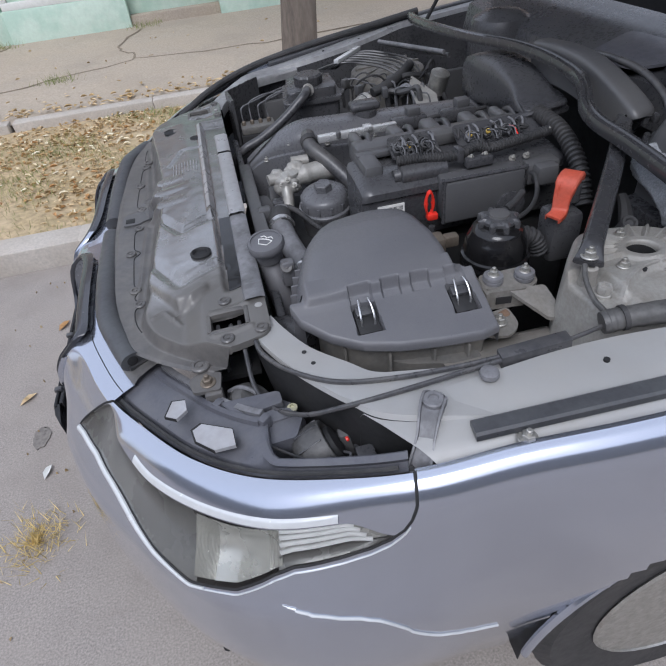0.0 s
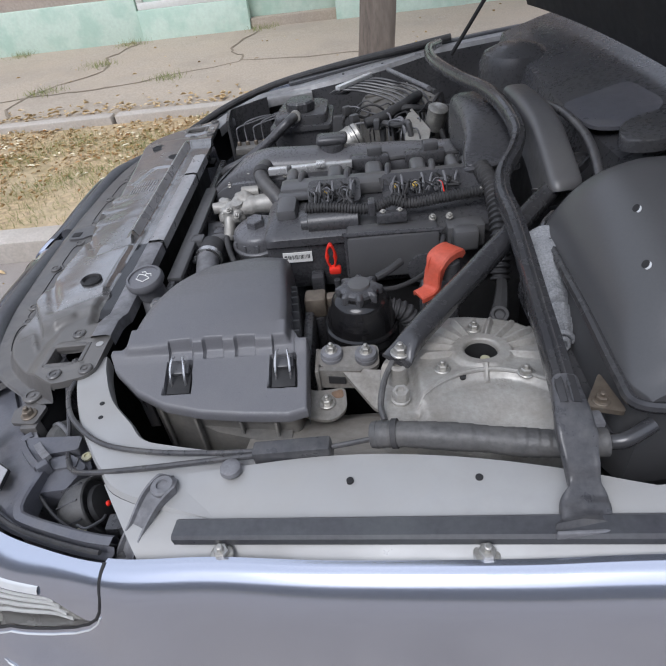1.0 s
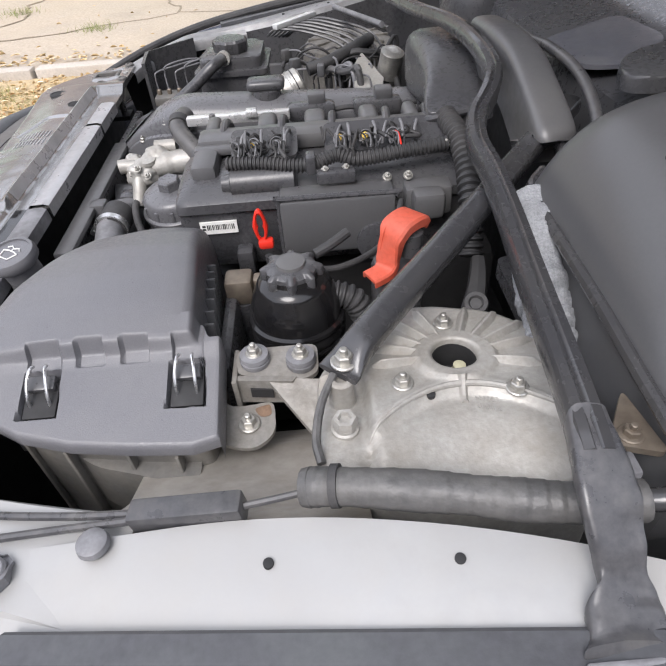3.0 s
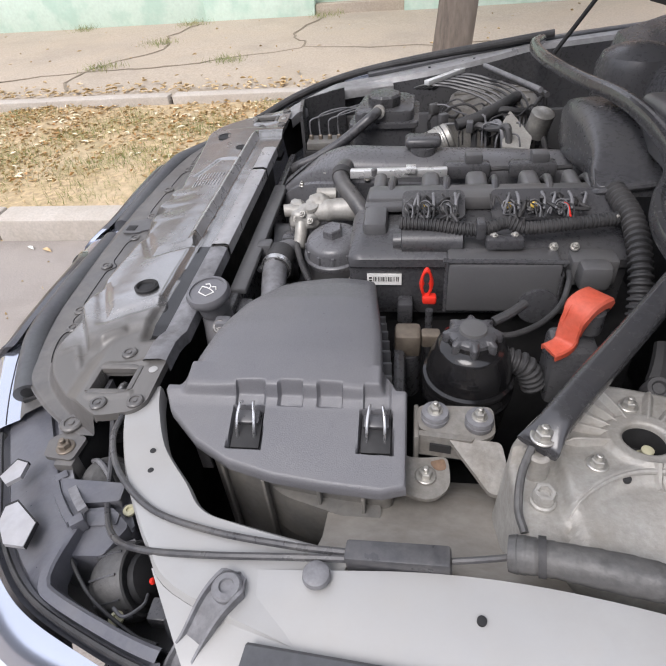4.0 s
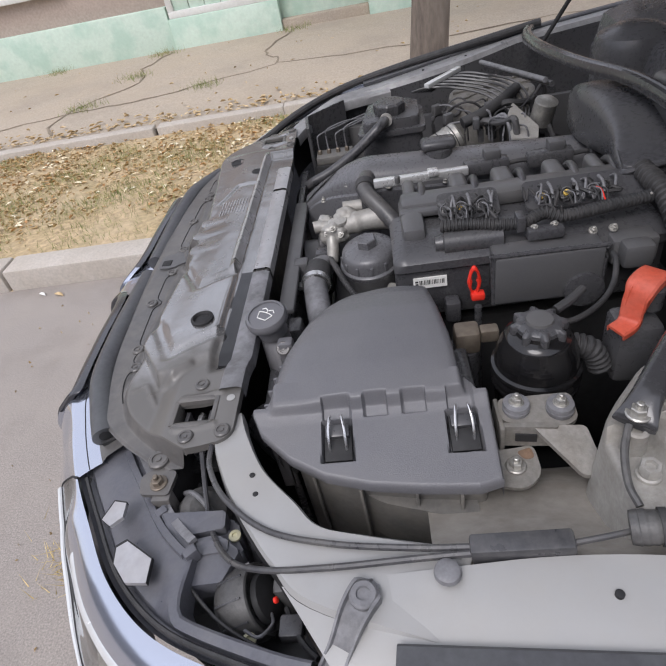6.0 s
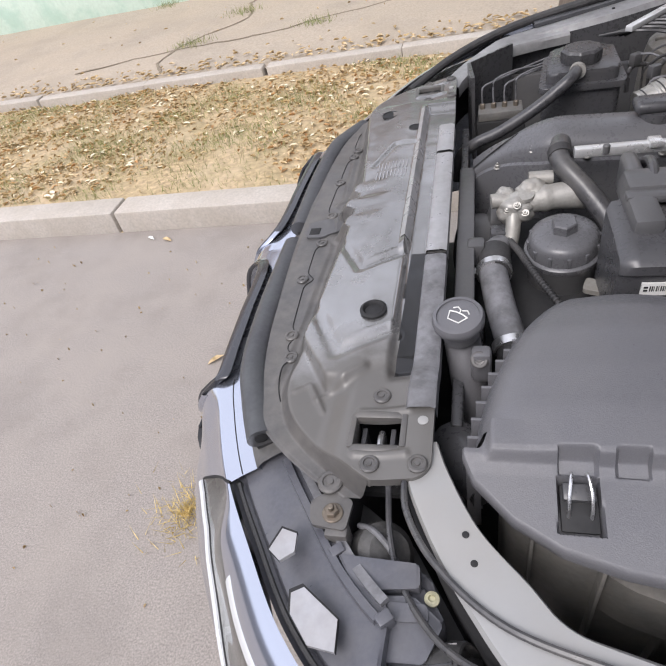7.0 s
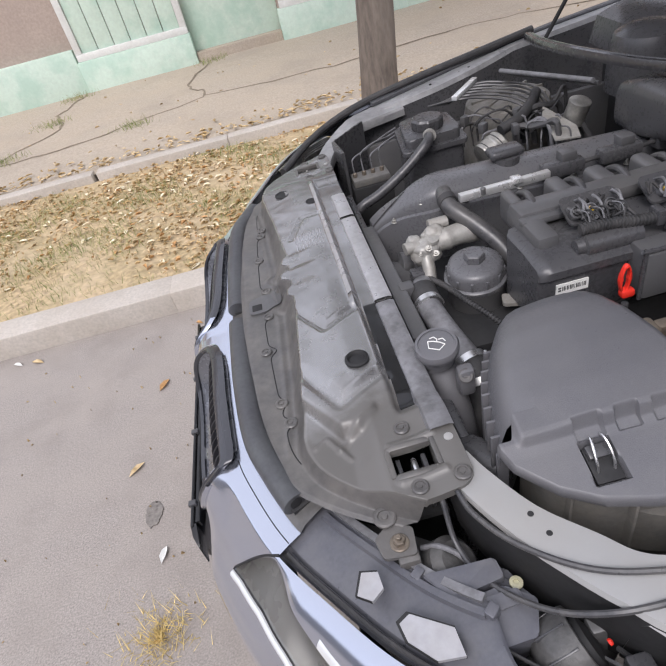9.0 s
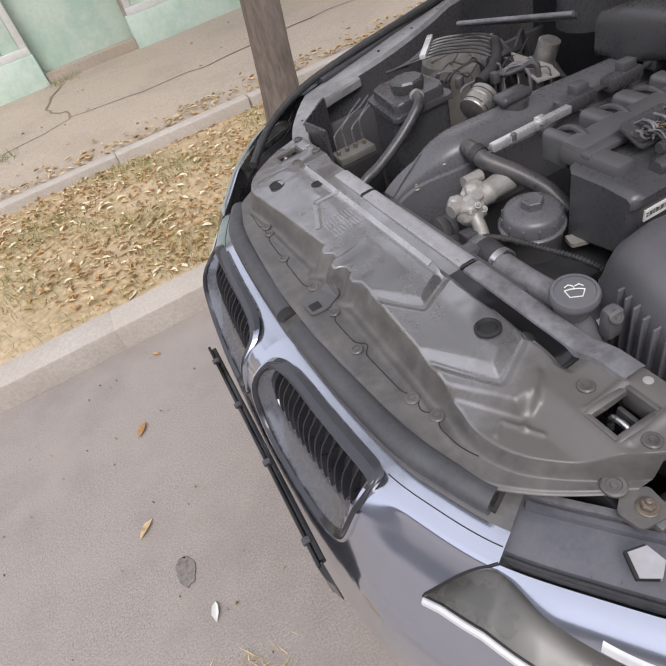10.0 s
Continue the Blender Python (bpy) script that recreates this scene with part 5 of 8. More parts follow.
rows = [[(q[0], q[1], q[2] - 0.03 if k > 1 else q[2]) for k, q in enumerate(rows[0])]] + rows + [[(q[0], q[1], q[2] - 0.03 if k > 1 else q[2]) for k, q in enumerate(rows[-1])]]
bm = bmesh.new()
grid(bm, rows)
part("lid", bm, AIRBOX, airbox, smooth=40)
# wire clips in their pockets
for x in CLIPS:
    tilt = Matrix.Translation((x, 0.645, deck_z(x, 0.645) - 0.0078)) @ Matrix.Rotation(radians(19.8), 4, "X")
    pk = part("clip_pocket", box((-0.0165, -0.021, -0.010), (0.0165, 0.021, -0.004), 0.001, m=tilt), BLACK, airbox, "dark ribbed clip pocket")
    for k in range(8):
        part("pocket_rib", box((-0.001, -0.012, -0.001), (0.001, 0.012, 0.0028), 0, m=tilt @ Matrix.Translation((-0.0138 + 0.0040 * k, -0.008, -0.003))), PLASTIC_DUSTY, pk)
    part("clip_block", box((-0.0145, -0.008, -0.008), (0.0145, 0.008, 0.007), 0.002, m=tilt @ Matrix.Translation((0, 0.014, 0.003))), PLASTIC, airbox)
    for s in (-0.0095, 0.0095):
        q = [tilt @ Vector(p) for p in ((s * 0.7, 0.030, 0.016), (s * 0.8, 0.025, 0.020), (s, 0.012, 0.018), (s * 1.05, -0.001, 0.011), (s * 1.05, -0.008, 0.002))]
        part("wire_clip", tube(q, 0.0017, 5, 8), CHROME, airbox, "bent steel wire clip")
# moulded fins down both flanks of the hump
for k in range(9):
    y = 0.70 + 0.022 * k
    top = hump_top(y)
    part("flank_fin", box((hump_left(y) - 0.028, y - 0.002, 0.70), (hump_left(y) - 0.012, y + 0.002, top - 0.045), 0.0008), AIRBOX, airbox)
    part("flank_fin", box((hump_right(y) - 0.002, y - 0.002, 0.68), (hump_right(y) + 0.012, y + 0.002, top - 0.05), 0.0008), PLASTIC_DUSTY, airbox)
# lower body
part("lower_body", slab(rounded([(0.135, 0.72), (0.14, 0.66), (0.20, 0.618), (0.31, 0.600), (0.372, 0.594), (0.374, 0.72)], 0.015), 0.822, 0.25), DIRTY_BOX, airbox, "grey-beige dirty lower half")
part("body_flange", slab(rounded([(0.205, 0.63), (0.25, 0.600), (0.33, 0.576), (0.360, 0.577), (0.355, 0.63)], 0.01), 0.79, 0.08), DIRTY_BOX, airbox)
for x, y in ((0.165, 0.640), (0.225, 0.608), (0.29, 0.598), (0.34, 0.590)):
    part("body_rib", box((x - 0.002, y - 0.006, 0.60), (x + 0.002, y + 0.03, 0.815), 0.001), DIRTY_BOX, airbox)
part("side_duct", box((0.366, 0.70, 0.66), (0.384, 0.86, 0.815), 0.008), PLASTIC, airbox)
part("snorkel", tube([(0.13, 0.72, 0.76), (0.10, 0.75, 0.76), (0.08, 0.78, 0.75)], 0.035, 6, 14), PLASTIC, airbox)

# oil filter housing
oil = thing("oil_filter_housing", (0.25, 1.135, 0.55), "dusty black oil filter housing with hex-topped cap", "oil filter")
ax = Vector((-0.05, -0.10, 1.0)).normalized()
o = Vector((0.245, 1.146, 0.836)) - ax * 0.062
part("body", lathe(o, [(0.052, -0.2), (0.0545, -0.06), (0.056, -0.012), (0.058, -0.006), (0.058, 0.0)], 48, axis=ax), PLASTIC_DUSTY, oil, "dusty grey lower housing")
cap = part("cap", lathe(o, [(0.059, -0.002), (0.0605, 0.002), (0.0605, 0.008), (0.058, 0.010), (0.0555, 0.011), (0.0535, 0.028), (0.0510, 0.036), (0.045, 0.041), (0.030, 0.045), (0.019, 0.046)], 48, axis=ax), ENGINE_BLACK, oil, "domed screw cap")
fl = bmesh.new()
for k in range(12):
    a = 2 * math.pi * k / 12
    rot = ax.to_track_quat("Z", "Y").to_matrix()
    c = o + rot @ Vector((0.0522 * math.cos(a), 0.0522 * math.sin(a), 0.020))
    box((-0.004, -0.003, -0.009), (0.004, 0.003, 0.009), 0.001, fl, m=Matrix.Translation(c) @ rot.to_4x4() @ Matrix.Rotation(a, 4, "Z"))
part("grip_flats", fl, ENGINE_BLACK, cap)
part("hex_nut", lathe(o, [(0.0205, 0.044), (0.0195, 0.060), (0.0175, 0.062), (0.012, 0.061)], 6, axis=ax), ENGINE_BLACK, cap)
part("ear", slab(rounded([(0.27, 1.075), (0.31, 1.06), (0.315, 1.085), (0.28, 1.105)], 0.008), 0.756, 0.008), ALLOY, oil)
placed("bolt", BOLT_SMALL, oil, at(0.30, 1.073, 0.756))
part("base", box((0.19, 1.09, 0.50), (0.30, 1.22, 0.66), 0.02), PLASTIC_DUSTY, oil)

# thermostat and coolant hose
thermo = thing("thermostat_housing", (0.17, 1.23, 0.72), "pale cast alloy thermostat housing with bolts", "thermostat")
def lump(c, radii, seed):
    b_ = bmesh.new()
    bmesh.ops.create_icosphere(b_, subdivisions=4, radius=1.0)
    for v in b_.verts:
        k = 1 + 0.22 * noise.noise(v.co * 1.6 + Vector((seed, 0, 0))) + 0.08 * noise.noise(v.co * 4 + Vector((0, seed, 0)))
        v.co = Vector((c[0] + v.co.x * radii[0] * k, c[1] + v.co.y * radii[1] * k, c[2] + v.co.z * radii[2] * k))
    return b_


part("body", lump((0.176, 1.240, 0.806), (0.034, 0.030, 0.026), 3), ALLOY, thermo)
part("shoulder", lump((0.205, 1.262, 0.826), (0.026, 0.020, 0.020), 8), ALLOY, thermo)
part("shoulder", lump((0.160, 1.258, 0.818), (0.018, 0.018, 0.018), 5), ALLOY, thermo)
part("flange_plate", slab(rounded([(0.186, 1.222), (0.205, 1.228), (0.212, 1.262), (0.196, 1.278), (0.180, 1.25)], 0.008), lambda x, y: 0.836 + 0.2 * (y - 1.25), 0.006), ALLOY, thermo)
part("bolt_boss", lathe((0.198, 1.258, 0.832), [(0.009, 0), (0.008, 0.008), (0.004, 0.009)], 14), ALLOY, thermo)
part("outlet", tube([(0.175, 1.245, 0.815), (0.15, 1.245, 0.820), (0.136, 1.243, 0.820)], 0.013, 5, 14), ALLOY, thermo)
part("pipe", tube([(0.19, 1.245, 0.812), (0.24, 1.252, 0.817), (0.29, 1.258, 0.815)], 0.022, 8, 20, scale=lambda f: 0.85 + 0.3 * f + (0.12 if 0.28 < f < 0.40 else 0)), ALLOY, thermo, "pale alloy pipe stub")
part("neck", tube([(0.173, 1.222, 0.805), (0.172, 1.205, 0.785), (0.168, 1.19, 0.765)], 0.013, 5, 14), ALLOY, thermo)
for x, y, z in ((0.178, 1.215, 0.826), (0.163, 1.222, 0.812), (0.192, 1.216, 0.81)):
    placed("bolt", BOLT_SMALL, thermo, at(x, y, z, (-0.15, -0.6, 0.75)))
part("rear_stub", tube([(0.20, 1.285, 0.835), (0.24, 1.285, 0.835)], 0.013, 3, 12), ALLOY, thermo)
part("sensor_plug", box((0.135, 1.195, 0.762), (0.165, 1.225, 0.785), 0.003), PLASTIC, thermo)

hose = thing("radiator_hose", (0.15, 1.05, 0.7), "greyed rubber radiator hose with steel clamps", "hose")
part("hose_body", tube([(0.155, 1.20, 0.755), (0.140, 1.15, 0.775), (0.138, 1.10, 0.772), (0.147, 1.03, 0.762), (0.160, 0.965, 0.752), (0.168, 0.93, 0.735), (0.166, 0.90, 0.70), (0.150, 0.88, 0.64)], 0.023, 8, 20), HOSE_GREY, hose)
part("sleeve", tube([(0.141, 1.155, 0.774), (0.138, 1.10, 0.772)], 0.027, 4, 20), RUBBER, hose)
for p0, p1 in (((0.1385, 1.112, 0.7725), (0.139, 1.100, 0.772)), ((0.1605, 0.962, 0.7515), (0.1625, 0.950, 0.748))):
    part("clamp", tube([p0, p1], 0.029, 3, 24), CHROME, hose, "shiny steel hose clamp")
part("elbow", tube([(0.1605, 0.965, 0.752), (0.167, 0.935, 0.740), (0.166, 0.905, 0.715), (0.150, 0.885, 0.68), (0.13, 0.875, 0.62)], 0.0265, 6, 18), RUBBER, hose, "black rubber elbow")
part("clamp", tube([(0.1665, 0.930, 0.737), (0.1668, 0.920, 0.728)], 0.029, 3, 24), CHROME_SOFT, hose)
part("clamp_screw", lathe((0.190, 0.958, 0.755), [(0.005, -0.008), (0.005, 0.008), (0.003, 0.01)], 10, axis=(0, 1, 0)), CHROME, hose)
part("clamp_screw", lathe((0.108, 1.105, 0.772), [(0.005, -0.008), (0.005, 0.008), (0.003, 0.01)], 10, axis=(0, 1, 0)), CHROME, hose)
sens = thing("sensor_cable", (0.2, 1.1, 0.75), "thin corrugated black sensor cable", "cable")
part("conduit", corrugated([(0.165, 1.19, 0.775), (0.18, 1.13, 0.79), (0.20, 1.07, 0.79), (0.23, 1.01, 0.78), (0.26, 0.97, 0.75)], 0.006), RUBBER, sens)

# washer filler
wash = thing("washer_filler", (0.1, 0.88, 0.55), "grey washer-fluid filler neck with round cap", "washer filler")
wax = Vector((-0.08, -0.12, 1)).normalized()
wo = Vector((0.089, 0.889, 0.872))
part("neck", tube([wo - wax * 0.012, wo - wax * 0.05, (0.10, 0.872, 0.78), (0.108, 0.855, 0.70), (0.11, 0.85, 0.55)], 0.024, 6, 20), AIRBOX, wash)
wcap = part("cap", lathe(wo, [(0.030, -0.014), (0.033, -0.010), (0.0335, -0.002), (0.031, 0.003), (0.027, 0.0035), (0.0265, 0.001), (0.01, 0.0015)], 40, axis=wax), AIRBOX, wash, "round cap with washer symbol")
sy = bmesh.new()
rot = wax.to_track_quat("Z", "Y").to_matrix().to_4x4()
base = Matrix.Translation(wo + wax * 0.0022) @ rot @ Matrix.Rotation(radians(0), 4, "Z")
sym = [[(-0.013, 0.002), (-0.008, -0.010), (0.008, -0.010), (0.013, 0.002)], [(-0.013, 0.002), (-0.005, 0.004), (0.005, 0.004), (0.013, 0.002)], [(-0.012, 0.008), (-0.007, 0.012), (-0.001, 0.009), (0.0, 0.004)], [(0.012, 0.008), (0.007, 0.012), (0.001, 0.009)]]
for line in sym:
    sweep([base @ Vector((x, y, 0)) for x, y in line], circle(0.0009, 6), sy)
part("washer_symbol", sy, WHITE_LABEL, wcap)
part("bracket", box((0.105, 0.84, 0.80), (0.13, 0.862, 0.85), 0.006), AIRBOX, wash)
placed("bolt", RIVET, wash, at(0.115, 0.842, 0.842, (0, -0.6, 0.6)))

# engine
engine = thing("engine", (0.45, 1.25, 0.3), "straight-six engine with dark grey covers", "engine")
part("block", box((0.16, 1.02, 0.30), (0.80, 1.52, 0.72), 0.03), BLACK, engine)
def vc_top(x):
    return 0.800 + 0.087 * math.sin(math.pi / 2 * min(1, (x - 0.105) / 0.16)) - 0.05 * max(0, x - 0.27)


def vc_front(x):
    return 1.400 - 0.065 * smooth(0.10, 0.26, x)


rows = []
for x in [0.101] + frange(0.105, 0.27, 16) + frange(0.29, 0.80, 16):
    zt, yf = vc_top(max(x, 0.105)) - (0.03 if x < 0.104 else 0), vc_front(x)
    zf = zt - 0.010 - 0.030 * smooth(0.105, 0.24, x)
    rows.append([(x, y, z) for y, z in ((yf - 0.008, 0.68), (yf - 0.008, zf - 0.020), (yf - 0.006, zf - 0.008), (yf + 0.002, zf - 0.006), (yf + 0.003, zf), (yf + 0.006, zf + 0.45 * (zt - zf)), (yf + 0.014, zf + 0.75 * (zt - zf)), (yf + 0.028, zt - 0.004), (yf + 0.044, zt), (1.408, zt + 0.001), (1.418, zt - 0.002), (1.426, zt - 0.012), (1.430, 0.68))])
bm = bmesh.new()
vs = grid(bm, rows)
bm.faces.new(vs[0])
bm.faces.new(vs[-1])
part("valve_cover", bm, ENGINE_BLACK, engine, "long dark grey valve cover with rounded front end", smooth=40)
part("cover_seam", sweep([(0.262, y, z + 0.0008) for y, z in ((1.340, vc_top(0.262) - 0.034), (1.365, vc_top(0.262) - 0.022), (1.404, vc_top(0.262) - 0.002), (1.414, vc_top(0.262) + 0.0005))], circle(0.0012, 6)), BLACK, engine)
for x in (0.150, 0.30, 0.42, 0.54, 0.66, 0.77):
    placed("bolt", BOLT_SMALL, engine, at(x, vc_front(x) - 0.003, vc_top(x) - 0.042 if x > 0.2 else vc_top(x) - 0.028))
placed("bolt", BOLT_SMALL, engine, at(0.21, 1.362, 0.848))
fill = part("oil_filler_cap", box((0.377, 1.375, 0.888), (0.452, 1.422, 0.908), 0.009, seg=3), PLASTIC, engine, "black oil filler cap")
part("filler_neck", lathe((0.415, 1.392, 0.82), [(0.030, 0), (0.030, 0.05), (0.027, 0.070)], 28), PLASTIC, engine)
rail = part("silver_rail", box((0.270, 1.278, 0.870), (0.46, 1.294, 0.886), 0.002), CHROME_SOFT, engine, "bright fuel rail")
part("rail_clip", box((0.380, 1.272, 0.880), (0.400, 1.296, 0.891), 0.002), CHROME_SOFT, rail)
part("rail_stud", lathe((0.318, 1.28, 0.876), [(0.006, 0), (0.006, 0.012), (0.004, 0.014)], 10), PLASTIC_DUSTY, rail)
for x in (0.50, 0.625, 0.745):
    c = part("ignition_coil", box((x - 0.045, 1.295, 0.855), (x + 0.045, 1.330, 0.885), 0.008), PLASTIC, engine)
    part("coil_top", box((x - 0.005, 1.302, 0.882), (x + 0.028, 1.330, 0.903), 0.004), PLASTIC_DUSTY, c)
    part("coil_lead", tube([(x + 0.045, 1.31, 0.87), (x + 0.07, 1.31, 0.872), (x + 0.10, 1.312, 0.868)], 0.005, 5, 8), RUBBER, c)
part("breather_hose", tube([(0.256, 1.345, 0.868), (0.250, 1.31, 0.870), (0.253, 1.282, 0.860), (0.285, 1.243, 0.835), (0.32, 1.195, 0.80), (0.335, 1.15, 0.765)], 0.017, 8, 16), RUBBER_GREY, engine, "bent rubber breather hose")
part("breather_joint", tube([(0.2505, 1.312, 0.870), (0.251, 1.296, 0.866)], 0.020, 3, 16), RUBBER, engine)
part("alternator_end", lathe((0.13, 1.29, 0.69), [(0.02, -0.03), (0.06, -0.02), (0.065, 0.02), (0.06, 0.05)], 28, axis=(-1, -0.2, 0.3)), PLASTIC_DUSTY, engine)
for i, (x, y, z, r) in enumerate(((0.14, 1.24, 0.70, 0.035), (0.12, 1.17, 0.66, 0.03), (0.15, 1.30, 0.745, 0.03))):
    part("pulley", lathe((x, y, z), [(r * 0.4, -0.02), (r, -0.018), (r * 0.85, -0.008), (r, 0), (r, 0.015), (r * 0.5, 0.02)], 28, axis=(-1, 0, 0.1)), PLASTIC_DUSTY, engine)

# intake manifold
mani = thing("intake_manifold", (0.5, 1.03, 0.7), "black plastic intake manifold with wiring on top", "intake manifold")
rows = []
for x, s in ((0.292, 0.85), (0.30, 0.97), (0.315, 1.0), (0.55, 1.0), (0.70, 1.0), (0.712, 0.95)):
    c = (1.03, 0.83)
    rows.append([(x, c[0] + (y - c[0]) * s, c[1] + (z - c[1]) * s) for y, z in ((1.12, 0.74), (0.995, 0.755), (0.985, 0.79), (0.983, 0.852), (0.976, 0.858), (0.976, 0.872), (0.986, 0.880), (1.04, 0.886), (1.12, 0.885))])
bm = bmesh.new()
vs = grid(bm, rows)
bm.faces.new(vs[0])
bm.faces.new(vs[-1])
part("plenum", bm, PLASTIC, mani, smooth=40)
bm = box((0.444, 0.938, 0.80), (0.607, 0.99, 0.886), 0.006)
part("front_box", bm, PLASTIC_DUSTY, mani, "black box with raised rim")
part("box_rim", tube([(0.444, 0.944, 0.80), (0.444, 0.944, 0.884), (0.45, 0.944, 0.889), (0.60, 0.944, 0.887), (0.608, 0.944, 0.882), (0.608, 0.944, 0.82)], 0.004, 3, 8), PLASTIC, mani)
part("end_tower", box((0.312, 1.03, 0.87), (0.352, 1.16, 0.905), 0.01), PLASTIC_DUSTY, mani)
part("upper_beam", box((0.315, 1.105, 0.885), (0.69, 1.16, 0.913), 0.01), PLASTIC_DUSTY, mani)
part("beam_lip", box((0.312, 1.088, 0.893), (0.40, 1.11, 0.906), 0.005), PLASTIC_DUSTY, mani)
for x, w in ((0.335, 0.012), (0.425, 0.016), (0.505, 0.018), (0.595, 0.016), (0.665, 0.012)):
    part("runner", box((x - w, 1.15, 0.85), (x + w, 1.215, 0.912), 0.010, seg=3), PLASTIC_DUSTY, mani)
    part("runner_neck", tube([(x + w + 0.008, 1.13, 0.905), (x + w + 0.010, 1.165, 0.913), (x + w + 0.012, 1.20, 0.90), (x + w + 0.012, 1.23, 0.87)], 0.007, 5, 10), RUBBER_GREY, mani)
for x0, x1 in ((0.375, 0.475), (0.515, 0.70)):
    part("connector_plate", slab(rounded([(x0, 1.045), (x1, 1.045), (x1, 1.095), (x0, 1.095)], 0.012), lambda x, y: 0.905 + 0.5 * (y - 1.045), 0.004), PLASTIC, mani)
harness = part("corrugated_harness", corrugated([(0.372, 1.012, 0.915), (0.42, 1.008, 0.914), (0.47, 1.0, 0.91), (0.50, 0.998, 0.912), (0.53, 1.006, 0.918), (0.56, 1.0, 0.912), (0.62, 1.004, 0.916), (0.69, 1.012, 0.92)], 0.0105, 0.0055, 0.0022), RUBBER, mani, "black corrugated wiring conduit")
part("vacuum_canister", lathe((0.362, 1.005, 0.888), [(0.012, 0), (0.014, 0.012), (0.02, 0.014), (0.021, 0.105), (0.014, 0.108)], 20, axis=(1, 0, 0)), PLASTIC, mani, "black canister")
part("wire_clamp", box((0.50, 0.972, 0.89), (0.555, 0.992, 0.908), 0.004), PLASTIC, mani)
part("wire_clamp", box((0.486, 0.985, 0.90), (0.500, 1.012, 0.926), 0.003), PLASTIC, mani)
for x, y, z in ((0.512, 0.985, 0.905), (0.542, 0.987, 0.905), (0.687, 1.012, 0.918), (0.60, 0.985, 0.888), (0.63, 0.985, 0.888)):
    placed("bolt", BOLT_SMALL, mani, at(x, y, z, (0, -0.5, 0.8)))
for i, x in enumerate((0.388, 0.412, 0.446, 0.54, 0.578, 0.618)):
    c = part("connector", lathe((x, 1.055, 0.918), [(0.009, -0.012), (0.011, 0.0), (0.0105, 0.009), (0.008, 0.011), (0.007, 0.006)], 16, axis=(-0.15, -0.65, 0.7)), HOSE_GREY if i % 2 else PLASTIC_DUSTY, mani, "round plug")
    part("plug_core", lathe((x - 0.002, 1.048, 0.924), [(0.005, 0), (0.005, 0.005), (0.003, 0.006)], 8, axis=(-0.15, -0.65, 0.7)), YELLOW if i in (1, 3, 4) else RUBBER, c)
    for k in range(4):
        part("wire", tube([(x - 0.006 + 0.004 * k, 1.045, 0.93), (x - 0.004 + 0.004 * k + 0.004 * (k % 2), 1.03, 0.932), (x - 0.002 + 0.004 * k, 1.015, 0.922)], 0.0013, 4, 5), (RUBBER, HOSE_GREY, RED_DEEP if i == 5 else RUBBER, RUBBER)[k], c)
    part("clip_bar", tube([(x + 0.012, 1.035, 0.925), (x + 0.012, 1.05, 0.936), (x + 0.012, 1.07, 0.936)], 0.0025, 4, 8), HOSE_GREY, c)
lab = part("label", box((0.321, 0.9795, 0.822), (0.376, 0.9825, 0.842), 0.0), WHITE_LABEL, mani, "white sticker with barcode")
ink = bmesh.new()
for k in range(16):
    box((0.331 + 0.0026 * k, 0.9790, 0.829), (0.331 + 0.0026 * k + rng.choice((0.0008, 0.0016)), 0.9797, 0.8375), 0, ink)
for k in range(2):
    box((0.324, 0.9790, 0.829 + 0.005 * k), (0.329, 0.9797, 0.832 + 0.005 * k), 0, ink)
part("label_bars", ink, INK, lab)
part("solenoid", box((0.37, 0.955, 0.76), (0.395, 0.985, 0.80), 0.005), PLASTIC, mani)
part("end_valve", box((0.622, 0.955, 0.838), (0.690, 0.995, 0.882), 0.006), PLASTIC_DUSTY, mani)
part("valve_nose", box((0.63, 0.93, 0.845), (0.675, 0.962, 0.885), 0.008), PLASTIC_DUSTY, mani)
part("port", lathe((0.58, 0.938, 0.815), [(0.03, 0), (0.03, 0.006), (0.022, 0.008)], 24, axis=(0, -1, 0)), PLASTIC, mani)

# dipstick
dip = thing("dipstick", (0.42, 0.94, 0.6), "red plastic dipstick handle in its tube", "dipstick")
part("tube", tube([(0.421, 0.945, 0.60), (0.420, 0.943, 0.80)], 0.006, 3, 10), PLASTIC, dip)
part("handle", box((0.408, 0.934, 0.816), (0.430, 0.950, 0.830), 0.004), RED_DEEP, dip)
bm = bmesh.new()
rows = []
for i in range(24):
    a = 2 * math.pi * i / 24
    c = Vector((0.414 + 0.007 * math.cos(a), 0.944, 0.850 + 0.024 * math.sin(a)))
    d = Vector((0.006 * math.cos(a), 0, 0.026 * math.sin(a))).normalized()
    rows.append([c + d * (0.0045 * math.cos(b)) + Vector((0, 0.005, 0)) * math.sin(b) for b in [2 * math.pi * k / 8 for k in range(8)]])
grid(bm, rows, True, True)
part("ring", bm, RED_DEEP, dip)

vac = thing("vacuum_hose", (0.52, 0.82, 0.86), "thin black hose between the reservoir and the manifold", "hose")
part("hose", tube([(0.487, 0.790, 0.878), (0.52, 0.80, 0.872), (0.56, 0.83, 0.868), (0.59, 0.865, 0.872), (0.605, 0.90, 0.885), (0.612, 0.93, 0.88)], 0.004, 8, 10), RUBBER, vac)

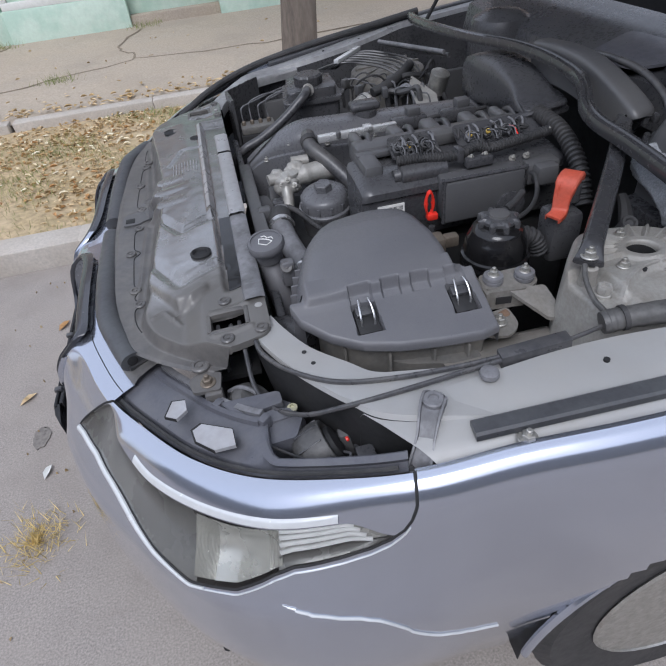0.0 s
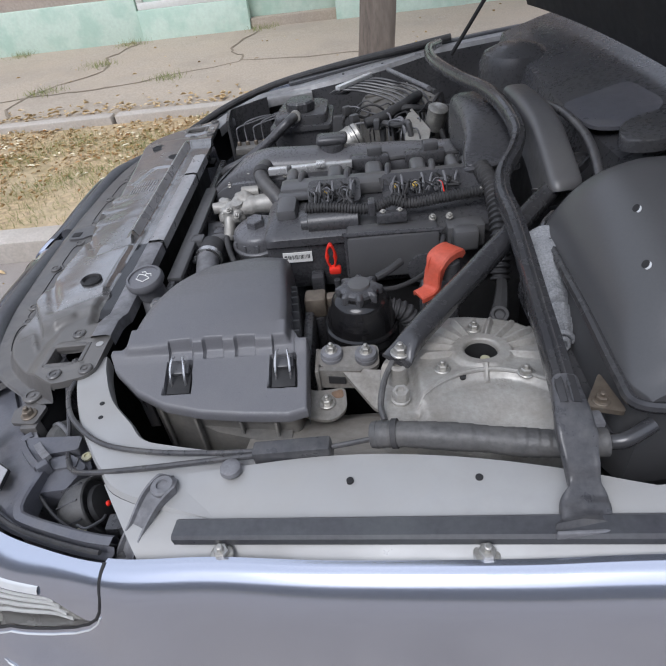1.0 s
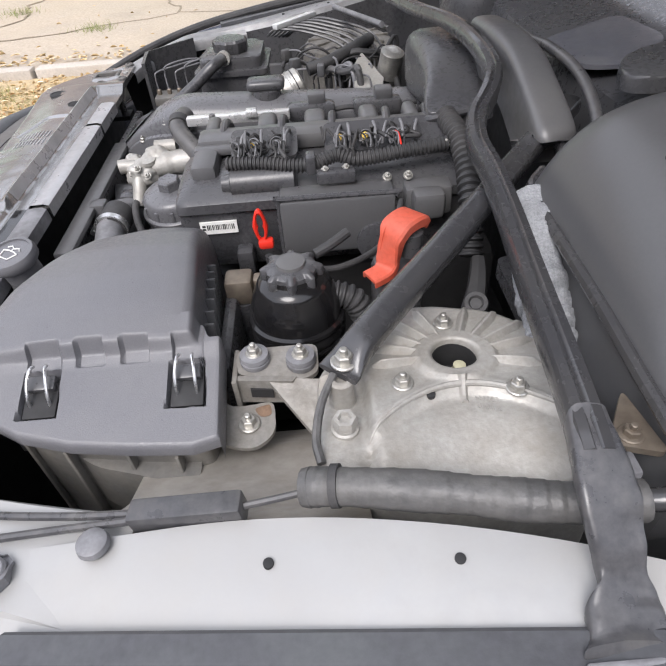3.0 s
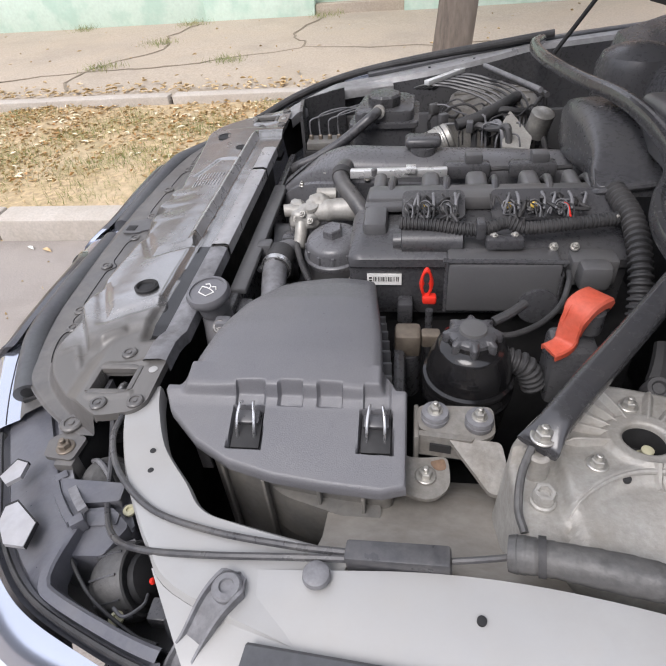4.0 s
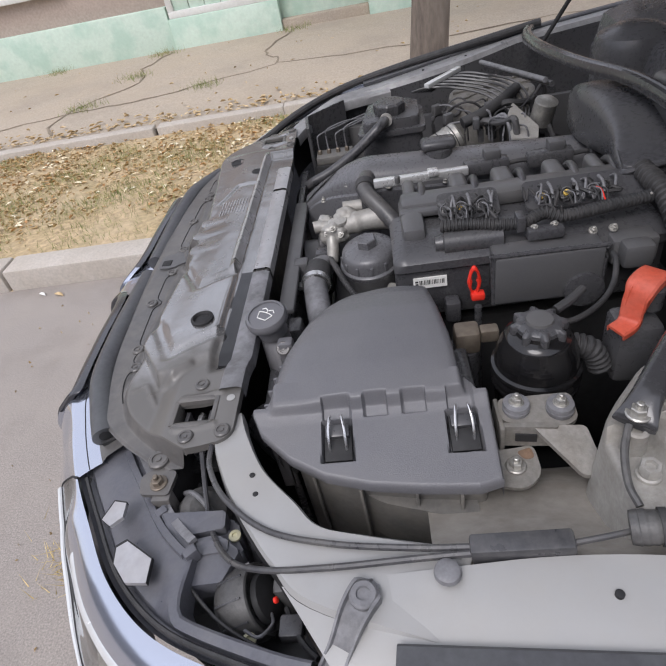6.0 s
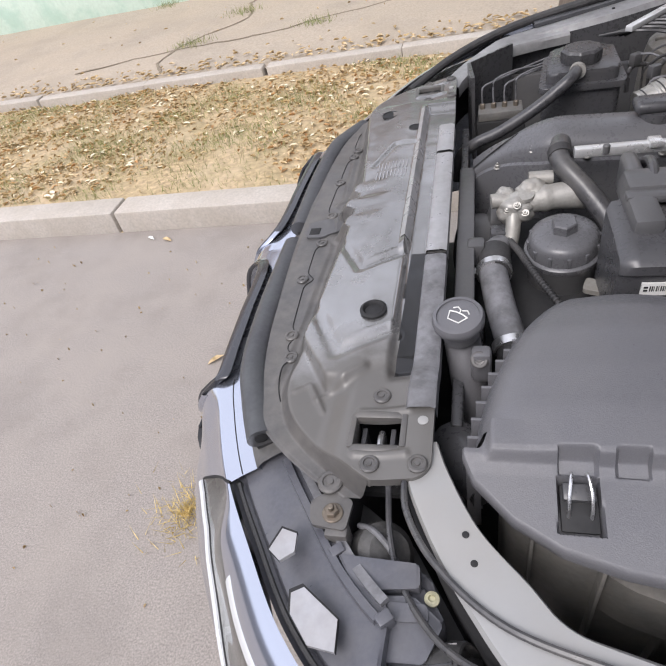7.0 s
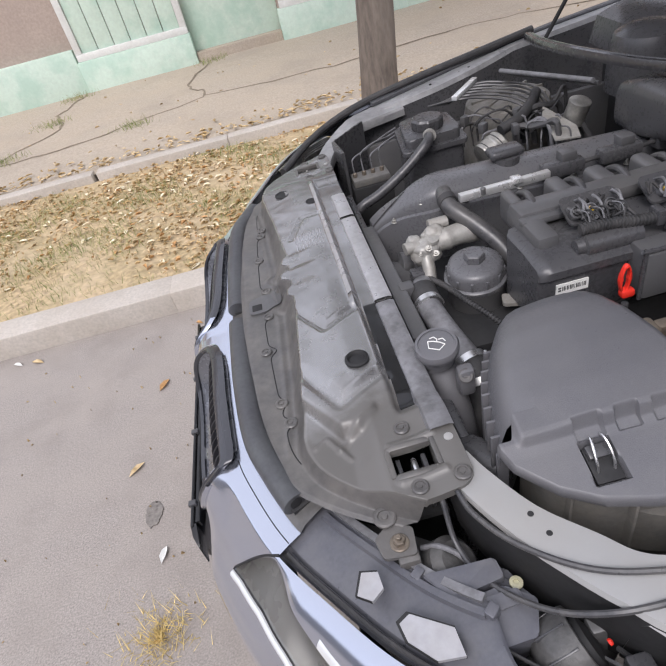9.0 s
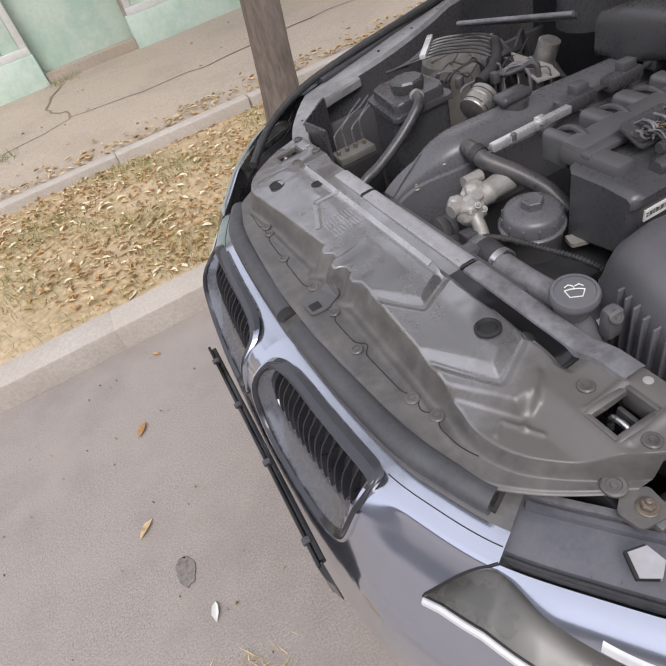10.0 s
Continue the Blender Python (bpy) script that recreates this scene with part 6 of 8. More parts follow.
# power-steering reservoir
ps = thing("power_steering_reservoir", (0.463, 0.764, 0.7), "glossy black power-steering fluid reservoir with lobed cap", "reservoir")
part("body", lathe((0.463, 0.764, 0.80), [(0.048, -0.06), (0.052, -0.012), (0.0545, 0.006), (0.057, 0.010), (0.057, 0.014), (0.0545, 0.016), (0.0545, 0.020), (0.0575, 0.022), (0.0575, 0.026), (0.0555, 0.029), (0.0555, 0.033), (0.0575, 0.036), (0.057, 0.040), (0.053, 0.042), (0.0525, 0.052), (0.051, 0.062), (0.0475, 0.071), (0.0445, 0.076), (0.043, 0.082), (0.0395, 0.088), (0.034, 0.091), (0.030, 0.093), (0.029, 0.098)], 56), GLOSS_BLACK, ps)
pc = part("cap", lathe((0.463, 0.764, 0.895), [(0.028, -0.006), (0.0285, 0.0), (0.028, 0.008), (0.023, 0.012), (0.018, 0.0125)], 112, lobes=8, lobe=0.26), PLASTIC, ps, "seven-lobed screw cap")
part("cap_disc", lathe((0.463, 0.764, 0.907), [(0.017, 0), (0.016, 0.004), (0.008, 0.005)], 28), PLASTIC_DUSTY, pc)
part("hose", tube([(0.49, 0.79, 0.90), (0.51, 0.80, 0.905), (0.53, 0.815, 0.91)], 0.006, 4, 10), RUBBER, ps)
part("return_hose", corrugated([(0.50, 0.77, 0.86), (0.53, 0.765, 0.85), (0.545, 0.76, 0.82)], 0.016, 0.007, 0.003), RUBBER, ps)
br = part("bracket", slab(rounded([(0.398, 0.695), (0.398, 0.664), (0.43, 0.657), (0.47, 0.652), (0.485, 0.66), (0.485, 0.695)], 0.01), lambda x, y: 0.846 + 0.2 * (y - 0.68), 0.006), ALLOY_DIRTY, ps, "pale cast bracket")
part("bracket_web", box((0.394, 0.650, 0.79), (0.40, 0.70, 0.845), 0.002), ALLOY_DIRTY, br)
part("bracket_arm", slab(rounded([(0.43, 0.655), (0.49, 0.65), (0.50, 0.60), (0.475, 0.60)], 0.006), lambda x, y: 0.843 + 0.5 * (y - 0.655), 0.006), ALLOY_DIRTY, br)
part("bracket_cheek", slab(rounded([(0.398, 0.662), (0.462, 0.655), (0.458, 0.648), (0.398, 0.655)], 0.002), 0.843, 0.034), ALLOY_DIRTY, br)
part("cheek_slot", slab(rounded([(0.412, 0.6535), (0.436, 0.6495), (0.436, 0.6475), (0.412, 0.651)], 0.0008), 0.832, 0.012), BLACK, br)
part("bracket_foot", slab(rounded([(0.358, 0.668), (0.373, 0.672), (0.384, 0.650), (0.41, 0.650), (0.434, 0.654), (0.436, 0.615), (0.415, 0.598), (0.385, 0.604), (0.362, 0.622)], 0.014), lambda x, y: 0.805 + 0.15 * (y - 0.63), 0.005), ALLOY_DIRTY, br)
part("rust_streak", slab(rounded([(0.412, 0.645), (0.430, 0.650), (0.432, 0.636), (0.420, 0.634)], 0.005), lambda x, y: 0.8056 + 0.15 * (y - 0.63), 0.002), RUST, br)
for x, y, z in ((0.418, 0.68, 0.846), (0.467, 0.673, 0.846)):
    part("rubber_washer", lathe((x, y, z), [(0.014, -0.006), (0.016, -0.002), (0.016, 0.003), (0.012, 0.0045), (0.016, 0.006), (0.015, 0.010), (0.008, 0.011)], 24), HOSE_GREY, br)
    placed("bolt", BOLT_SMALL, br, at(x, y, z + 0.009, s=1.3))
placed("bolt", BOLT, br, at(0.408, 0.627, 0.805))
sb = thing("pressure_sensor", (0.385, 0.85, 0.78), "small black sensor box beside the reservoir", "sensor")
part("body", box((0.368, 0.83, 0.80), (0.405, 0.865, 0.838), 0.006), BROWN_METAL, sb)
part("plug", box((0.405, 0.838, 0.812), (0.432, 0.858, 0.834), 0.004), BROWN_METAL, sb)
part("stem", tube([(0.386, 0.848, 0.80), (0.386, 0.85, 0.72)], 0.02, 3, 14), PLASTIC, sb)

# strut tower
tower = thing("strut_tower", (0.61, 0.61, 0.5), "pale cast alloy strut tower with ribs and central hole", "strut tower")


def tower_z(x, y):
    return 0.897 - 0.12 * (y - 0.613)


def arc_y(x):
    """Ridge between the flat top and the round front flank."""
    return 0.577 - 6.6 * (x - 0.609) ** 2


def cast_z(x, y):
    r = math.hypot(x - 0.612, (y - 0.613) * 1.05)
    z = tower_z(x, y) + 0.005 * smooth(0.041, 0.035, r) * smooth(0.019, 0.024, r)
    k = arc_y(x) - y
    z += 0.0025 * math.exp(-(k / 0.006) ** 2) * smooth(0.53, 0.55, x)
    if x > 0.512:
        f = smooth(0.512, 0.528, x)
        z -= f * (0.009 * smooth(0.0, 0.014, k) + 3.2 * max(0, k - 0.012) ** 2 + 0.10 * max(0, k - 0.03))
    z -= 0.016 * smooth(0.532, 0.522, x) * smooth(0.600, 0.588, y)
    return z + 0.0003 * noise.noise((x * 60, y * 60, 1))


EDGE = rounded([(0.483, 0.500), (0.483, 0.600), (0.505, 0.632), (0.56, 0.696), (0.60, 0.702), (0.665, 0.684), (0.705, 0.64), (0.705, 0.480), (0.58, 0.470)], 0.02, 6)
bm = bmesh.new()
rows = []
for px, py in EDGE:
    rows.append([])
dense_edge = []
for (ax_, ay_), (bx_, by_) in zip(EDGE, EDGE[1:] + EDGE[:1]):
    n = max(1, int(math.hypot(bx_ - ax_, by_ - ay_) / 0.006))
    dense_edge += [(ax_ + (bx_ - ax_) * k / n, ay_ + (by_ - ay_) * k / n) for k in range(n)]
rows = []
for px, py in dense_edge:
    d = Vector((px - 0.612, py - 0.613))
    u = d.normalized()
    r0 = 0.0205
    p0 = Vector((0.612, 0.613)) + u * r0
    r = [(p0.x, p0.y, tower_z(p0.x, p0.y) - 0.005)]
    for t in frange(0, 1, 44):
        q = Vector((0.612, 0.613)) + u * (r0 + (d.length - 0.006 - r0) * t)
        r.append((q.x, q.y, cast_z(q.x, q.y)))
    r.append((px - u.x * 0.002, py - u.y * 0.002, r[-1][2] - 0.002))
    r.append((px, py, r[-1][2] - 0.006))
    r.append((px + u.x * 0.01, py + u.y * 0.01, 0.66))
    rows.append(r)
grid(bm, rows, True, False)
part("casting", bm, ALLOY, tower, smooth=50)
bead = [(x, arc_y(x) - 0.003, cast_z(x, arc_y(x) - 0.003)) for x in frange(0.524, 0.70, 40)]
part("arc_bead", sweep(bead, circle(0.0030, 8), scale=lambda f: 0.3 + 0.7 * math.sin(math.pi * f)), ALLOY, tower)
# black lining and well floor put the hole's inner shade into their colour
part("hole_wall", lathe((0.612, 0.613, 0.83), [(0.0207, 0), (0.0207, 0.062), (0.0201, 0.062), (0.0201, 0)], 32), BLACK, tower)
for k, deg in enumerate((12, 32, 52, 72, 106, 126, 146, 164, 186, 340)):
    a = radians(deg)
    c, s = math.cos(a), math.sin(a) * 0.86
    reach = 0.088 if 0 < k < 8 else 0.076
    path = [(0.612 + q * c, 0.613 + q * s, tower_z(0.612 + q * c, 0.613 + q * s) + h) for q, h in ((0.034, 0.003), (0.045, 0.0045), (0.062, 0.0055), (reach - 0.008, 0.0055), (reach, 0.0))]
    part("rib", sweep(path, [(-0.0055, -0.006), (-0.0026, -0.001), (-0.0012, 0.0018), (0.0, 0.0024), (0.0012, 0.0018), (0.0026, -0.001), (0.0055, -0.006)], scale=lambda f: 1.0 + 0.15 * f), ALLOY, tower)
part("rib", sweep([(0.612 - 0.05 * q, 0.613 - q, cast_z(0.612 - 0.05 * q, 0.613 - q) + 0.001) for q in (0.034, 0.038, 0.042, 0.046, 0.050, 0.054)], [(-0.0075, -0.006), (-0.004, -0.001), (-0.0014, 0.0022), (0.0014, 0.0022), (0.004, -0.001), (0.0075, -0.006)], scale=lambda f: 1.1 - 0.3 * f), ALLOY, tower)
part("strut_rod", lathe((0.618, 0.613, 0.872), [(0.010, -0.02), (0.010, 0.0), (0.006, 0.002), (0.006, 0.012), (0.004, 0.013)], 16), TAN, tower)
part("well", lathe((0.612, 0.613, 0.862), [(0.0205, 0), (0.02, 0.001), (0.01, 0.0012)], 28), BLACK, tower)
for x, y in ((0.559, 0.58), (0.612, 0.663), (0.653, 0.562)):
    placed("bolt", BOLT, tower, at(x, y, tower_z(x, y) + 0.001, s=0.82))
part("post_boss", lathe((0.506, 0.580, 0.86), [(0.014, 0), (0.011, 0.045), (0.011, 0.053), (0.009, 0.055), (0.006, 0.055), (0.005, 0.05)], 24), ALLOY, tower)
part("post_boss", lathe((0.506, 0.544, 0.84), [(0.013, 0), (0.0115, 0.05), (0.0115, 0.054), (0.0095, 0.055), (0.0095, 0.058)], 24), ALLOY, tower)
part("post_nut", lathe((0.506, 0.544, 0.897), [(0.0105, 0), (0.0105, 0.008), (0.0095, 0.010), (0.006, 0.010), (0.005, 0.006)], 6), ALLOY, tower)
dark = bmesh.new()
lathe((0.581, 0.566, cast_z(0.581, 0.566) - 0.002), [(0.004, 0), (0.004, 0.0035), (0.002, 0.004)], 12, dark)
part("drilled_hole", dark, BLACK, tower)
part("rubber_mount", lathe((0.655, 0.700, 0.880), [(0.013, -0.02), (0.0135, 0.006), (0.012, 0.010), (0.008, 0.010), (0.006, 0.007)], 20, axis=(-0.1, -0.5, 0.8)), RUBBER, tower)

part("mount_arm", sweep(spline([(0.656, 0.706, 0.884), (0.660, 0.717, 0.894), (0.663, 0.730, 0.905), (0.665, 0.742, 0.912)], 6), [(-0.011, -0.005), (-0.009, 0.004), (0.0, 0.007), (0.009, 0.004), (0.011, -0.005)], scale=lambda f: 1.05 - 0.4 * f), BLACK, tower)
marks = bmesh.new()
for r_ in range(2):
    for k in range(6):
        x, y = 0.619 + 0.0032 * k, 0.562 - 0.010 * r_ - 0.0012 * k
        box((x, y, cast_z(x, y) + 0.0001), (x + 0.002, y + 0.005, cast_z(x, y) + 0.0009), 0, marks)
part("cast_marks", marks, ALLOY, tower, "faint unreadable cast marks")

# diagonal brace
brace = thing("strut_brace", (0.6, 0.75, 0.9), "dusty black diagonal strut brace bolted to the tower", "brace")
bp = [(0.503, 0.583, 0.917), (0.514, 0.596, 0.918), (0.545, 0.634, 0.925), (0.622, 0.725, 0.935), (0.667, 0.779, 0.941), (0.73, 0.857, 0.948), (0.79, 0.93, 0.955), (0.85, 1.0, 0.96)]
path = spline(bp, 8)
rows = []
for i, p in enumerate(path):
    f = i / (len(path) - 1)
    d = (path[min(i + 1, len(path) - 1)] - path[max(i - 1, 0)]).normalized()
    side = d.cross(Vector((0, 0, 1))).normalized()
    k = smooth(0.05, 0.22, f)
    w, h = 0.0200 - 0.0050 * k, 0.0035 + 0.0105 * k
    section = [(w * math.copysign(abs(math.cos(t)) ** 0.7, math.cos(t)), h * math.copysign(abs(math.sin(t)) ** 0.7, math.sin(t)) + 0.004 * k) for t in [2 * math.pi * q_ / 20 for q_ in range(20)]]
    rows.append([p + side * a + Vector((0, 0, b)) for a, b in section])
bm = bmesh.new()
vs = grid(bm, rows, False, True)
bm.faces.new(vs[0])
bm.faces.new(vs[-1])
part("tube", bm, BRACE, brace)
placed("bolt", BOLT, brace, at(0.510, 0.592, 0.922))

# cowl rail: the long bent bar from the fender across the bay
cowl = thing("cowl_rail", (0.66, 0.36, 0.9), "bent black rubber-lined cowl rail bolted to the fender", "cowl rail")
cp = [(0.659, 0.455, 0.962), (0.660, 0.48, 0.968), (0.664, 0.53, 0.972), (0.672, 0.62, 0.975), (0.682, 0.72, 0.978), (0.688, 0.80, 0.98), (0.69, 0.87, 0.982), (0.704, 0.93, 0.988), (0.735, 0.99, 0.998),
      (0.755, 1.06, 1.005), (0.757, 1.18, 1.01), (0.745, 1.30, 1.008), (0.715, 1.42, 1.002), (0.692, 1.54, 0.998), (0.682, 1.66, 0.992), (0.70, 1.83, 0.975), (0.75, 2.0, 0.95)]
part("bar", sweep(spline(cp, 6), [(-0.012, -0.010), (-0.013, 0.002), (-0.010, 0.009), (-0.004, 0.0105), (-0.001, 0.007), (0.002, 0.0105), (0.009, 0.009), (0.012, 0.002), (0.011, -0.010)]), BRACE, cowl)
stations = spline([(0.660, 0.478, 0.968), (0.659, 0.435, 0.955), (0.659, 0.412, 0.940), (0.660, 0.393, 0.922), (0.657, 0.383, 0.914), (0.654, 0.366, 0.912), (0.648, 0.358, 0.915)], 5)
widths = spline([(0.013, 0.010, 0), (0.018, 0.010, 0), (0.0165, 0.009, 0), (0.0145, 0.009, 0), (0.0215, 0.009, 0), (0.0225, 0.007, 0), (0.0235, 0.005, 0)], 5)
rows = []
for i, (p, w) in enumerate(zip(stations, widths)):
    ring_ = []
    for k in range(20):
        a = 2 * math.pi * k / 20
        c, s_ = math.cos(a), math.sin(a)
        q = p + Vector((w.x * abs(c) ** 0.5 * (1 if c > 0 else -1), 0.004 * s_, w.y * abs(s_) ** 0.5 * (1 if s_ > 0 else -1)))
        ring_.append(q + Vector((0, 0, 0.004 * noise.noise((q.x * 80, q.y * 100, 5)))))
    rows.append(ring_)
bm = bmesh.new()
vs = grid(bm, rows, False, True)
bm.faces.new(vs[0])
bm.faces.new(vs[-1])
part("foot", bm, RUBBER_GREY, cowl, "worn crumpled rubber foot of the rail", smooth=50)
part("foot_edge", box((0.624, 0.350, 0.909), (0.671, 0.354, 0.918), 0.0015), HOSE_GREY, cowl)

# covers and parts beside the windscreen
cab = thing("cabin_filter_cover", (0.85, 0.75, 0.8), "large smooth black cabin-filter cover", "cover")
def cab_z(x, y):
    q = max(0.0, x - 0.728)
    end = math.sqrt(max(0.0, 1 - max(0.0, (y - 0.735) / 0.085) ** 2))
    rise = (0.075 + 0.035 * smooth(0.47, 0.70, y)) * (0.45 + 0.55 * smooth(0.46, 0.56, y)) * end
    return 0.953 + 0.045 * (y - 0.47) + rise * (1 - math.exp(-q / 0.035)) - 0.10 * max(0, q - 0.10)


rows = []
for y in frange(0.462, 0.8195, 50):
    back = 0.03 * smooth(0.77, 0.82, y) ** 2 + 0.012 * smooth(0.49, 0.462, y)
    rows.append([(0.728 + back, y, 0.82)] + [(0.728 + back + (0.30 - back) * t ** 1.6, y, cab_z(0.728 + 0.30 * t ** 1.6, y)) for t in frange(0, 1, 30)] + [(1.03, y, 0.85)])
bm = bmesh.new()
vs = grid(bm, rows)
bm.faces.new(vs[0])
bm.faces.new(vs[-1])
part("shell", bm, COVER_PLAIN, cab, smooth=60)
part("rim", tube([(0.752, 0.822, 0.965), (0.728, 0.785, 0.962), (0.725, 0.70, 0.960), (0.725, 0.60, 0.956), (0.724, 0.50, 0.950), (0.730, 0.464, 0.948), (0.78, 0.454, 0.95), (0.85, 0.45, 0.95)], 0.006, 6, 8), BRACE, cab)
for x, y in ((0.786, 0.664), (0.771, 0.588)):
    part("slot", lathe((x, y, cab_z(x, y) - 0.0008), [(0.005, 0), (0.005, 0.0012), (0.004, 0.0016)], 16, axis=(-0.8, -0.1, 0.5)), LAMP_STRIP, cab, "small pale slot")
    part("slot_core", lathe((x - 0.001, y + 0.002, cab_z(x, y)), [(0.0046, 0), (0.0046, 0.0014), (0.003, 0.0016)], 16, axis=(-0.8, -0.1, 0.5)), BLACK, cab)
tow = thing("towel", (0.73, 0.70, 0.86), "rolled grey towelling cloth stuffed beside the cover", "cloth")
path = spline([(0.720, 0.780, 0.950), (0.719, 0.76, 0.945), (0.717, 0.72, 0.936), (0.713, 0.675, 0.918), (0.712, 0.650, 0.906), (0.710, 0.628, 0.892)], 26)
rows = []
for i, p in enumerate(path):
    f = i / (len(path) - 1)
    fat = 0.78 + 0.22 * smooth(0, 0.12, f) + 0.12 * math.exp(-((f - 0.68) / 0.05) ** 2) - 0.20 * math.exp(-((f - 0.755) / 0.014) ** 2) - 0.12 * math.exp(-((f - 0.88) / 0.02) ** 2) + 0.04 * math.sin(f * 21)
    rows.append([p + Vector((0.027 * math.cos(a), 0.004 * math.sin(2 * a), 0.027 * math.sin(a))) * fat * (1 + 0.16 * noise.noise((p.y * 40, math.cos(a) * 2, math.sin(a) * 2)) + 0.05 * noise.noise((p.y * 300, math.cos(a) * 8, math.sin(a) * 8)) + 0.03 * noise.noise((p.y * 900, math.cos(a) * 20, math.sin(a) * 20)))
                 for a in [2 * math.pi * k / 72 for k in range(72)]])
bm = bmesh.new()
vs = grid(bm, rows, False, True)
bm.faces.new(vs[0])
bm.faces.new(vs[-1])
part("roll", bm, CLOTH, tow, smooth=60)
curl = [path[-1] + Vector((0.019 * (1 - k / 36) * math.cos(k * 0.45), -0.005 - 0.0002 * k, 0.020 * (1 - k / 36) * math.sin(k * 0.45))) for k in range(30)]
part("roll_end", sweep(curl, circle(0.0036, 8), up=(0, 1, 0)), CLOTH, tow)
tri_b = thing("corner_bracket", (0.70, 0.49, 0.9), "triangular pale metal bracket with a hex bolt", "bracket")
part("plate", slab(rounded([(0.690, 0.484), (0.728, 0.472), (0.720, 0.532)], 0.008), 0.928, 0.006), BROWN_METAL, tri_b)
placed("bolt", hexbolt_mesh("bolt", BROWN_METAL), tri_b, at(0.7075, 0.490, 0.928, s=0.75))
wing = thing("black_inner_guard", (0.72, 0.6, 0.7), "matt black guard panel behind the strut tower", "guard")
part("panel", slab(rounded([(0.70, 0.50), (0.74, 0.48), (0.78, 0.80), (0.70, 0.78)], 0.01), 0.88, 0.02), PLASTIC, wing)

# jump-start terminal
jump = thing("jump_start_terminal", (0.58, 0.77, 0.8), "orange-red cover over the jump-start terminal", "terminal")
path = spline([(0.548, 0.746, 0.892), (0.556, 0.750, 0.893), (0.564, 0.755, 0.894), (0.5685, 0.759, 0.898), (0.570, 0.761, 0.908), (0.572, 0.763, 0.922), (0.575, 0.765, 0.935), (0.581, 0.770, 0.9425), (0.592, 0.779, 0.945), (0.603, 0.789, 0.942), (0.607, 0.793, 0.936)], 5)
part("cover", sweep(path, [(-0.013, -0.006), (-0.013, 0.001), (-0.011, 0.003), (0.011, 0.003), (0.013, 0.001), (0.013, -0.006), (0.011, -0.006), (0.011, -0.001), (-0.011, -0.001), (-0.011, -0.006)], scale=lambda f: 1.0 + 0.35 * smooth(0.35, 0.7, f)), RED, jump)
for k in range(3):
    part("cover_rib", sweep([p + Vector((0.006 * (k - 1), -0.005 * (k - 1), 0)) + Vector((-0.002, -0.001, 0.0015)) for p in path[22:34]], circle(0.0009, 6)), RED, jump)
part("terminal", lathe((0.598, 0.778, 0.90), [(0.014, 0), (0.014, 0.028), (0.008, 0.032)], 18), PLASTIC, jump)
part("base", box((0.555, 0.745, 0.80), (0.61, 0.80, 0.89), 0.01), PLASTIC, jump)

# wiring duct and wrapped harness on the inner wing
duct = thing("cable_duct", (0.38, 0.49, 0.86), "grey plastic cable duct on the inner wing", "cable duct")
part("duct_body", box((0.333, 0.480, 0.862), (0.424, 0.500, 0.886), 0.003, m=Matrix.Translation((0.379, 0.489, 0.876)) @ Matrix.Rotation(radians(-4), 4, "Z") @ Matrix.Rotation(radians(-7), 4, "Y")), RUBBER_GREY, duct)
wrap = thing("taped_harness", (0.6, 0.49, 0.88), "thick wiring harness wrapped in grey cloth tape", "harness")
hp = spline([(0.47, 0.492, 0.893), (0.50, 0.486, 0.899), (0.57, 0.471, 0.905), (0.62, 0.458, 0.909), (0.66, 0.449, 0.914), (0.70, 0.445, 0.918)], 24)
part("wrapped_body", sweep(hp, circle(0.0145, 14), scale=lambda f: 1 + 0.05 * ((f * 19) % 1.0) + 0.04 * math.sin(f * 23)), TAPE, wrap)
part("tie", tube([(0.492, 0.488, 0.898), (0.498, 0.487, 0.899)], 0.0165, 3, 16), RUBBER, wrap)
part("sleeve_end", tube([(0.700, 0.445, 0.918), (0.715, 0.442, 0.924), (0.742, 0.452, 0.932)], 0.008, 4, 12), BRACE, wrap, "glossy black sleeve")
part("metal_clip", box((0.678, 0.455, 0.918), (0.700, 0.474, 0.934), 0.003), HOSE_GREY, wrap)
part("earth_lead", tube([(0.50, 0.585, 0.915), (0.488, 0.56, 0.908), (0.482, 0.53, 0.900), (0.485, 0.51, 0.895)], 0.0038, 6, 8), TAPE, wrap)

# bonnet release cables
cable = thing("bonnet_cable", (0.2, 0.5, 0.85), "two grey bonnet-release cables along the inner wing", "cable")
part("cable", tube([(0.038, 0.672, 0.842), (0.045, 0.63, 0.847), (0.075, 0.58, 0.852), (0.13, 0.535, 0.856), (0.20, 0.512, 0.862), (0.28, 0.498, 0.870), (0.335, 0.492, 0.876)], 0.0035, 8, 8), RUBBER_GREY, cable)
part("cable", tube([(0.02, 0.672, 0.83), (0.022, 0.63, 0.79), (0.04, 0.58, 0.79), (0.08, 0.525, 0.82), (0.13, 0.495, 0.85), (0.20, 0.487, 0.863), (0.28, 0.487, 0.870), (0.335, 0.486, 0.876)], 0.0035, 8, 8), RUBBER_GREY, cable)
part("cable", tube([(0.424, 0.486, 0.884), (0.45, 0.488, 0.887), (0.485, 0.492, 0.89)], 0.003, 5, 8), RUBBER_GREY, cable)

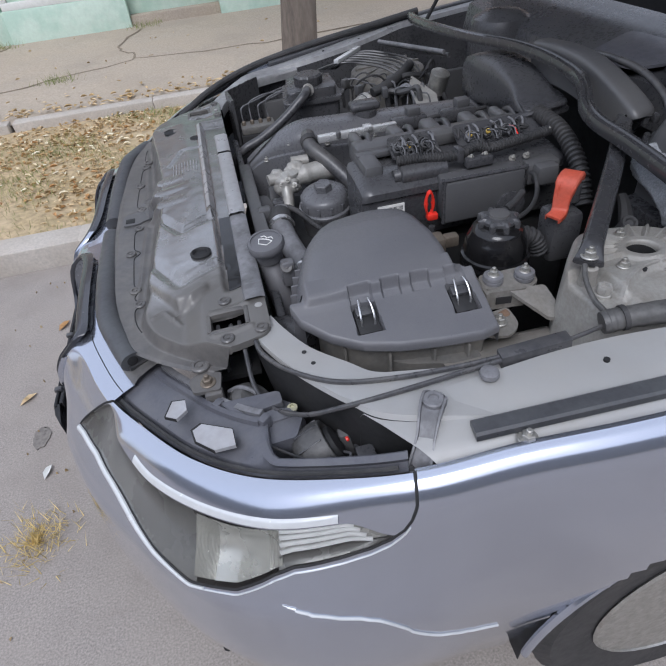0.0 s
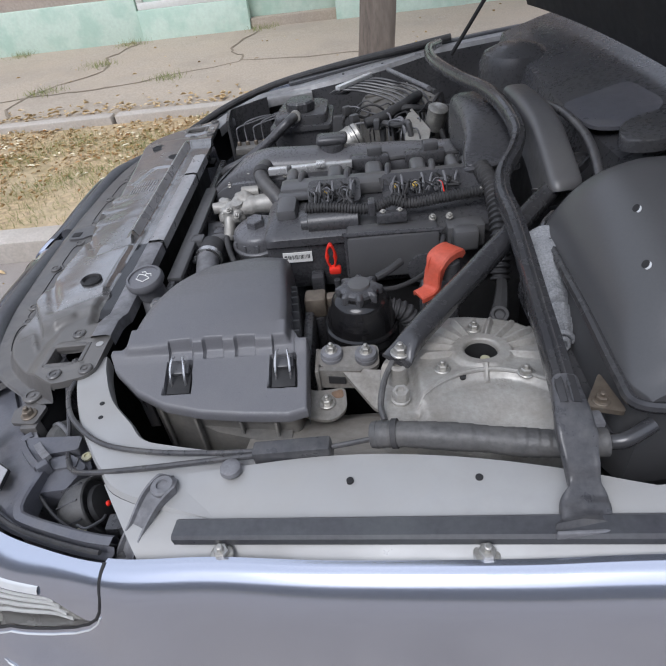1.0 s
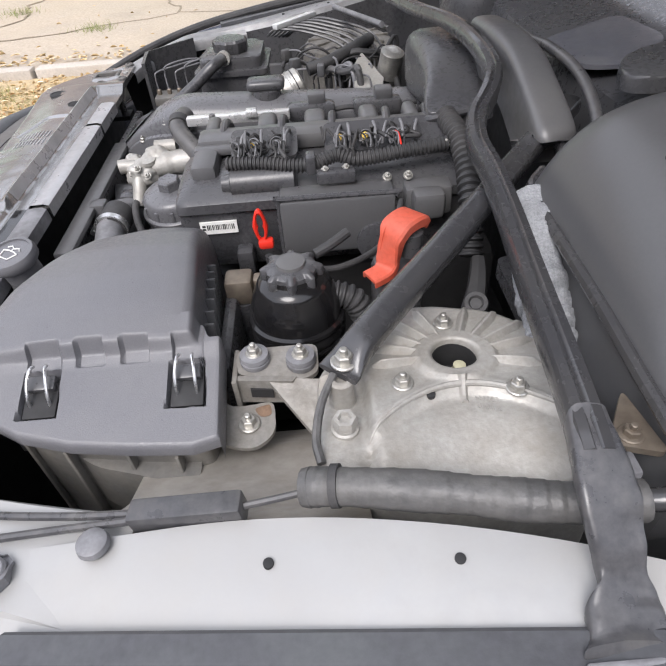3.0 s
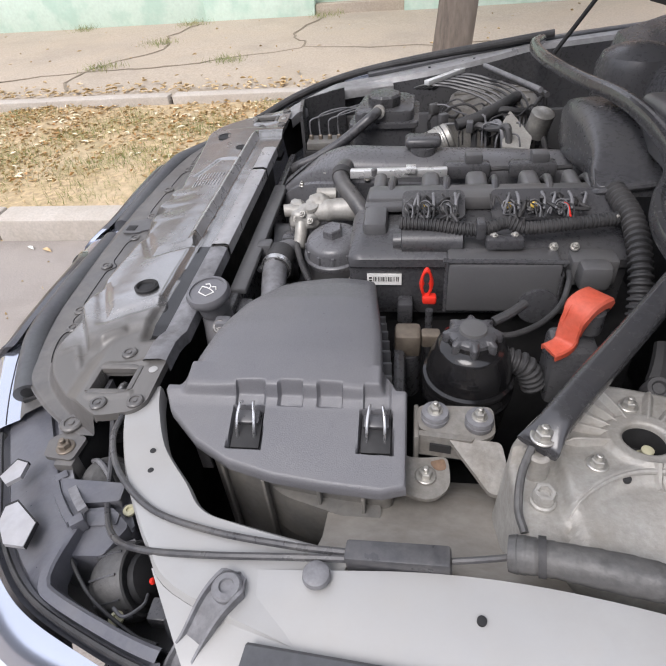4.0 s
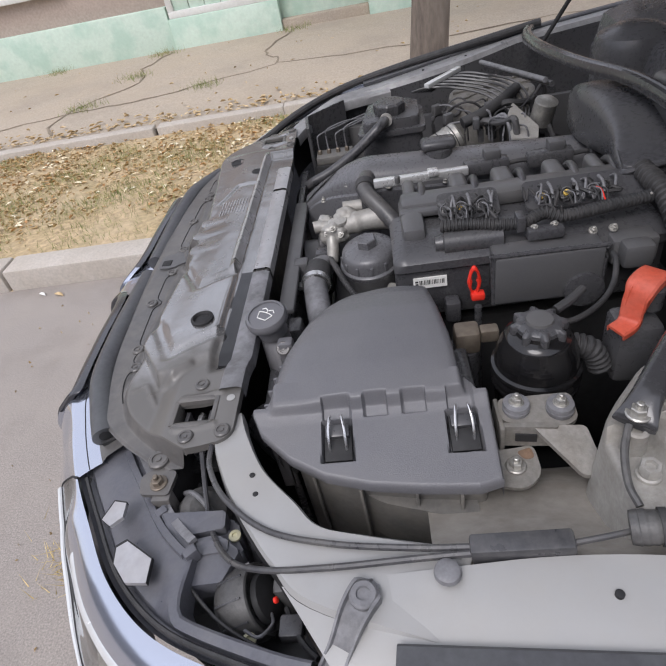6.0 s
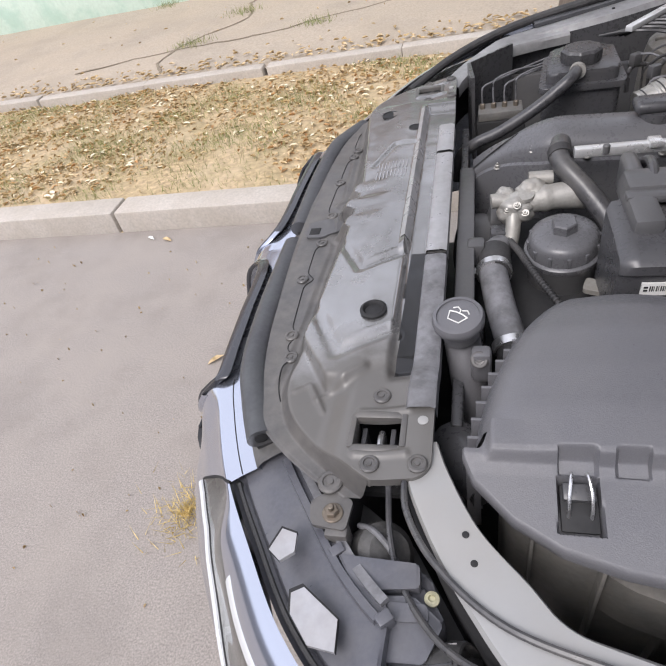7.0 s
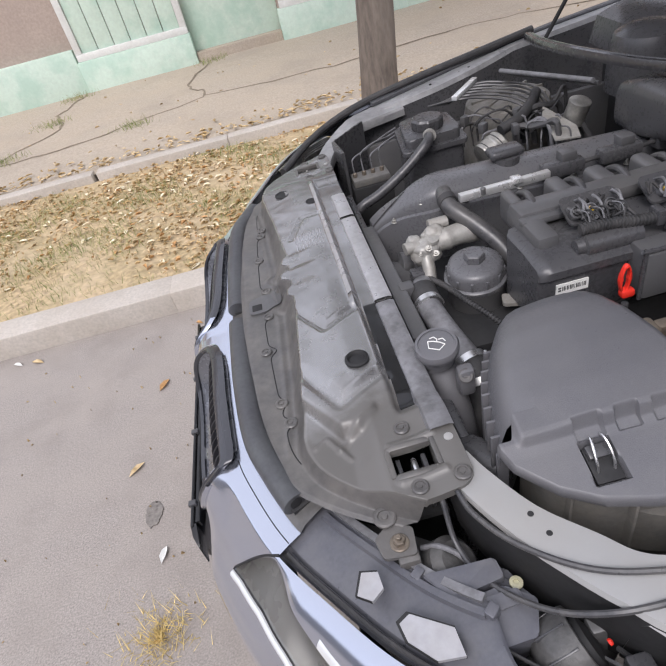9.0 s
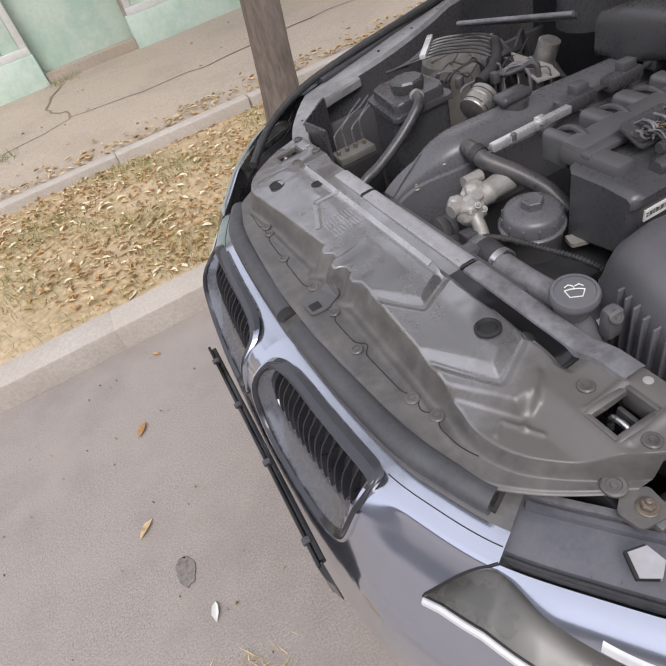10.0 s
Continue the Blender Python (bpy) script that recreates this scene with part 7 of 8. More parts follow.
# link arm and buffer on the flange
arm = thing("fender_bracket", (0.21, 0.42, 0.83), "bent grey steel bracket bolted to the inner wing", "bracket")
part("arm", sweep(spline([(0.244, 0.470, 0.864), (0.233, 0.457, 0.865), (0.222, 0.440, 0.862), (0.211, 0.421, 0.850), (0.200, 0.405, 0.832), (0.191, 0.394, 0.808), (0.186, 0.390, 0.79)], 6), [(-0.013, -0.003), (-0.013, 0.006), (-0.0105, 0.006), (-0.0095, 0.001), (0.0095, 0.001), (0.0105, 0.006), (0.013, 0.006), (0.013, -0.003)], scale=lambda f: (0.35 + 0.85 * smooth(0, 0.12, f)) * (1.0 - 0.25 * math.exp(-((f - 0.5) / 0.2) ** 2))), HOSE_GREY, arm)
part("bracket_tab", slab(rounded([(0.176, 0.412), (0.205, 0.408), (0.205, 0.392), (0.182, 0.392)], 0.006), 0.822, 0.004), HOSE_GREY, arm)
placed("bolt", BIGBOLT, arm, at(0.233, 0.457, 0.865))
part("rubber_clip", lump((0.186, 0.405, 0.812), (0.016, 0.013, 0.012), 4), RUBBER, arm, "crumpled black rubber clip")
part("clip_tail", tube([(0.186, 0.405, 0.815), (0.170, 0.418, 0.806), (0.150, 0.428, 0.796)], 0.006, 5, 8), RUBBER, arm)
buf = thing("rubber_buffer", (0.31, 0.47, 0.87), "round grey rubber plug in the inner wing", "plug")
part("plug", lathe((0.31, 0.470, 0.871), [(0.011, 0), (0.0125, 0.003), (0.0115, 0.008), (0.008, 0.010)], 24), HOSE_GREY, buf)

# back of the near headlight
lb = thing("lamp_carrier", (0, 0.6, 0.7), "grey plastic lamp carrier with angular openings", "lamp carrier")
rows = []
for u in frange(U_GAP + 0.06, U_TIP + 0.25, 50):
    k = smooth(8.75, 9.5, u)
    w = 0.030 + 0.066 * k
    rows.append([body(u, 0, d) + Vector((0, 0, h)) for d, h in ((0.004, -0.002), (0.009, -0.014), (0.018, -0.015), (0.022, -0.008), (w * 0.6, 0.002), (w * 0.9, 0.004), (w, 0.002), (w + 0.006, -0.03))])
bm = bmesh.new()
grid(bm, rows)
part("panel", bm, LAMP_GREY, lb)
part("panel_rib", sweep([body(u, 0, 0.08) + Vector((0, 0, 0.006)) for u in frange(9.4, 11.9, 20)], [(-0.006, -0.004), (-0.004, 0.004), (0.004, 0.004), (0.006, -0.004)]), LAMP_GREY, lb)
# pale slabs stand in for holes; shifted black ones paint their shaded rim
for pts in ([(-0.106, 0.600), (-0.090, 0.588), (-0.075, 0.598), (-0.077, 0.618), (-0.096, 0.624)], [(-0.068, 0.556), (-0.055, 0.562), (-0.014, 0.534), (-0.012, 0.506), (-0.04, 0.510), (-0.064, 0.536)]):
    c = Vector((sum(p[0] for p in pts) / len(pts), sum(p[1] for p in pts) / len(pts)))
    zf = lambda x, y: 0.80 + 0.18 * (x + 0.09)
    part("opening_shade", slab([tuple(c + Vector((-0.0015, 0.002)) + (Vector(p) - c) * 1.07) for p in pts], lambda x, y: 0.80 + 0.18 * (x + 0.09) + 0.001, 0.006), BLACK, lb)
    part("opening", slab(pts, lambda x, y: 0.80 + 0.18 * (x + 0.09) + 0.002, 0.006), OPENING, lb, "angular pale opening")
part("back_housing", slab(rounded([(-0.028, 0.580), (0.02, 0.586), (0.062, 0.586), (0.085, 0.55), (0.06, 0.520), (0.0, 0.512), (-0.02, 0.545)], 0.008), 0.782, 0.10, bevel=0.004), LAMP_GREY, lb, "grey plastic housing")
part("housing_step", slab(rounded([(0.042, 0.606), (0.066, 0.598), (0.075, 0.575), (0.062, 0.565), (0.048, 0.58)], 0.005), 0.776, 0.06, bevel=0.003), LAMP_GREY, lb)
part("lamp_lid", slab(rounded([(-0.03, 0.604), (0.056, 0.602), (0.058, 0.578), (-0.006, 0.569)], 0.004), 0.7965, 0.03, bevel=0.002), LAMP_GREY, lb, "smooth grey lamp lid")
part("lamp_lid", slab(rounded([(-0.004, 0.563), (0.051, 0.571), (0.082, 0.548), (0.066, 0.512), (0.020, 0.510)], 0.004), lambda x, y: 0.7945 + 0.04 * (x - 0.03), 0.03, bevel=0.002), LAMP_GREY, lb)
part("lamp_can", lathe((0.006, 0.628, 0.748), [(0.034, -0.04), (0.036, 0.0), (0.034, 0.018), (0.024, 0.028), (0.010, 0.030)], 30, axis=(0.5, -0.2, 0.8)), TAPE, lb, "round dusty lamp housing")
base = [body(u, 0, 0.02) for u in frange(U_GAP + 0.1, 12.9, 30)]
part("floor_panel", slab([(p.x, p.y) for p in base] + [(-0.10, 0.75), (-0.02, 0.70), (0.04, 0.655), (0.10, 0.56), (0.16, 0.47), (0.20, 0.41)], 0.715, 0.02), PLASTIC_DUSTY, lb, "dirty dark lower panel")
bc = part("bulb_cover", lathe((0.095, 0.502, 0.765), [(0.020, -0.035), (0.034, -0.026), (0.040, -0.012), (0.0415, 0.004), (0.0385, 0.018), (0.036, 0.019), (0.035, 0.010)], 36, axis=(0.8, 0.1, 0.35)), TAPE, lb, "round dusty bulb cover")
for k in range(10):
    a = 2 * math.pi * k / 10
    m_ = Matrix.Translation((0.095, 0.502, 0.765)) @ Vector((0.8, 0.1, 0.35)).to_track_quat("Z", "Y").to_matrix().to_4x4() @ Matrix.Rotation(a, 4, "Z")
    part("cover_rib", box((0, -0.0012, -0.020), (0.004, 0.0012, 0.014), 0.0005, m=m_ @ Matrix.Translation((0.0395, 0, -0.003)) @ Matrix.Diagonal((1, 1, 1, 1))), PLASTIC, bc)
part("red_spot", lathe((0.128, 0.492, 0.790), [(0.0035, 0), (0.0035, 0.003), (0.002, 0.004)], 10, axis=(0.8, 0.1, 0.35)), RED_DEEP, bc)
part("socket", lathe((0.112, 0.503, 0.772), [(0.028, 0), (0.026, 0.006), (0.012, 0.010)], 20, axis=(0.8, 0.1, 0.35)), BLACK, bc)
part("lamp_wire", tube([(0.10, 0.462, 0.792), (0.118, 0.452, 0.80), (0.128, 0.468, 0.79), (0.122, 0.485, 0.775)], 0.0018, 6, 6), HOSE_GREY, lb)
part("lamp_wire", tube([(0.02, 0.52, 0.79), (0.055, 0.485, 0.795), (0.085, 0.462, 0.795), (0.13, 0.44, 0.79), (0.16, 0.43, 0.80)], 0.002, 6, 6), RUBBER, lb)
part("lamp_wire", tube([(0.138, 0.49, 0.775), (0.15, 0.465, 0.785), (0.165, 0.445, 0.79), (0.18, 0.43, 0.80)], 0.003, 6, 6), RUBBER, lb)
part("lamp_plug", box((0.135, 0.455, 0.770), (0.160, 0.478, 0.79), 0.003), PLASTIC, lb)
part("inner_strip", slab(rounded([(0.03, 0.468), (0.075, 0.445), (0.165, 0.408), (0.160, 0.395), (0.08, 0.428), (0.025, 0.455)], 0.005), lambda x, y: 0.79 + 0.10 * (x - 0.03), 0.012, bevel=0.003), LAMP_GREY, lb)
for x, y in ((0.069, 0.573), (0.104, 0.455)):
    part("adjuster", lathe((x, y, 0.784), [(0.0075, 0), (0.0075, 0.003), (0.0035, 0.0045), (0.003, 0.002)], 18), TAN, lb, "cream adjuster")
part("catch", slab(rounded([(-0.066, 0.632), (-0.026, 0.628), (-0.022, 0.664), (-0.05, 0.676), (-0.072, 0.66)], 0.006), 0.800, 0.006), COVER_DUST, lb, "dirty metal latch plate")
part("catch_post", box((-0.050, 0.622, 0.74), (-0.024, 0.640, 0.797), 0.003), COVER_DUST, lb)
part("pale_plate", slab(rounded([(0.0, 0.560), (0.066, 0.563), (0.068, 0.547), (0.006, 0.542)], 0.003), 0.7985, 0.004, bevel=0.0015), LAMP_GREY, lb, "scuffed pale rectangular plate")
part("can_band", tube([(-0.018, 0.650, 0.770), (0.0, 0.640, 0.783), (0.02, 0.622, 0.785), (0.034, 0.604, 0.770)], 0.0035, 6, 8), HOSE_GREY, lb)
placed("bolt", hexbolt_mesh("bolt", BROWN_METAL), lb, at(-0.043, 0.647, 0.80))
for u, d in ((9.35, 0.085), (10.4, 0.088)):
    q = body(u, 0, d)
    part("clip_tower", box((q.x - 0.008, q.y - 0.006, q.z - 0.008), (q.x + 0.008, q.y + 0.006, q.z + 0.012), 0.002, turn=40), LAMP_GREY, lb)
part("inner_edge", sweep([body(u, 0, 0.096) + Vector((0, 0, 0.006)) for u in frange(9.5, 12.0, 40)], [(-0.005, -0.004), (-0.005, 0.002), (0.005, 0.002), (0.005, -0.004)]), HOSE_GREY, lb, "light grey inner edge")
part("edge_lip", sweep([body(u, 0, 0.012) + Vector((0, 0, -0.004)) for u in frange(7.3, 11.9, 60)], circle(0.003, 6)), RUBBER, lb)

# ---- far side of the bay ----
tank = thing("expansion_tank", (0.32, 1.68, 0.5), "black coolant expansion tank with screw cap", "coolant tank")
part("tank_body", slab(rounded([(0.245, 1.60), (0.40, 1.60), (0.405, 1.76), (0.27, 1.77)], 0.02), 0.855, 0.32), PLASTIC, tank)
part("tank_rim", slab(rounded([(0.237, 1.592), (0.408, 1.592), (0.413, 1.768), (0.262, 1.778)], 0.02), 0.868, 0.012, bevel=0.003), PLASTIC, tank)
part("tank_top", slab(rounded([(0.25, 1.605), (0.395, 1.605), (0.40, 1.755), (0.275, 1.765)], 0.025), 0.892, 0.03, bevel=0.008), PLASTIC, tank)
part("cap", lathe((0.325, 1.665, 0.892), [(0.036, 0), (0.038, 0.004), (0.038, 0.022), (0.034, 0.027), (0.012, 0.028)], 60, lobes=9, lobe=0.08), PLASTIC, tank, "ribbed screw cap")
th = thing("tank_hose", (0.2, 1.56, 0.75), "thick black coolant hose from the tank", "hose")
part("hose_body", tube([(0.312, 1.62, 0.892), (0.303, 1.585, 0.893), (0.285, 1.565, 0.885), (0.23, 1.555, 0.845), (0.16, 1.55, 0.805), (0.11, 1.548, 0.785), (0.075, 1.55, 0.755), (0.065, 1.55, 0.70)], 0.0125, 8, 14), RUBBER_GREY, th)
part("clamp", tube([(0.313, 1.612, 0.892), (0.311, 1.60, 0.893)], 0.016, 3, 16), ALLOY, th)
absu = thing("brake_hydraulic_unit", (0.16, 1.71, 0.6), "brake hydraulic block with bent metal lines", "brake unit")
part("block", box((0.11, 1.67, 0.66), (0.22, 1.75, 0.775), 0.005), BLACK, absu)
part("top_block", box((0.115, 1.675, 0.775), (0.215, 1.735, 0.795), 0.003), DIRTY_BOX, absu, "stained metal top of the block")
for i, x in enumerate((0.125, 0.150, 0.175, 0.20)):
    part("nut", lathe((x, 1.705, 0.795), [(0.006, 0), (0.006, 0.010), (0.004, 0.012)], 6), BROWN_METAL, absu)
    part("brake_line", tube([(x, 1.705, 0.80), (x - 0.001, 1.706, 0.832 + 0.010 * (i % 2)), (x + 0.006, 1.710, 0.846 + 0.012 * (i % 2)), (x + 0.05, 1.745, 0.848 + 0.012 * (i % 2)), (x + 0.10, 1.80, 0.845), (x + 0.16, 1.86, 0.84)], 0.0022, 6, 6), HOSE_GREY, absu)
lines = thing("brake_line_bundle", (0.5, 1.8, 0.85), "bundle of thin dark lines in a pale clip", "lines")
for i in range(6):
    part("line", tube([(0.40 + 0.01 * i, 1.90 - 0.005 * i, 0.86), (0.432 + 0.018 * i, 1.765 + 0.016 * i, 0.905), (0.50 + 0.02 * i, 1.745 + 0.012 * i, 0.90), (0.58 + 0.018 * i, 1.72 + 0.012 * i, 0.875), (0.63 + 0.012 * i, 1.68 + 0.01 * i, 0.83), (0.65, 1.65, 0.76)], 0.0032, 8, 6), PLASTIC_DUSTY, lines)
part("clip", box((-0.008, -0.075, -0.006), (0.008, 0.075, 0.006), 0.002, m=Matrix.Translation((0.478, 1.805, 0.914)) @ Matrix.Rotation(radians(-42), 4, "Z") @ Matrix.Diagonal((1, 1, 1, 1))), LAMP_STRIP, lines, "pale grey plastic clip")
motor = thing("silver_solenoid", (0.688, 1.60, 0.8), "bright steel solenoid canister beside the bulkhead", "solenoid")
part("can", lathe((0.69, 1.60, 0.855), [(0.020, -0.03), (0.027, -0.028), (0.027, 0.028), (0.021, 0.032), (0.008, 0.033)], 28, axis=(0.15, -0.25, 0.95)), STEEL, motor)
part("lead", tube([(0.70, 1.59, 0.83), (0.71, 1.57, 0.80), (0.73, 1.55, 0.76)], 0.007, 4, 8), RUBBER, motor)
sbk = thing("metal_drum", (0.43, 1.56, 0.7), "pale metal drum with dark bands beside the engine", "drum")
dax = Vector((0.9, 0.25, 0.35))
part("drum", lathe((0.43, 1.56, 0.818), [(0.028, -0.002), (0.036, 0.0), (0.037, 0.004), (0.0355, 0.006), (0.0355, 0.030), (0.037, 0.032), (0.037, 0.036), (0.0355, 0.038), (0.0355, 0.055), (0.03, 0.06)], 40, axis=dax), STEEL, sbk, "pale banded metal drum")
for h_ in (0.010, 0.042):
    part("dark_band", lathe(Vector((0.43, 1.56, 0.818)) + dax.normalized() * h_, [(0.0345, 0), (0.0362, 0.0005), (0.0362, 0.003), (0.0345, 0.0035)], 40, axis=dax), RUBBER, sbk)
placed("bolt", BOLT_SMALL, sbk, at(0.44, 1.535, 0.835, (0, -0.7, 0.7)))
plate2 = thing("folded_plate", (0.63, 1.58, 0.8), "folded bright sheet-metal bracket", "bracket")
part("sheet", slab([(0.60, 1.53), (0.66, 1.52), (0.67, 1.56), (0.63, 1.66), (0.61, 1.62)], lambda x, y: 0.835 + 0.3 * (y - 1.55), 0.004), ALLOY, plate2)
part("hose", tube([(0.50, 1.62, 0.85), (0.56, 1.64, 0.862), (0.62, 1.70, 0.87), (0.66, 1.76, 0.87)], 0.014, 6, 12), RUBBER, plate2)
tw2 = thing("far_strut_tower", (0.60, 1.83, 0.5), "dark dusty strut tower on the far side", "strut tower")
part("casting", lathe((0.612, 2 * YC - 0.613, 0.62), [(0.13, 0), (0.125, 0.18), (0.115, 0.225), (0.10, 0.235), (0.04, 0.24), (0.022, 0.24), (0.02, 0.21)], 44), ALLOY_DIRTY, tw2)
for k in range(10):
    a = 2 * math.pi * k / 10
    part("rib", box((0.04, -0.003, 0), (0.105, 0.003, 0.008), 0.001, m=Matrix.Translation((0.612, 2 * YC - 0.613, 0.857)) @ Matrix.Rotation(a, 4, "Z") @ Matrix.Translation((0.072, 0, 0)) @ Matrix.Diagonal((1, 1, 1, 1))), ALLOY_DIRTY, tw2)
fw = thing("far_wiring", (0.55, 1.68, 0.8), "tangle of black leads and thin pipes beside the coolant tank", "wiring")
for k in range(22):
    x, y, z = rng.uniform(0.43, 0.62), rng.uniform(1.58, 1.76), rng.uniform(0.82, 0.86)
    pts = [(x, y, z - 0.05), (x, y, z)]
    a = rng.uniform(-0.8, 0.8)
    for _ in range(3):
        a += rng.uniform(-0.5, 0.5)
        pts.append((pts[-1][0] + 0.035 * math.cos(a), pts[-1][1] + 0.035 * math.sin(a), z + rng.uniform(-0.015, 0.03)))
    pts.append((pts[-1][0] + 0.01, pts[-1][1], z - 0.06))
    part("lead", tube(pts, rng.choice((0.0022, 0.003, 0.005, 0.008)), 5, 8), rng.choice((RUBBER, RUBBER, RUBBER_GREY, HOSE_GREY, PLASTIC_DUSTY)), fw)
for x, y in ((0.47, 1.66), (0.53, 1.60), (0.58, 1.70), (0.45, 1.74)):
    part("plug", box((x - 0.012, y - 0.008, 0.84), (x + 0.012, y + 0.008, 0.866), 0.003, turn=rng.uniform(0, 90)), PLASTIC_DUSTY, fw)
pan = thing("far_crossbar", (0.66, 1.9, 0.9), "light metal crossbar along the far inner wing", "crossbar")
part("bar", tube([(0.577, 1.80, 0.937), (0.615, 1.64, 0.952), (0.655, 1.48, 0.966)], 0.006, 6, 12), HOSE_GREY, pan)
part("bar", tube([(0.59, 1.81, 0.928), (0.63, 1.64, 0.942), (0.67, 1.48, 0.956)], 0.006, 6, 12), RUBBER_GREY, pan)
lv = thing("fuse_panel", (0.1, 1.83, 0.7), "thin black upright panel beside the brake unit", "panel")
part("sheet", slab([(0.09, 1.80), (0.10, 1.70), (0.108, 1.70), (0.098, 1.805), (0.20, 1.90), (0.195, 1.906)], 0.87, 0.2), PLASTIC, lv)

# intake duct and cowl boxes at the back
duct2 = thing("intake_duct", (0.76, 1.35, 0.85), "moulded black air intake duct at the bulkhead", "duct")
rows = []
for i, (x, y, z, w, h) in enumerate(((0.725, 1.085, 0.925, 0.05, 0.008), (0.727, 1.13, 0.93, 0.05, 0.014), (0.735, 1.19, 0.932, 0.048, 0.034), (0.742, 1.28, 0.928, 0.052, 0.052), (0.745, 1.38, 0.918, 0.056, 0.06), (0.745, 1.46, 0.905, 0.045, 0.05))):
    rows.append([(x + w * abs(math.cos(a)) ** 0.5 * (1 if math.cos(a) > 0 else -1), y, z + h * abs(math.sin(a)) ** 0.5 * (1 if math.sin(a) > 0 else -1)) for a in [2 * math.pi * k / 24 for k in range(24)]])
fine = []
for k in range(24):
    fine.append(spline([r[k] for r in rows], 6))
bm = bmesh.new()
vs = grid(bm, fine, True, False)
bm.faces.new([v[0] for v in vs])
bm.faces.new([v[-1] for v in vs])
part("duct_body", bm, PLASTIC, duct2, smooth=60)
part("brim", slab(rounded([(0.674, 1.082), (0.775, 1.088), (0.785, 1.15), (0.765, 1.19), (0.70, 1.19), (0.684, 1.15)], 0.012), lambda x, y: 0.938 + 0.10 * (y - 1.09), 0.010, bevel=0.003), PLASTIC, duct2)
part("bellows", corrugated([(0.702, 1.09, 0.93), (0.708, 1.0, 0.92), (0.705, 0.92, 0.88), (0.70, 0.87, 0.82)], 0.017, 0.010, 0.004), RUBBER, duct2, "ribbed rubber bellows")
part("lip", tube([(0.676, 1.115, 0.905), (0.675, 1.09, 0.924), (0.70, 1.082, 0.932), (0.76, 1.085, 0.938)], 0.006, 5, 8), PLASTIC, duct2)
cb = thing("cowl_box", (0.85, 1.2, 0.85), "long narrow black cowl duct under the windscreen", "cowl")
cowl_path = spline([(0.791, 0.893, 0.962), (0.7905, 0.905, 0.975), (0.793, 0.97, 0.995), (0.798, 1.06, 1.012), (0.797, 1.15, 1.016), (0.80, 1.26, 1.005)], 6)
arch = [(0.025 * math.copysign(abs(math.cos(a)) ** 0.6, math.cos(a)), 0.015 * abs(math.sin(a)) ** 0.7) for a in frange(0, math.pi, 16)]
part("duct", sweep(cowl_path, [(0.027, -0.06)] + arch + [(-0.027, -0.06)], scale=lambda f: 0.86 + 0.14 * smooth(0.0, 0.12, f)), PLASTIC_DUSTY, cb)
for dx in (-0.03, 0.012, 0.034):
    part("tab", box((0.790 + dx - 0.006, 0.888, 0.950), (0.790 + dx + 0.006, 0.912, 0.966), 0.003), PLASTIC, cb)
part("drain_pipe", tube([(0.83, 1.16, 1.01), (0.838, 1.08, 1.018), (0.842, 0.98, 1.014), (0.838, 0.90, 0.99), (0.83, 0.86, 0.95)], 0.007, 6, 12), RUBBER_GREY, cb)
cb2 = thing("scuttle_cover", (0.95, YC, 0.9), "black cowl panel below the windscreen", "cowl")
rows = []
for y in frange(0.5, 1.95, 20):
    k = 1 - 0.35 * ((y - YC) / 0.75) ** 2
    rows.append([(x + 0.10 * (1 - k), y, z) for x, z in ((0.88, 0.90), (0.90, 0.97), (1.0, 1.0), (1.12, 1.03))])
bm = bmesh.new()
grid(bm, rows)
part("panel", bm, PLASTIC, cb2)
part("wiper_motor_cover", lathe((0.90, 1.66, 0.90), [(0.09, -0.05), (0.09, 0.06), (0.08, 0.085), (0.05, 0.10), (0.02, 0.103)], 30), PLASTIC, cb2)
part("panel_plate", slab(rounded([(0.87, 1.20), (0.885, 1.06), (0.96, 1.03), (1.03, 1.12), (1.02, 1.26)], 0.03), lambda x, y: 0.995 + 0.1 * (x - 0.9), 0.006), LAMP_GREY, cb2)
part("panel_disc", slab(rounded([(0.872, 0.925), (0.93, 0.90), (1.01, 0.95), (1.03, 1.03), (0.90, 1.0)], 0.03), lambda x, y: 1.025 + 0.1 * (x - 0.9), 0.02, bevel=0.004), PLASTIC, cb2)
ws = thing("windscreen", (1.3, YC, 1.0), "tinted car windscreen above the cowl", "windscreen")
rows = []
for y in frange(0.50, 1.95, 20):
    k = ((y - YC) / 0.73) ** 2
    rows.append([(1.10 + 0.16 * k + 0.75 * t, y + (YC - y) * 0.12 * t, 1.0 + 0.43 * t) for t in frange(0, 1, 6)])
bm = bmesh.new()
grid(bm, rows)
part("pane", bm, GLOSS_BLACK, ws, "dark reflecting glass")
strut = thing("bonnet_strut", (0.72, 2.02, 0.95), "thin black gas strut rising beside the far wing", "gas strut")
part("rod", tube([(0.79, 2.0, 0.91), (0.883, 2.0, 1.052), (1.10, 2.0, 1.39)], 0.006, 4, 10), BLACK, strut)
fr = thing("far_wing_seal", (0.3, 2.06, 0.85), "black rubber seal along the far wing edge", "seal")
part("seal", tube([(-0.06, 1.86, 0.80), (0.05, 1.98, 0.83), (0.20, 2.055, 0.862), (0.40, 2.07, 0.895), (0.60, 2.075, 0.92), (0.80, 2.08, 0.945)], 0.011, 8, 10), RUBBER, fr)

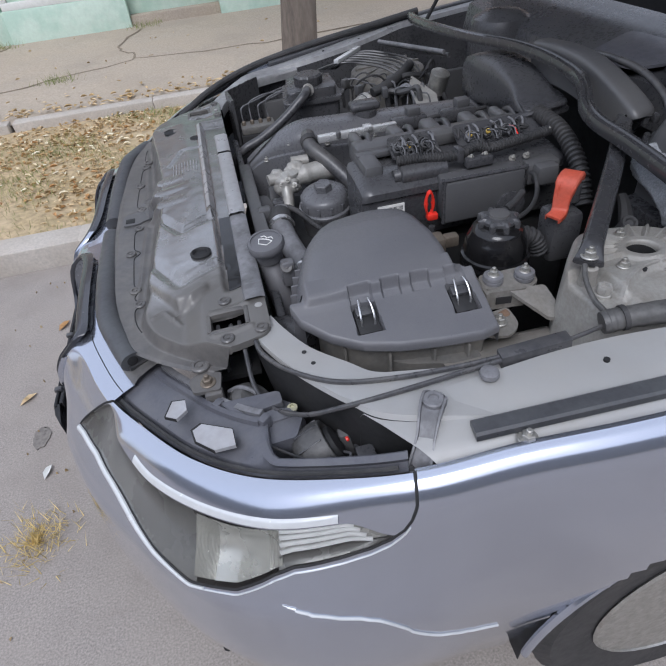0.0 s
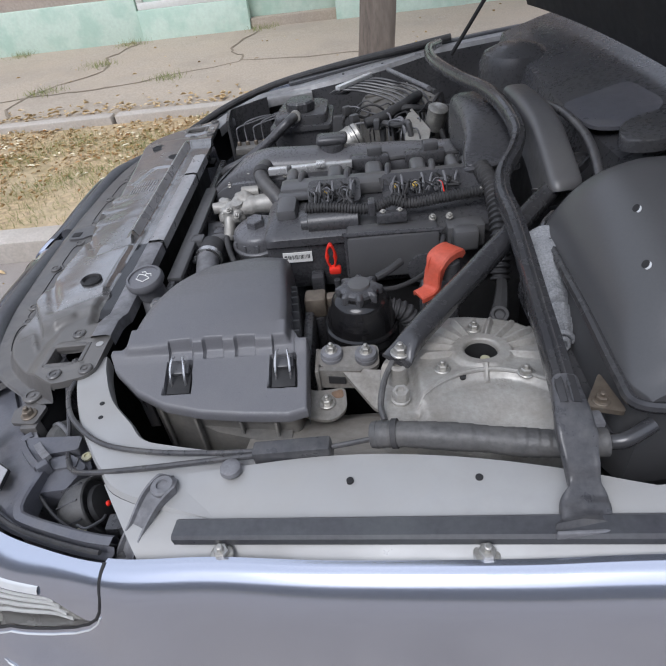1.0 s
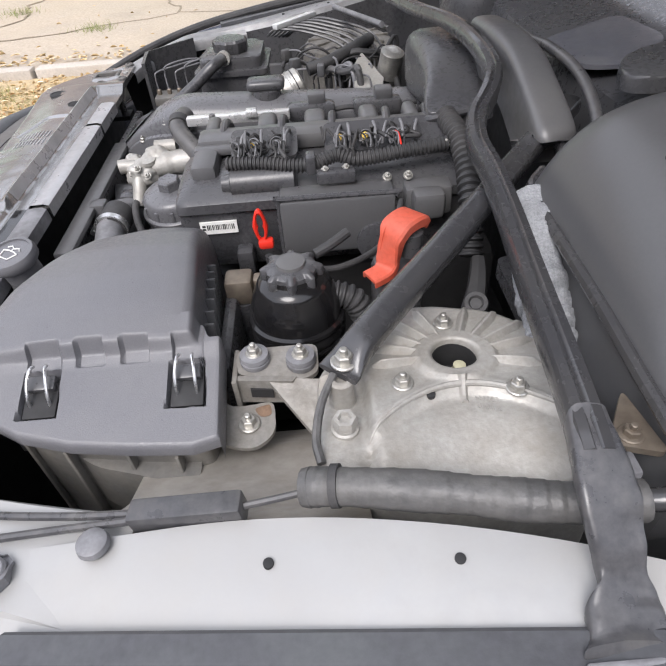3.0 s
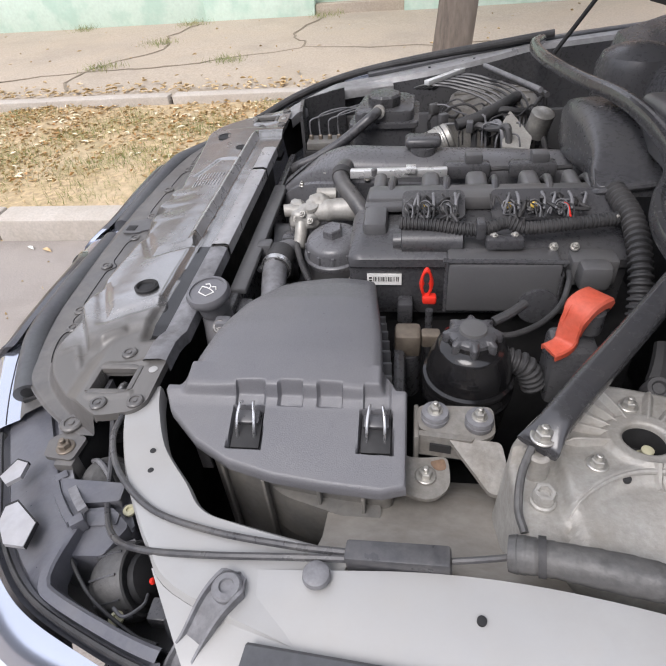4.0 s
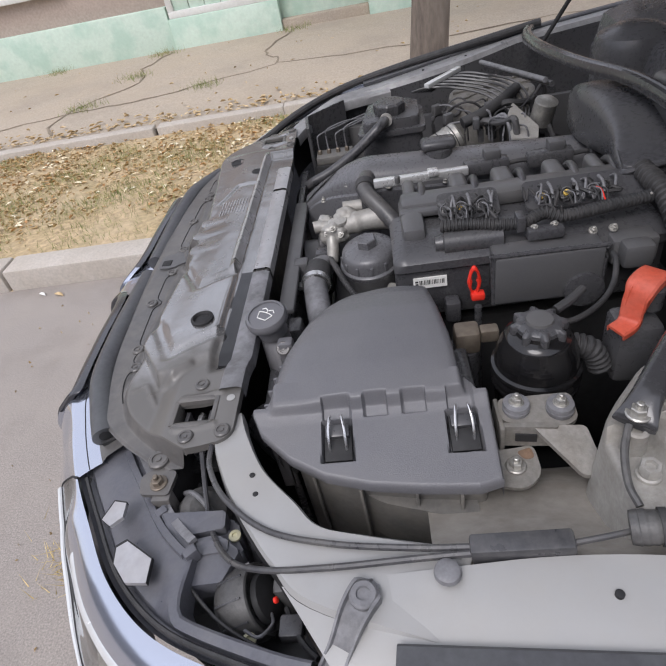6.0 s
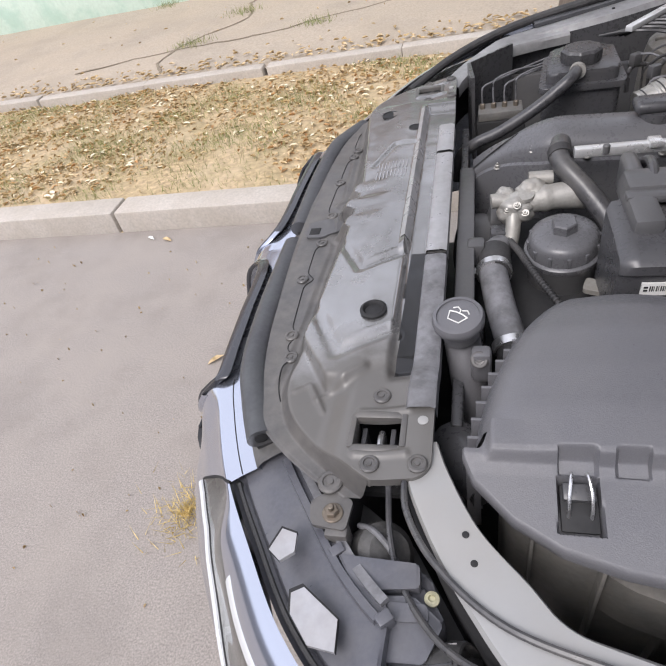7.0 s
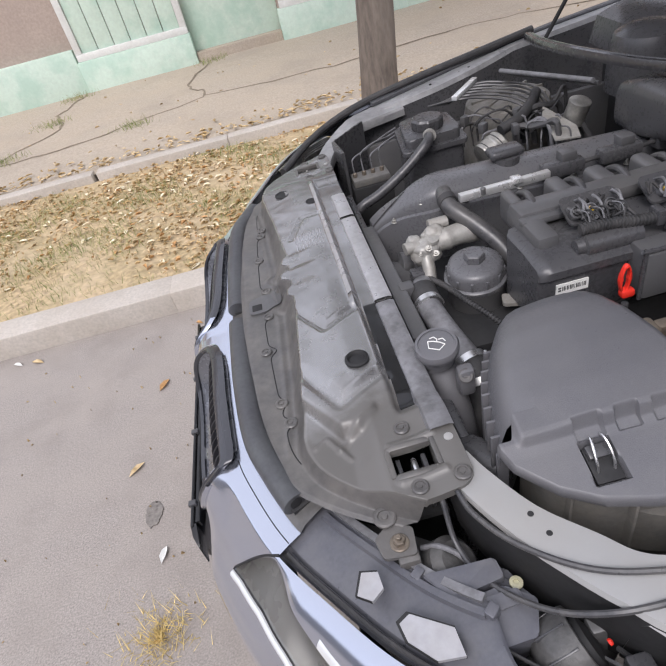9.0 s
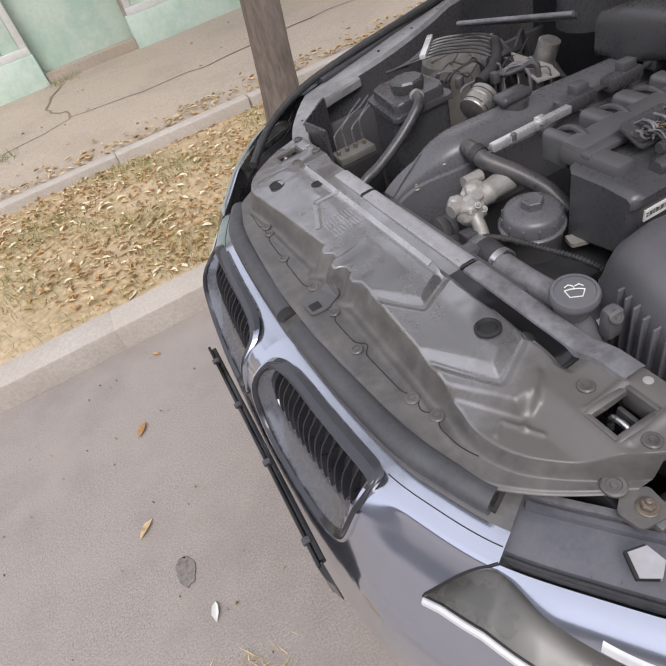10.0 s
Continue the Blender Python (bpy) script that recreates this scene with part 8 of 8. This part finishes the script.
bonnet = thing("raised_bonnet", (1.02, YC, 1.02), "bonnet raised on its gas struts above the engine bay", "bonnet")
rows, inner = [], []
for y in frange(-0.80, 0.80, 20):
    r, q = [], []
    for t in frange(0, 1, 14):
        w = 1 - 0.10 * t - 0.08 * t ** 6
        c = 0.04 * (1 - (y / 0.8) ** 2) + 0.03 * math.sin(math.pi * t)
        a = radians(64)
        x, z = 1.04 - math.cos(a) * 1.28 * t + math.sin(a) * c, 1.04 + math.sin(a) * 1.28 * t + math.cos(a) * c
        r.append((x, YC + y * w, z))
        q.append((x - 0.03 * math.sin(a), YC + y * w * 0.97, z - 0.03 * math.cos(a)))
    rows.append(r)
    inner.append(q)
bm = bmesh.new()
grid(bm, rows)
part("skin", bm, PAINT, bonnet)
bm = bmesh.new()
grid(bm, inner)
part("liner", bm, BLACK, bonnet, "dark felt liner")

clutter = thing("injector_wiring", (0.5, 1.07, 0.9), "tangle of thin dark and tan injector wires", "wiring")
for k in range(30):
    x = rng.choice((rng.uniform(0.378, 0.465), rng.uniform(0.525, 0.645)))
    y = rng.uniform(1.03, 1.075)
    z = 0.915 + rng.uniform(0, 0.012)
    pts = [(x, y, z)]
    for _ in range(3):
        pts.append((pts[-1][0] + rng.uniform(-0.014, 0.014), pts[-1][1] + rng.uniform(-0.018, 0.014), z + rng.uniform(-0.008, 0.014)))
    part("wire", tube(pts, rng.choice((0.0014, 0.002, 0.003)), 4, 6), rng.choice((RUBBER, RUBBER, RUBBER_GREY, RUBBER, HOSE_GREY, PLASTIC_DUSTY)), clutter)
for x in (0.392, 0.455, 0.532, 0.600, 0.645):
    part("loop_clip", tube([(x, 1.04, 0.915), (x + 0.003, 1.045, 0.934), (x + 0.009, 1.065, 0.936), (x + 0.010, 1.085, 0.925)], 0.0022, 5, 8), HOSE_GREY, clutter, "dull metal clip")
shroud = thing("fan_shroud", (0.09, 1.2, 0.5), "black plastic fan shroud behind the radiator cover", "fan shroud")
part("panel", box((0.080, 0.78, 0.40), (0.095, 1.62, 0.79), 0.004), PLASTIC, shroud)
part("lip", box((0.078, 1.00, 0.785), (0.108, 1.42, 0.797), 0.004), PLASTIC_DUSTY, shroud)
part("post", box((0.095, 1.14, 0.50), (0.125, 1.17, 0.80), 0.006), PLASTIC_DUSTY, shroud)
part("post", box((0.095, 0.96, 0.50), (0.12, 1.0, 0.78), 0.006), PLASTIC, shroud)
